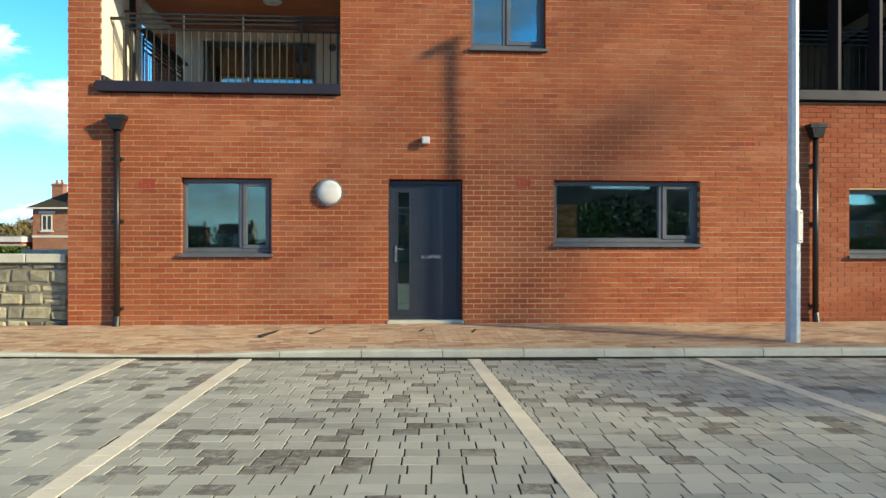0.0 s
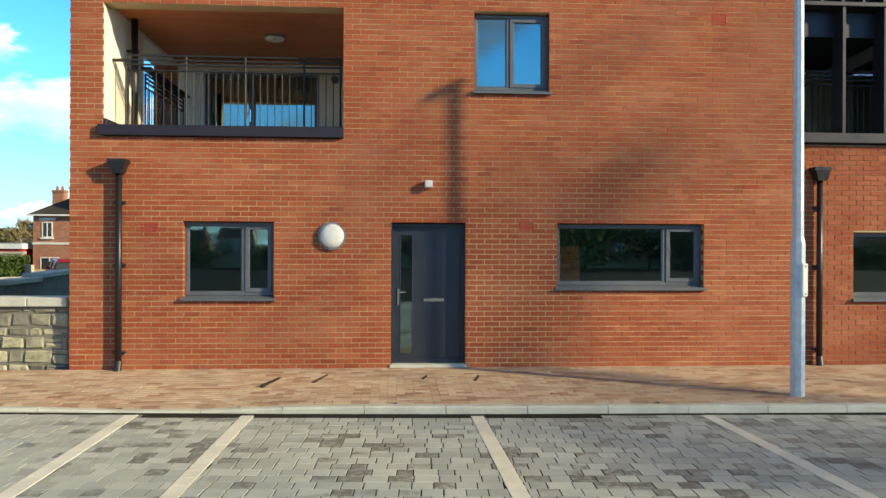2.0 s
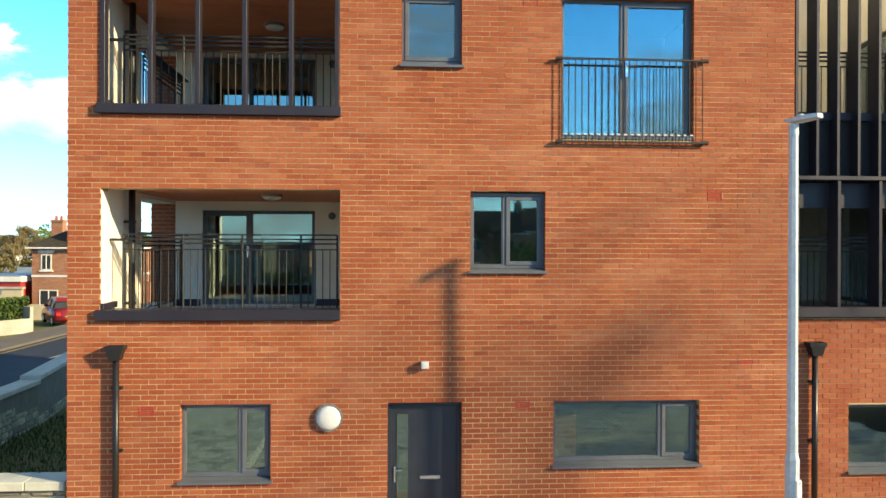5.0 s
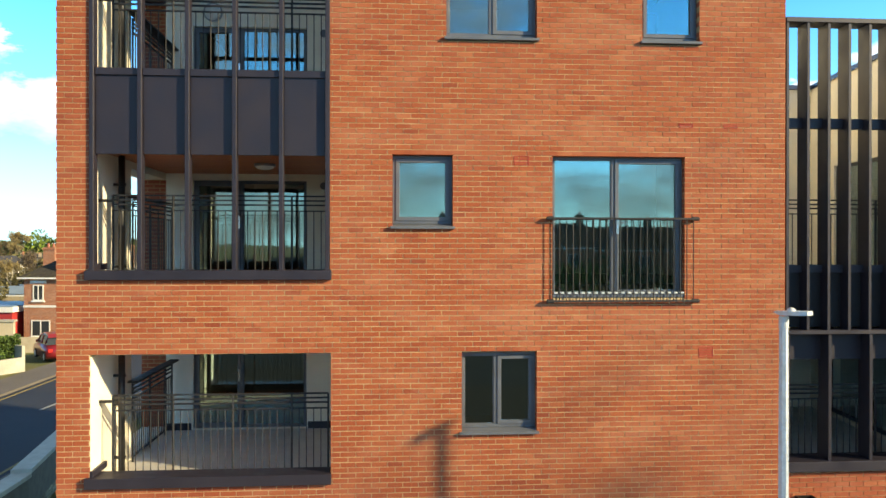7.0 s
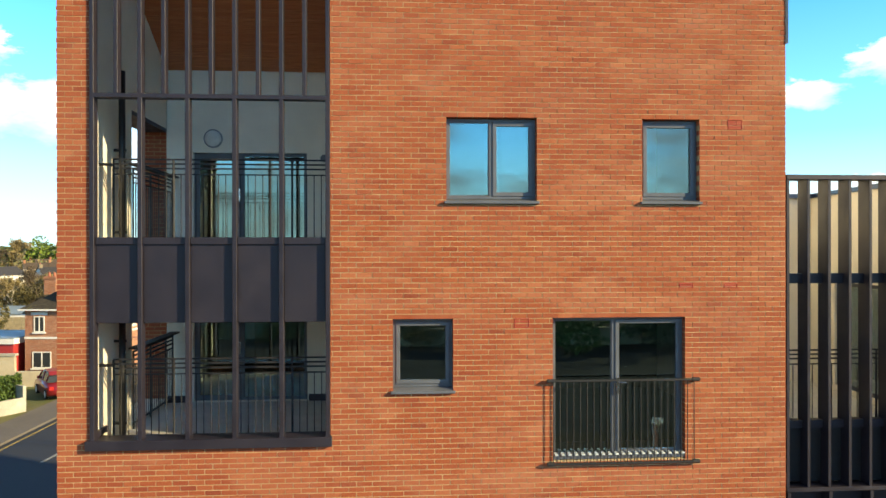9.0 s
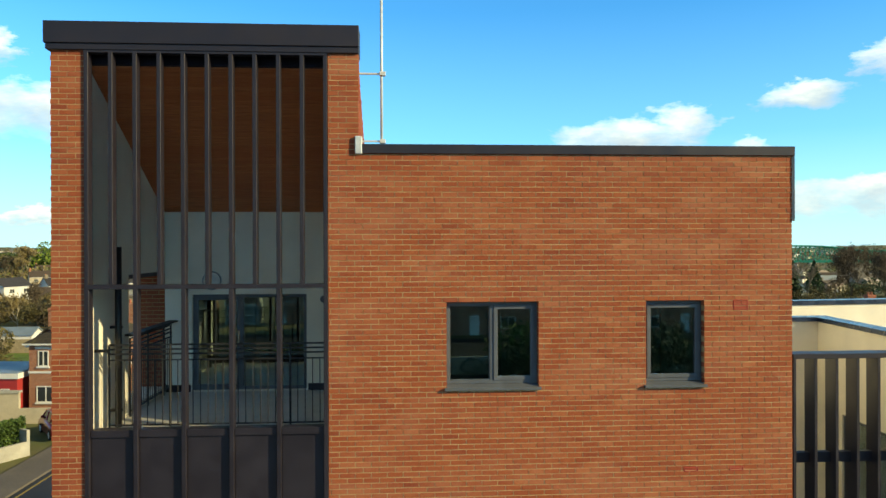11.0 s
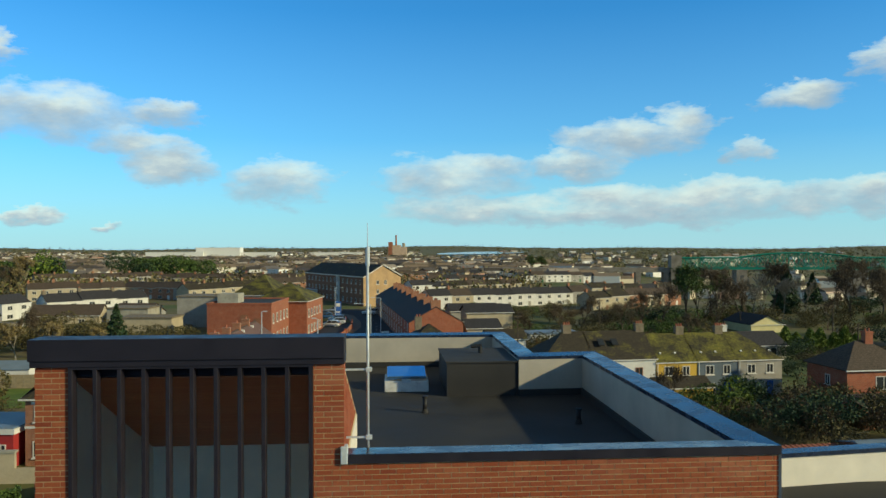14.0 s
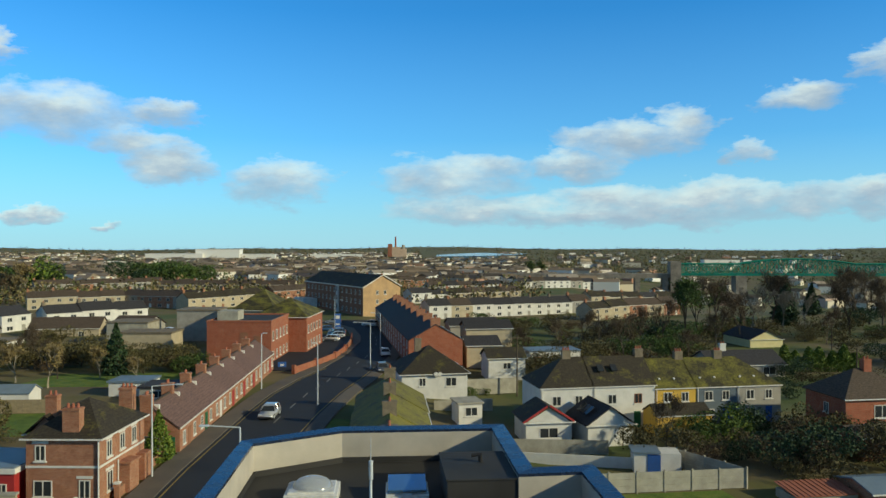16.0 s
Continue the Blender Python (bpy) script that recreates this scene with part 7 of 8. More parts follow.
def limb_mesh(segs, sides=3):
    vs, fs = [], []
    for a_, b_, ra, rb_ in segs:
        d = (b_ - a_).normalized()
        u = d.orthogonal().normalized()
        v = d.cross(u)
        i0 = len(vs)
        for c_, r in ((a_, ra), (b_, rb_)):
            for k in range(sides):
                an_ = 2 * math.pi * k / sides
                vs.append(c_ + (u * math.cos(an_) + v * math.sin(an_)) * r)
        for k in range(sides):
            fs.append((i0 + k, i0 + (k + 1) % sides, i0 + sides + (k + 1) % sides, i0 + sides + k))
    return vs, fs


def leaf_cloud(points, size, rng):
    """Small leaf clumps: crooked quads at the points, turned at random."""
    pts_ = np.array(points)
    n = len(pts_)
    u = rng.normal(size=(n, 3))
    u /= np.linalg.norm(u, axis=1, keepdims=True)
    r = rng.normal(size=(n, 3))
    v = np.cross(u, r)
    v /= np.linalg.norm(v, axis=1, keepdims=True)
    s = size * rng.uniform(0.6, 1.4, (n, 1))
    quad = np.stack([pts_ - u * s, pts_ - v * s * 0.7, pts_ + u * s, pts_ + v * s * 0.7 + np.cross(u, v) * s * 0.4], 1)
    return quad.reshape(-1, 3), (np.arange(n)[:, None] * 4 + np.arange(4)[None]).tolist()


def bare_tree(at, height, seed, label, bark=None, leaf=None, leaves=0, level=4, leaf_size=0.2, spread=0.6, trunk=0.3, twig=0.0):
    rnd_ = random.Random(seed)
    rng = np.random.default_rng(seed)
    t = thing("tree", label, "tree", at, rnd_.uniform(0, 360))
    segs, tips = [], []
    limbs(rnd_, (0, 0, -0.2), (0.03, 0.02, 1), height * 0.36, height * 0.026, level, segs, tips, spread=spread)
    if twig:
        segs = [(a_, b_, max(ra, twig), max(rb_, twig)) for a_, b_, ra, rb_ in segs]
    vs, fs = limb_mesh(segs)
    mesh_ob("trunk", vs, fs, bark or F_BARK, t)
    if leaves:
        tp = np.array([tuple(p) for p in tips])
        pick = tp[rng.integers(0, len(tp), leaves)] + rng.normal(size=(leaves, 3)) * height * 0.035
        vs, fs = leaf_cloud(pick, leaf_size, rng)
        mesh_ob("crown", vs, fs, leaf, t)
    return t


def shrub(at, w_, h_, seed, mat, label, n=900, size=0.13, name="shrub", category="shrub"):
    n, size = int(n * 0.85), size * 0.98
    rng = np.random.default_rng(seed)
    rnd_ = random.Random(seed)
    t = thing(name, label, category, at, rnd_.uniform(0, 360))
    lumps = [(rng.normal(size=3) * (w_ * 0.25, w_ * 0.25, h_ * 0.16) + (0, 0, h_ * 0.5), rng.uniform(0.45, 0.8)) for _ in range(7)]
    pts_ = []
    for c_, r in lumps:
        d = rng.normal(size=(n // 7, 3))
        d /= np.linalg.norm(d, axis=1, keepdims=True)
        d *= rng.uniform(0.55, 1.0, (n // 7, 1)) ** 0.5
        pts_.append(c_ + d * np.array((w_, w_, h_)) * 0.5 * r)
    pts_ = np.concatenate(pts_)
    pts_[:, 2] = np.maximum(pts_[:, 2], 0.02)
    vs, fs = leaf_cloud(pts_, size, rng)
    mesh_ob("foliage", vs, fs, mat, t)
    segs, tips = [], []
    for k in range(4):
        limbs(rnd_, (0, 0, -0.1), (rnd_.uniform(-.6, .6), rnd_.uniform(-.6, .6), 1), h_ * 0.4, 0.05, 1, segs, tips)
    vs, fs = limb_mesh(segs)
    mesh_ob("stem", vs, fs, F_BARK, t)
    return t


def conifer(at, h_, r, seed, label, mat=None, n=1800, size=0.16):
    rng = np.random.default_rng(seed)
    t = thing("conifer", label, "tree", at)
    part("trunk", tube((0, 0, -0.3), (0, 0, h_ * 0.8), 0.16, 8, 0.04), F_BARK, t)
    z_ = rng.uniform(0, 1, n) ** 1.25
    prof_ = np.minimum(1.0, (1 - z_) * 1.35) * (0.85 + 0.15 * np.sin(z_ * 60)) * np.clip(z_ * 9 + 0.4, 0, 1)
    a_ = rng.uniform(0, 2 * np.pi, n)
    rr = r * prof_ * rng.uniform(0.72, 1.0, n)
    pts_ = np.stack([rr * np.cos(a_), rr * np.sin(a_), 0.1 + z_ * h_], 1)
    vs, fs = leaf_cloud(pts_, size, rng)
    mesh_ob("foliage", vs, fs, mat or F_CONIFER, t)
    return t


def on(x_, y_):
    return (x_, y_, ground_height(x_, y_))


conifer((-21.9, 63.2, -1.0), 4.9, 1.7, 31, "clipped green conifer beside a brick gable", F_BRIGHT, 2600, 0.13)
conifer(on(-44.3, 115.6), 8.3, 2.6, 32, "dark conifer standing among scrub", None, 2600, 0.22)
conifer(on(121, 214), 15, 4.5, 33, "tall dark conifer among bare trees", None, 2200, 0.5)
conifer(on(150, 250), 11, 3.5, 34, "dark conifer behind the rooftops", None, 1500, 0.45)

# copies of a few trees, pushed about the gardens
protos = [bare_tree(on(72, 170), 16.5, 41, "ivy-grown leafless tree with a dark crown", None, F_GREEN, 3200, 4, 0.2, 0.62, twig=0.035),
          bare_tree(on(62, 158), 12, 42, "leafless garden tree with fine twigs", None, F_BROWN, 1400, 4, 0.13, 0.62, twig=0.03),
          bare_tree(on(110, 195), 13, 43, "pale-barked leafless tree among gardens", F_PALEBARK, None, 0, 4, 0.2, 0.6, twig=0.05),
          bare_tree(on(138, 215), 17, 44, "broad leafless tree with brown twigs", None, F_BROWN, 1700, 4, 0.15, 0.7, twig=0.035)]
F_GOLD = foliage_mat("golden_winter_twigs", (0.15, 0.11, 0.045), (0.34, 0.26, 0.10))
gold = bare_tree(on(-50, 104), 7.5, 45, "broad leafless tree with golden twigs", F_PALEBARK, F_GOLD, 2600, 4, 0.12, 0.66, twig=0.03)
for x_, y_, s in ((-57, 109, 0.9), (-45.5, 112, 0.75), (-64, 101, 0.85), (-38.5, 108, 0.6), (-152, 318, 2.3), (-146, 300, 1.6), (-166, 322, 1.7)):
    c_ = copy_thing(gold, Matrix.Translation(on(x_, y_)) @ Matrix.Rotation(x_, 4, "Z"))
    c_.scale = (s, s, s)
spots = [(0, 80, 182, 0.9), (1, 55, 152, 0.9), (1, 90, 176, 1.0), (2, 100, 188, 0.85), (2, 117, 196, 1.0), (3, 146, 224, 0.9), (3, 152, 200, 1.0), (1, 44, 160, 0.8), (3, 128, 232, 1.0), (1, 30.5, 70.5, 0.55),
         (1, 130, 178, 0.9), (3, 160, 240, 1.1), (1, 105, 165, 0.8), (0, 95, 205, 0.8), (1, -72, 118, 0.7), (1, -64, 126, 0.65), (1, -58, 120, 0.6), (3, -88, 128, 0.7), (1, -96, 118, 0.8), (3, -80, 108, 0.55),
         (1, -60, 92, 0.6), (1, -66, 84, 0.55), (2, -70, 90, 0.55), (1, -52, 112, 0.55), (1, -44, 64, 0.55), (2, -50, 68, 0.6), (1, 28, 142, 0.6), (1, 36, 146, 0.7), (3, 48, 142, 0.6), (1, 60, 138, 0.6),
         (3, -180, 330, 1.0), (1, -150, 300, 1.0), (1, 180, 230, 1.0), (1, -20, 330, 1.0), (0, 100, 520, 0.95), (0, 110, 530, 0.9),
         (3, 92, 196, 1.0), (1, 84, 166, 1.1), (3, 116, 212, 1.1), (1, 124, 186, 1.2), (3, 140, 196, 1.0), (1, 148, 214, 1.2), (3, 170, 262, 1.2), (3, 188, 276, 1.2), (1, 98, 216, 1.3), (1, 160, 190, 1.1), (2, 104, 200, 1.1), (1, 70, 148, 0.9)]
rnd = random.Random(5)
for k, x_, y_, s in spots:
    c_ = copy_thing(protos[k], Matrix.Translation(on(x_, y_)) @ Matrix.Rotation(rnd.uniform(0, 6.28), 4, "Z"))
    c_.scale = (s, s, s)

sp = [shrub(on(38, 74), 6.0, 3.9, 51, F_GREEN, "dense evergreen shrub in a garden", 2700, 0.13), shrub(on(27.5, 68.8), 5.5, 4.6, 52, F_OLIVE, "leafy grey-green garden tree", 2600, 0.115), shrub(on(34.0, 66.8), 3.0, 2.8, 53, F_BROWN, "brown leafless winter garden shrub", 2100, 0.075),
      shrub(on(47, 72), 6.0, 3.0, 54, F_OLIVE, "thicket of leafless brown shrubs", 2300, 0.115), shrub(on(43, 77), 6.0, 4.0, 55, F_CONIFER, "dark evergreen thicket in a garden", 3300, 0.125), shrub(on(35.4, 71.0), 1.8, 2.0, 56, F_BRIGHT, "yellow-flowering shrub in the garden", 900, 0.09)]
for s in sp:
    s["group"] = "garden shrubs"
spots = [(5, 40.5, 74.0, 2.0), (2, 45, 70, 1.3), (2, 51, 62, 1.5), (2, 43, 62, 1.3), (1, 33, 71, 0.7), (4, 37, 67, 0.55), (0, 36.5, 76, 0.7), (3, 39, 62, 0.6), (2, 31.5, 65.0, 0.9), (5, 34.5, 71.5, 0.9), (2, 38.5, 68, 1.1), (1, 46, 65, 0.7), (3, 49, 66, 0.6),
         (3, 42, 140, 1.3), (0, 50, 146, 1.2), (3, 34, 138, 1.1), (0, 58, 148, 1.3), (3, 66, 150, 1.3), (2, 26, 140, 1.5), (0, 74, 176, 1.4), (3, 96, 178, 1.5), (0, 68, 166, 1.3),
         (3, 86, 180, 1.6), (4, 66, 176, 1.5), (3, 110, 180, 1.6), (3, 125, 190, 1.6), (4, 140, 205, 1.6), (3, 100, 150, 1.4), (3, 120, 160, 1.5), (4, 60, 100, 0.7), (0, 66, 84, 0.7), (3, 70, 78, 1.0), (3, 60, 66, 1.0),
         (3, -60, 122, 1.3), (3, -68, 118, 1.4), (3, -54, 126, 1.2), (3, -76, 124, 1.5), (3, -86, 118, 1.5), (1, -94, 122, 1.5), (3, -36, 122, 1.2), (1, -40, 116, 1.1), (0, -33, 118, 0.9), (3, -48, 122, 1.2), (3, -104, 120, 1.6), (5, -72, 96, 1.6), (5, -66, 92, 1.4), (3, -80, 100, 1.4), (1, -90, 96, 1.5),
         (3, -42, 70, 0.8), (1, -46, 64, 0.9), (5, -40, 66, 1.0), (3, -52, 62, 1.0), (0, -24.5, 66.5, 0.35), (0, 12, 103, 0.4), (0, 15, 105.5, 0.35), (4, 10, 88, 0.35),
         (0, -205, 390, 4.0), (0, -196, 386, 3.7), (0, -188, 388, 3.6), (4, -180, 386, 3.4), (4, -142, 420, 3.8), (0, -134, 424, 4.4), (0, -126, 420, 4.2), (0, -119, 424, 4.0), (0, -110, 426, 3.7), (5, -171, 384, 8.0)]
for k, x_, y_, s in spots:
    c_ = copy_thing(sp[k], Matrix.Translation(on(x_, y_)) @ Matrix.Rotation(rnd.uniform(0, 6.28), 4, "Z"))
    c_.scale = (s, s, s)

# scrub between the gardens
for x0, x1, y0, y1, n, ks in ((24, 52, 106, 132, 14, (3, 2, 1)), (64, 100, 88, 116, 16, (3, 2, 1, 4)), (100, 150, 140, 176, 22, (3, 2, 1, 4)), (140, 190, 196, 250, 20, (3, 2, 4)), (-110, -60, 136, 160, 14, (3, 2, 1)), (-104, -33, 118, 134, 34, (3, 2, 1, 2, 3)), (22, 62, 134, 150, 22, (3, 0, 5, 2)), (62, 140, 172, 206, 30, (3, 2, 3, 0, 5, 2)), (20, 72, 152, 232, 44, (3, 2, 0, 5, 2, 1)), (40, 62, 58, 74, 9, (3, 4, 1)), (-60, -34, 66, 74, 6, (3, 5, 1)), (97, 150, 118, 138, 12, (3, 0, 4))):
    for _ in range(n):
        x_, y_, s = rnd.uniform(x0, x1), rnd.uniform(y0, y1), rnd.uniform(0.7, 1.3)
        c_ = copy_thing(sp[rnd.choice(ks)], Matrix.Translation(on(x_, y_)) @ Matrix.Rotation(rnd.uniform(0, 6.28), 4, "Z"))
        c_.scale = (s, s, s * rnd.uniform(0.8, 1.1))

# tall evergreen hedge among the bungalows
rng = np.random.default_rng(60)
eh = thing("hedge", "tall dense bright green evergreen hedge", "hedge")
f = rng.uniform(0, 1, 16000)
up_ = rng.uniform(0, 1, 16000) ** 0.7
lump = 0.75 + 0.25 * np.sin(f * 31) * np.sin(f * 13 + 1)
off_ = rng.uniform(-1, 1, 16000) * 1.7 * np.sqrt(1.05 - up_ ** 2)
vs, fs = leaf_cloud(np.stack([72.5 + 15.5 * f + off_ * 0.2, 125.5 - 1.2 * f + off_, -4.0 + up_ * 5.6 * lump], 1), 0.17, rng)
mesh_ob("foliage", vs, fs, F_BRIGHT, eh)
for k in range(8):
    part("stem", tube((73.5 + 1.9 * k, 125.4 - 0.14 * k, -4.6), (73.5 + 1.9 * k, 125.4 - 0.14 * k, -1.0), 0.12, 6), F_BARK, eh)
# bungalows in the hollow, a white wall before the scrub
for at, w_, d_, roof, wall, rz in (((-86, 176, -2.6), 16, 8, R_RUST, T_CREAM, 4), ((-68, 178, -2.6), 9, 12, R_RUST, T_GREY, -6), ((-104, 168, -2.6), 12, 8, R_BROWN, T_CREAM, 8)):
    t = house("bungalow", at, rz, w_, d_, 2.7, 2.6, wall, roof, "gable", "low bungalow with a brown tiled roof", group="bungalows")
    window_part(t, w_ * 0.3, 0, 0.8, 1.8, 1.2, "front"), window_part(t, w_ * 0.75, 0, 0.8, 1.4, 1.2, "front")
ww = thing("boundary_wall", "long white rendered wall before the scrub", "wall")
for k in range(4):
    part("panel", box(35.5 + 4.2 * k, 39.6 + 4.2 * k, 128.0, 128.25, -5.0, -2.0 - 0.08 * (k % 2)), T_WHITE, ww)


def lawn_build(k, i):
    p = place(k)
    k.put(i["Base Color"], k.ramp(k.math("ADD", k.math("MULTIPLY", k.noise(p, 0.5, 4.0), 0.6), k.math("MULTIPLY", k.noise(p, 6.0, 4.0, 0.7), 0.4)), (0.35, (0.05, 0.09, 0.010)), (0.5, (0.11, 0.175, 0.016)), (0.68, (0.21, 0.21, 0.04))))
    i["Roughness"].default_value = 0.95
    bump(k, i, k.noise(p, 9.0, 4.0, 0.7), 0.6, 0.08)


M_LAWN = material("lawn_grass", lawn_build)
for left, right, words in (([(-56, 105), (-54, 117)], [(-31, 104), (-31, 117)], "rough sunlit grass strip before the scrub"), ([(-56, 74), (-56, 85.5)], [(-36, 74), (-40, 85.5)], "mown garden lawn behind the fence"),
                           ([(17, 50), (17.5, 56.8)], [(32, 50), (31, 57.6)], "bright green lawn before a concrete fence"), ([(-9.6, 46), (-8.6, 80)], [(-4.6, 46), (-4.6, 80)], "grass verge beside the cottages")):
    ribbon("lawn", left, right, 0.05, M_LAWN, words, "lawn", 12)

# clipped hedge behind the low wall
rng = np.random.default_rng(61)
hd_ = thing("hedge", "clipped dark green hedge behind a low wall", "hedge")
pts_ = []
for (xa, ya), (xb, yb) in (((-40.0, 29.8), (-25.0, 34.3)), ((-25.0, 34.3), (-23.0, 38.0))):
    n = 5200
    f = rng.uniform(0, 1, n)
    side_ = rng.uniform(-0.6, 0.6, n)
    top_ = rng.uniform(0, 1, n) ** 0.6
    pts_.append(np.stack([xa + (xb - xa) * f - 0.3 * side_, ya + (yb - ya) * f + side_ + 0.5, -0.6 + top_ * 1.9], 1))
vs, fs = leaf_cloud(np.concatenate(pts_), 0.09, rng)
mesh_ob("foliage", vs, fs, F_GREEN, hd_)
for k in range(9):
    x_ = -39 + k * 1.8
    part("stem", tube((x_, 30.6 + k * 0.55, -1.2), (x_, 30.6 + k * 0.55, 0.6), 0.05, 6), F_BARK, hd_)
# rough grass near the corner and in the yards
blades = rng.uniform((-9.0, 1.0, 0), (-5.0, 12.0, 1), (5000, 3))
tri = []
for x_, y_, r in blades:
    z_ = ground_height(x_, y_)
    a_ = r * 6.28
    tri += [(x_ - 0.02 * math.cos(a_), y_ - 0.02 * math.sin(a_), z_), (x_ + 0.02 * math.cos(a_), y_ + 0.02 * math.sin(a_), z_), (x_ + 0.04 * math.sin(a_), y_, z_ + 0.08 + 0.06 * r)]
tagged(mesh_ob("grass", tri, [(i, i + 1, i + 2) for i in range(0, len(tri), 3)], F_GREEN), "rough grass at the building's corner", "grass", kind="stuff")

# ---- rows of houses across the town ----
WALLS = (T_CREAM, T_WHITE, T_GREY, T_BRICK, T_CREAM)
ROOFS = (R_RUST, R_DARK, R_RUST, R_RUST, R_BROWN)
kinds = []
for k, (wall, roof) in enumerate(zip(WALLS, ROOFS)):
    t = house("town_house", (60 + 14 * k, 3000, 0), 0, 7.6, 8.0, 5.0, 2.7, wall, roof, "gable", "%s two-storey town house with a tiled roof" % ("cream rendered", "white rendered", "grey pebbledashed", "red brick", "pale rendered")[k], group="town houses", over=0.12)
    for x_, z_, w_ in ((2.0, 3.2, 1.3), (5.6, 3.2, 1.3), (2.0, 0.7, 1.6)):
        window_part(t, x_, 0, z_, w_, 1.25, "front", sill=False)
    part("front_door", box(5.1, 6.1, -0.05, 0.02, 0, 2.1), (T_DARKBRICK, T_GREY, T_GREEN, T_WHITE, T_DARKBRICK)[k], t)
    chimney(t, 0.4, 4.0, 6.8, 8.6, 0.7, 0.9, T_STACK if k % 2 else T_BRICK, 1)
    kinds.append(t)
ROWS_OF_HOUSES = [(-97, 186, -94, 195, 1, 2), (-90, 195, -70, 214, 3, 1), (-126, 262, -98, 277, 4, 0), (-101, 281, -70, 262, 4, 2), (-70, 258, -48, 282, 4, 4), (-168, 360, -118, 395, 7, 2), (-142, 432, -106, 470, 5, 1), (-112, 362, -46, 357, 8, 0),
                  (13, 241, 74, 265, 8, 1), (9, 307, 60, 335, 6, 0), (75, 428, 126, 450, 6, 1), (66, 233, 104, 255, 5, 4), (81, 290, 124, 312, 5, 0), (-273, 545, -198, 590, 10, 1),
                  (3, 500, 101, 540, 12, 0), (-117, 578, -60, 610, 7, 2), (-47, 300, -20, 330, 4, 3), (-230, 300, -180, 330, 6, 0), (-250, 420, -205, 440, 5, 1), (-30, 420, 30, 440, 7, 4), (-180, 250, -140, 268, 5, 1),
                  (20, 380, 60, 395, 5, 1), (-60, 480, -10, 500, 6, 2)]
for xa, ya, xb, yb, n, k in ROWS_OF_HOUSES:
    d = Vector((xb - xa, yb - ya))
    step = d / n
    a_ = math.atan2(d.y, d.x)
    for i in range(n):
        p = Vector((xa, ya)) + step * i
        kk = k if rnd.random() < 0.7 else (k + rnd.choice((1, 4))) % 5
        c_ = copy_thing(kinds[kk], Matrix.Translation((p.x, p.y, ground_height(p.x, p.y) - 0.3)) @ Matrix.Rotation(a_, 4, "Z"))
        c_.scale = (min(1.35, step.length / 7.6 * (1.0 if i % 2 else 0.999)), 0.95, 0.86 + 0.05 * rnd.uniform(-1, 1))
# the patterns themselves take a place in a far row
for k, t in enumerate(kinds):
    p = (-320 + k * 9.0, 620 + k * 2.0)
    t.matrix_basis = pose(p[0], p[1], ground_height(*p), 0, 0, 12)

# more distant roofs, woods and hills
rng = np.random.default_rng(77)
wv, wf, rv, rf = [], [], [], []
for _ in range(2500):
    az_ = rng.uniform(-0.62, 0.75)
    dist = 460 * math.exp(rng.uniform(0, 1.75))
    x_, y_ = dist * math.sin(az_), dist * math.cos(az_)
    if abs(az_ - 0.09) < 0.055 and dist > 1500 or az_ > 0.17 and dist > 480 and rng.uniform() < 0.85:
        continue
    z_ = ground_height(x_, y_) - 0.3
    w_, d_, h_, a_ = rng.uniform(7, 22), 8.0, rng.uniform(3.6, 6.4), rng.choice((0.2, 0.5, 1.2, -0.9, -0.4)) + rng.uniform(-0.25, 0.25)
    ca, sa = math.cos(a_), math.sin(a_)
    q = [(x_ + ca * u - sa * v, y_ + sa * u + ca * v) for u, v in ((0, 0), (w_, 0), (w_, d_), (0, d_))]
    i0 = len(wv)
    wv += [(*p, z_ - 2) for p in q] + [(*p, z_ + h_) for p in q]
    wf += [(i0 + k, i0 + (k + 1) % 4, i0 + 4 + (k + 1) % 4, i0 + 4 + k) for k in range(4)]
    m1 = ((q[0][0] + q[3][0]) / 2, (q[0][1] + q[3][1]) / 2, z_ + h_ + 2.0)
    m2 = ((q[1][0] + q[2][0]) / 2, (q[1][1] + q[2][1]) / 2, z_ + h_ + 2.0)
    i1 = len(rv)
    rv += [(*p, z_ + h_ + 0.03) for p in q] + [m1, m2]
    rf += [(i1, i1 + 1, i1 + 5, i1 + 4), (i1 + 2, i1 + 3, i1 + 4, i1 + 5), (i1 + 1, i1 + 2, i1 + 5), (i1 + 3, i1, i1 + 4)]
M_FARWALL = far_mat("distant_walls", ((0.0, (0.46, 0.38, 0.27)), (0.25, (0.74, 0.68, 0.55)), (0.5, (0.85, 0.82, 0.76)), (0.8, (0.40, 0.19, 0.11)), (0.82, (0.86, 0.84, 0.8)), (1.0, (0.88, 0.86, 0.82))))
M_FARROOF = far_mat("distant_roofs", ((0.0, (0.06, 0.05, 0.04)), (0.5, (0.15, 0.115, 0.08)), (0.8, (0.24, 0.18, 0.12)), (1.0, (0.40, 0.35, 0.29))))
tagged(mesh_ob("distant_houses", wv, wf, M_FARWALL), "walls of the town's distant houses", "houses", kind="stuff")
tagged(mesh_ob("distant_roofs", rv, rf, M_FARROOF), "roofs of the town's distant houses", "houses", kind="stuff")

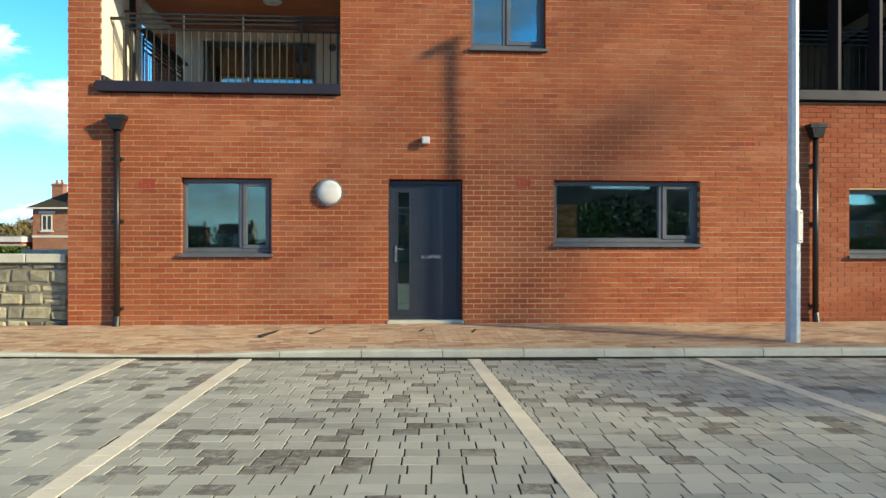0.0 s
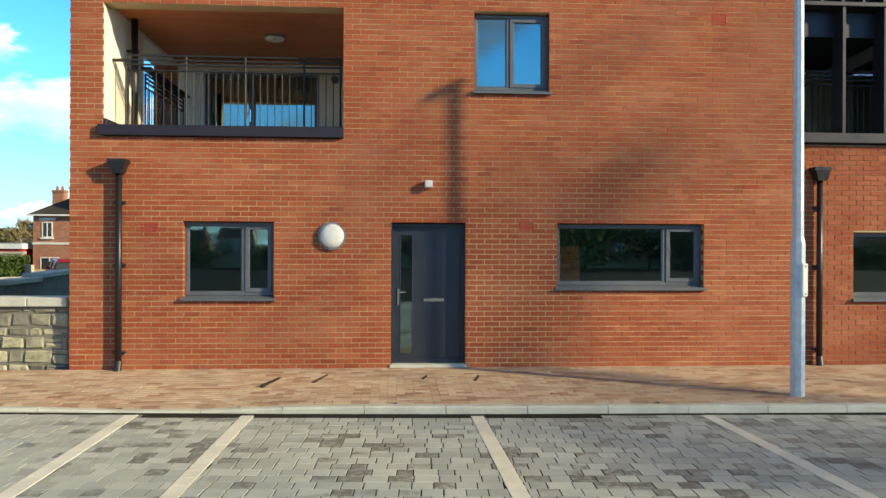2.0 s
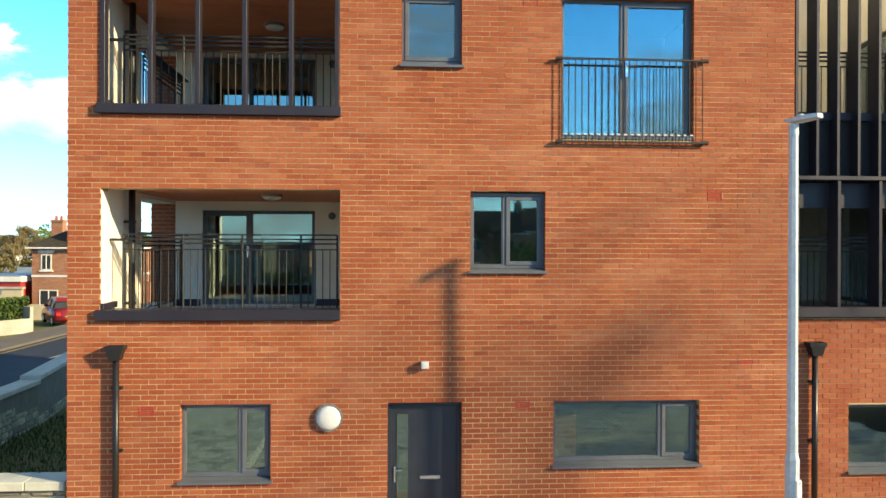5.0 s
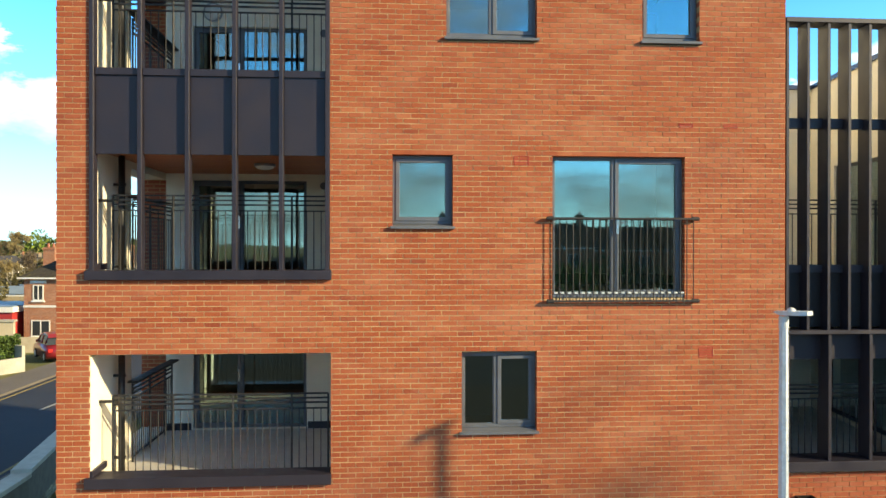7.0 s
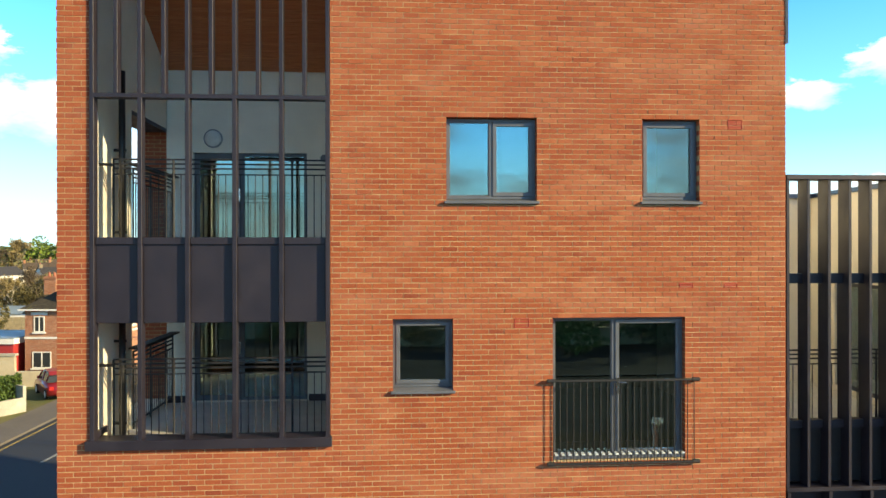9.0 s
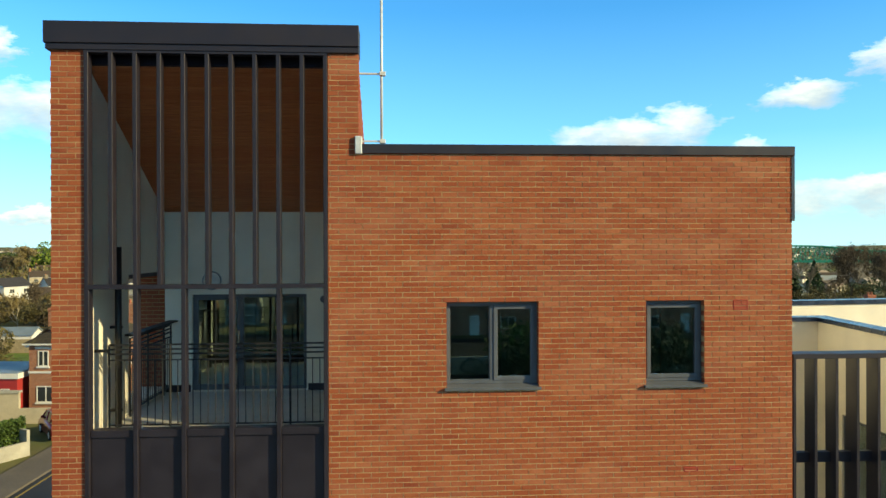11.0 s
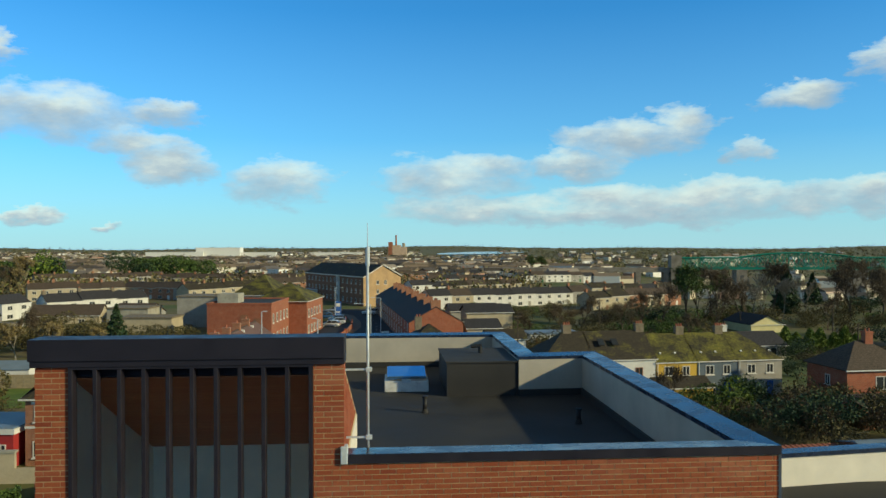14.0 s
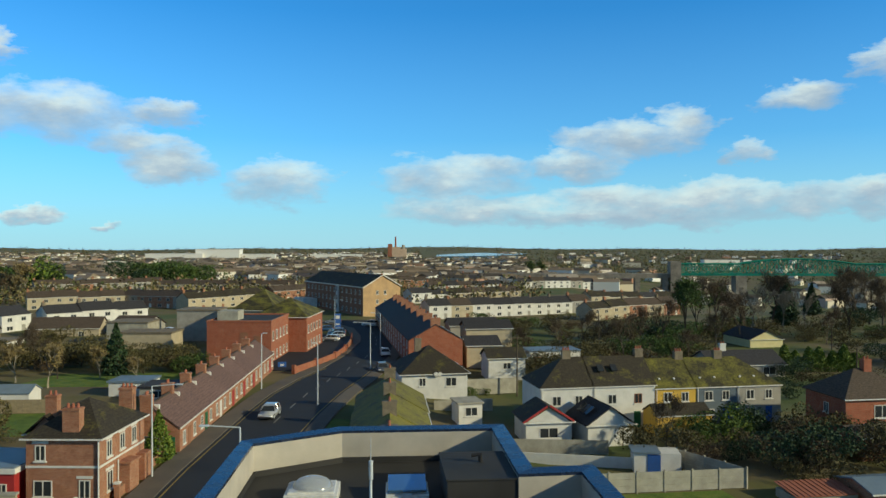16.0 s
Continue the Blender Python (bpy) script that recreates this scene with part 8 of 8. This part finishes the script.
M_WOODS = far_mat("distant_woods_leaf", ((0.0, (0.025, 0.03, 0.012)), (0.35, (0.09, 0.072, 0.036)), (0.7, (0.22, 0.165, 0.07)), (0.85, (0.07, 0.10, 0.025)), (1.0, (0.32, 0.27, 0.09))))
cen = []
for _ in range(12500):
    az_ = rng.uniform(-0.66, 0.8)
    dist = 240 * math.exp(rng.uniform(0, 2.9))
    x_, y_ = dist * math.sin(az_), dist * math.cos(az_)
    if abs(az_ - 0.09) < 0.05 and 1500 < dist < 3000:
        continue
    if dist < 700 and (dist < 300 or rng.uniform() < 0.3) or 0.2 < az_ < 0.62 and dist < 620:
        continue
    cen.append((x_, y_, ground_height(x_, y_), (1.5 + 2.6 * rng.uniform()) * (1 + dist / 4000)))
cen = np.array(cen)
m_ = 26
off = rng.normal(size=(len(cen), m_, 3)) * np.array((0.55, 0.55, 0.42))
pts_ = cen[:, None, :3] + off * cen[:, None, 3:4] + np.stack([np.zeros(len(cen)), np.zeros(len(cen)), cen[:, 3] * 0.85], 1)[:, None]
pts_ = pts_.reshape(-1, 3)
sz = np.repeat(cen[:, 3], m_)[:, None]
u = rng.normal(size=pts_.shape)
u /= np.linalg.norm(u, axis=1, keepdims=True)
v = np.cross(u, rng.normal(size=pts_.shape))
v /= np.linalg.norm(v, axis=1, keepdims=True)
s = sz * rng.uniform(0.09, 0.22, (len(pts_), 1))
quad = np.stack([pts_ - u * s, pts_ - v * s, pts_ + u * s, pts_ + v * s], 1).reshape(-1, 3)
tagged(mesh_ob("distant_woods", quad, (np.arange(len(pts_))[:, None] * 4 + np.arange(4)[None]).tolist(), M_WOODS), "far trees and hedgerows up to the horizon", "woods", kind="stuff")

# river reach and sea beyond
M_WATER = material("water", lambda k, i: (k.put(i["Base Color"], (0.05, 0.09, 0.14)), k.put(i["Roughness"], 0.12), bump(k, i, k.noise(place(k), 0.3, 3.0), 0.1, 0.2)))
riv = [(90, 1500), (190, 1560), (330, 1900), (420, 2300), (300, 2600), (190, 2200), (110, 1800)]
tagged(bm_ob("river", prism(riv, -30, 3.2), M_WATER), "broad pale river reach below the town", "water", kind="structure")
tagged(bm_ob("sea", prism([(-620, 4250), (900, 4250), (900, 4700), (-620, 4700)], -5, 16.5), M_WATER), "strip of sea on the horizon", "water", kind="structure")

# ---- landmarks ----
vd = thing("railway_viaduct", "green steel girder railway viaduct on limestone piers", "bridge", (181.0, 453.0, 0.0), -9.7)
DECK, span = 2.6, [(0.0, 36.5), (36.5, 105.5), (105.5, 170.0)]
for k, (xa, xb) in enumerate(span):
    n = 8 if k == 0 else 12
    for y_ in (0.0, 7.0):
        part("bottom_chord", box(xa, xb, y_, y_ + 0.5, DECK, DECK + 1.0), T_GREENSTEEL, vd)

        def topz(x_, k=k, xa=xa, xb=xb):
            f = (x_ - xa) / (xb - xa)
            return DECK + (7.0 if k != 1 else 7.0 + 3.0 * math.sin(math.pi * f) ** 0.8 if 0 < f < 1 else 7.0)
        for i in range(n):
            x0, x1 = xa + (xb - xa) * i / n, xa + (xb - xa) * (i + 1) / n
            part("top_chord", tube((x0, y_ + 0.25, topz(x0)), (x1, y_ + 0.25, topz(x1)), 0.45, 4), T_GREENSTEEL, vd)
            part("vertical", tube((x0, y_ + 0.25, DECK), (x0, y_ + 0.25, topz(x0)), 0.26, 4), T_GREENSTEEL, vd)
            part("diagonal", tube((x0, y_ + 0.25, DECK + 0.5), (x1, y_ + 0.25, topz(x1)), 0.22, 4), T_GREENSTEEL, vd)
            part("diagonal", tube((x1, y_ + 0.25, DECK + 0.5), (x0, y_ + 0.25, topz(x0)), 0.22, 4), T_GREENSTEEL, vd)
    part("deck", box(xa, xb, 0, 7.5, DECK - 0.4, DECK + 0.3), T_GREENSTEEL, vd)
for x_, top_ in ((-3.0, 11.0), (36.5, DECK - 0.4), (105.5, DECK - 0.4)):
    part("pier", prism([(x_ - 3.2, -2.5), (x_ + 3.2, -2.5), (x_ + 2.8, 10), (x_ - 2.8, 10)], -30, top_), T_LIME, vd)
for i in range(7):
    x_ = -9 - i * 17.0
    part("arch_pier", box(x_ - 1.6, x_ + 1.6, 0, 7.5, -30, 0.5), T_LIME, vd)
part("parapet", box(-125, -6, 0, 7.5, 0.5, 3.4), T_LIME, vd)
ml = thing("old_mill", "red brick mill with a tall chimney on the far bank", "building", (8.0, 1480.0, 2.0), -4)
part("tower", box(-14, -6, 0, 10, -6, 26), T_ORANGE, ml), part("mill_block", box(-6, 10, 0, 14, -6, 20), T_MILL, ml), part("mill_block", box(10, 22, 0, 14, -6, 16), T_MILL, ml), part("chimney", tube((1, 4, -5), (1, 4, 40), 2.3, 12, 1.5), T_ORANGE, ml), part("silo", tube((16, 6, 10), (16, 6, 24), 3.0, 12), T_CONC, ml)
for x_, y_, w_, d_, h_ in ((-395, 1240, 90, 30, 10), (-318, 1250, 70, 40, 17), (-262, 1262, 70, 24, 9), (-140, 1320, 90, 30, 8), (420, 980, 50, 12, 5)):
    t = thing("warehouse", "long white metal-clad warehouse", "warehouse", (x_, y_, ground_height(x_, y_) + 2), 3, "warehouses")
    part("wall", box(0, w_, 0, d_, -6, h_), M_WHITE, t), part("roof", box(-0.5, w_ + 0.5, -0.5, d_ + 0.5, h_, h_ + 0.8), M_WHITE, t)

# ---- what stands behind the eye: seen in the glass and by its shade ----
for k, (x_, s_) in enumerate(((-96, 1.0), (-84, 1.0), (-60, 0.6), (-44, 0.6), (-36, 0.65), (-28, 0.6), (-21, 0.65), (-13, 0.7), (8.5, 1.36), (18.5, 1.3), (28.5, 1.36), (38.5, 1.3), (48, 1.3), (56, 1.2), (72, 1.1), (80, 1.1), (100, 1.0))):
    c_ = copy_thing(kinds[3 if s_ > 1.1 else 2 + k % 2], Matrix.Translation((x_, -92 - 10 * (s_ < 1.2), -0.1)) @ Matrix.Rotation(math.pi, 4, "Z"))
    c_.scale = (s_, s_, s_)
# two unseen dark ground sheets, added so the windows reflect less light
ribbon("yard", [(-62, -59.5), (-62, -24.0)], [(62, -59.5), (62, -24.0)], 0.02, T_YARD, "unseen dark asphalt added behind the parking bays to darken reflections", "pavement")
ribbon("road", [(-130, -88.0), (-130, -61.0)], [(130, -88.0), (130, -61.0)], 0.02, T_YARD, "unseen dark asphalt added behind the boundary wall to darken reflections", "road")
rw = thing("rear_boundary_wall", "rendered boundary wall at the back of the car park", "wall")
part("panel", box(-60, 60, -60.3, -60.0, -0.3, 1.5), T_CREAM, rw), part("coping", box(-60, 60, -60.4, -59.9, 1.5, 1.62), T_CONC, rw)
for k, x_, y_, s in ((0, -60, -92, 0.45), (1, 12, -84, 0.7), (3, 44, -84, 0.8), (0, 70, -92, 0.7)):
    c_ = copy_thing(protos[k], Matrix.Translation((x_, y_, -0.1)) @ Matrix.Rotation(k * 1.7, 4, "Z"))
    c_.scale = (s, s, s)
for k, x_ in enumerate(range(-48, 56, 7)):
    s = 0.7 + 0.07 * (k * 7 % 5) + (0.75 if 8 < x_ < 34 else 0.0)
    c_ = copy_thing(sp[(4, 0, 4, 3)[k % 4]], Matrix.Translation((x_ + 1.3 * (k % 3), -57.0 - k % 2, -0.1)) @ Matrix.Rotation(k * 1.3, 4, "Z"))
    c_.scale = (s, s, s)
for x_, y_, h_, seed in ((28.8, -16.4, 18.6, 95), (39.5, -22.2, 17.4, 91), (39.5, -25.5, 19.0, 92)):
    bare_tree((x_, y_, -0.05), h_, seed, "tall leafless tree beyond the car park", None, F_BROWN, 160, 4, 0.2, 0.7, twig=0.008)

# ---- single bricks and pavers ----
single_blocks("brick", near_door, M_BRICK_ONE, wall_front, 0.003, 0.001)
single_blocks("paver", near, M_PAVER_ONE, park, 0.003, 0.001, tilt)
single_blocks("paver", near_path, M_BUFF_ONE, path, 0.004, 0.001)
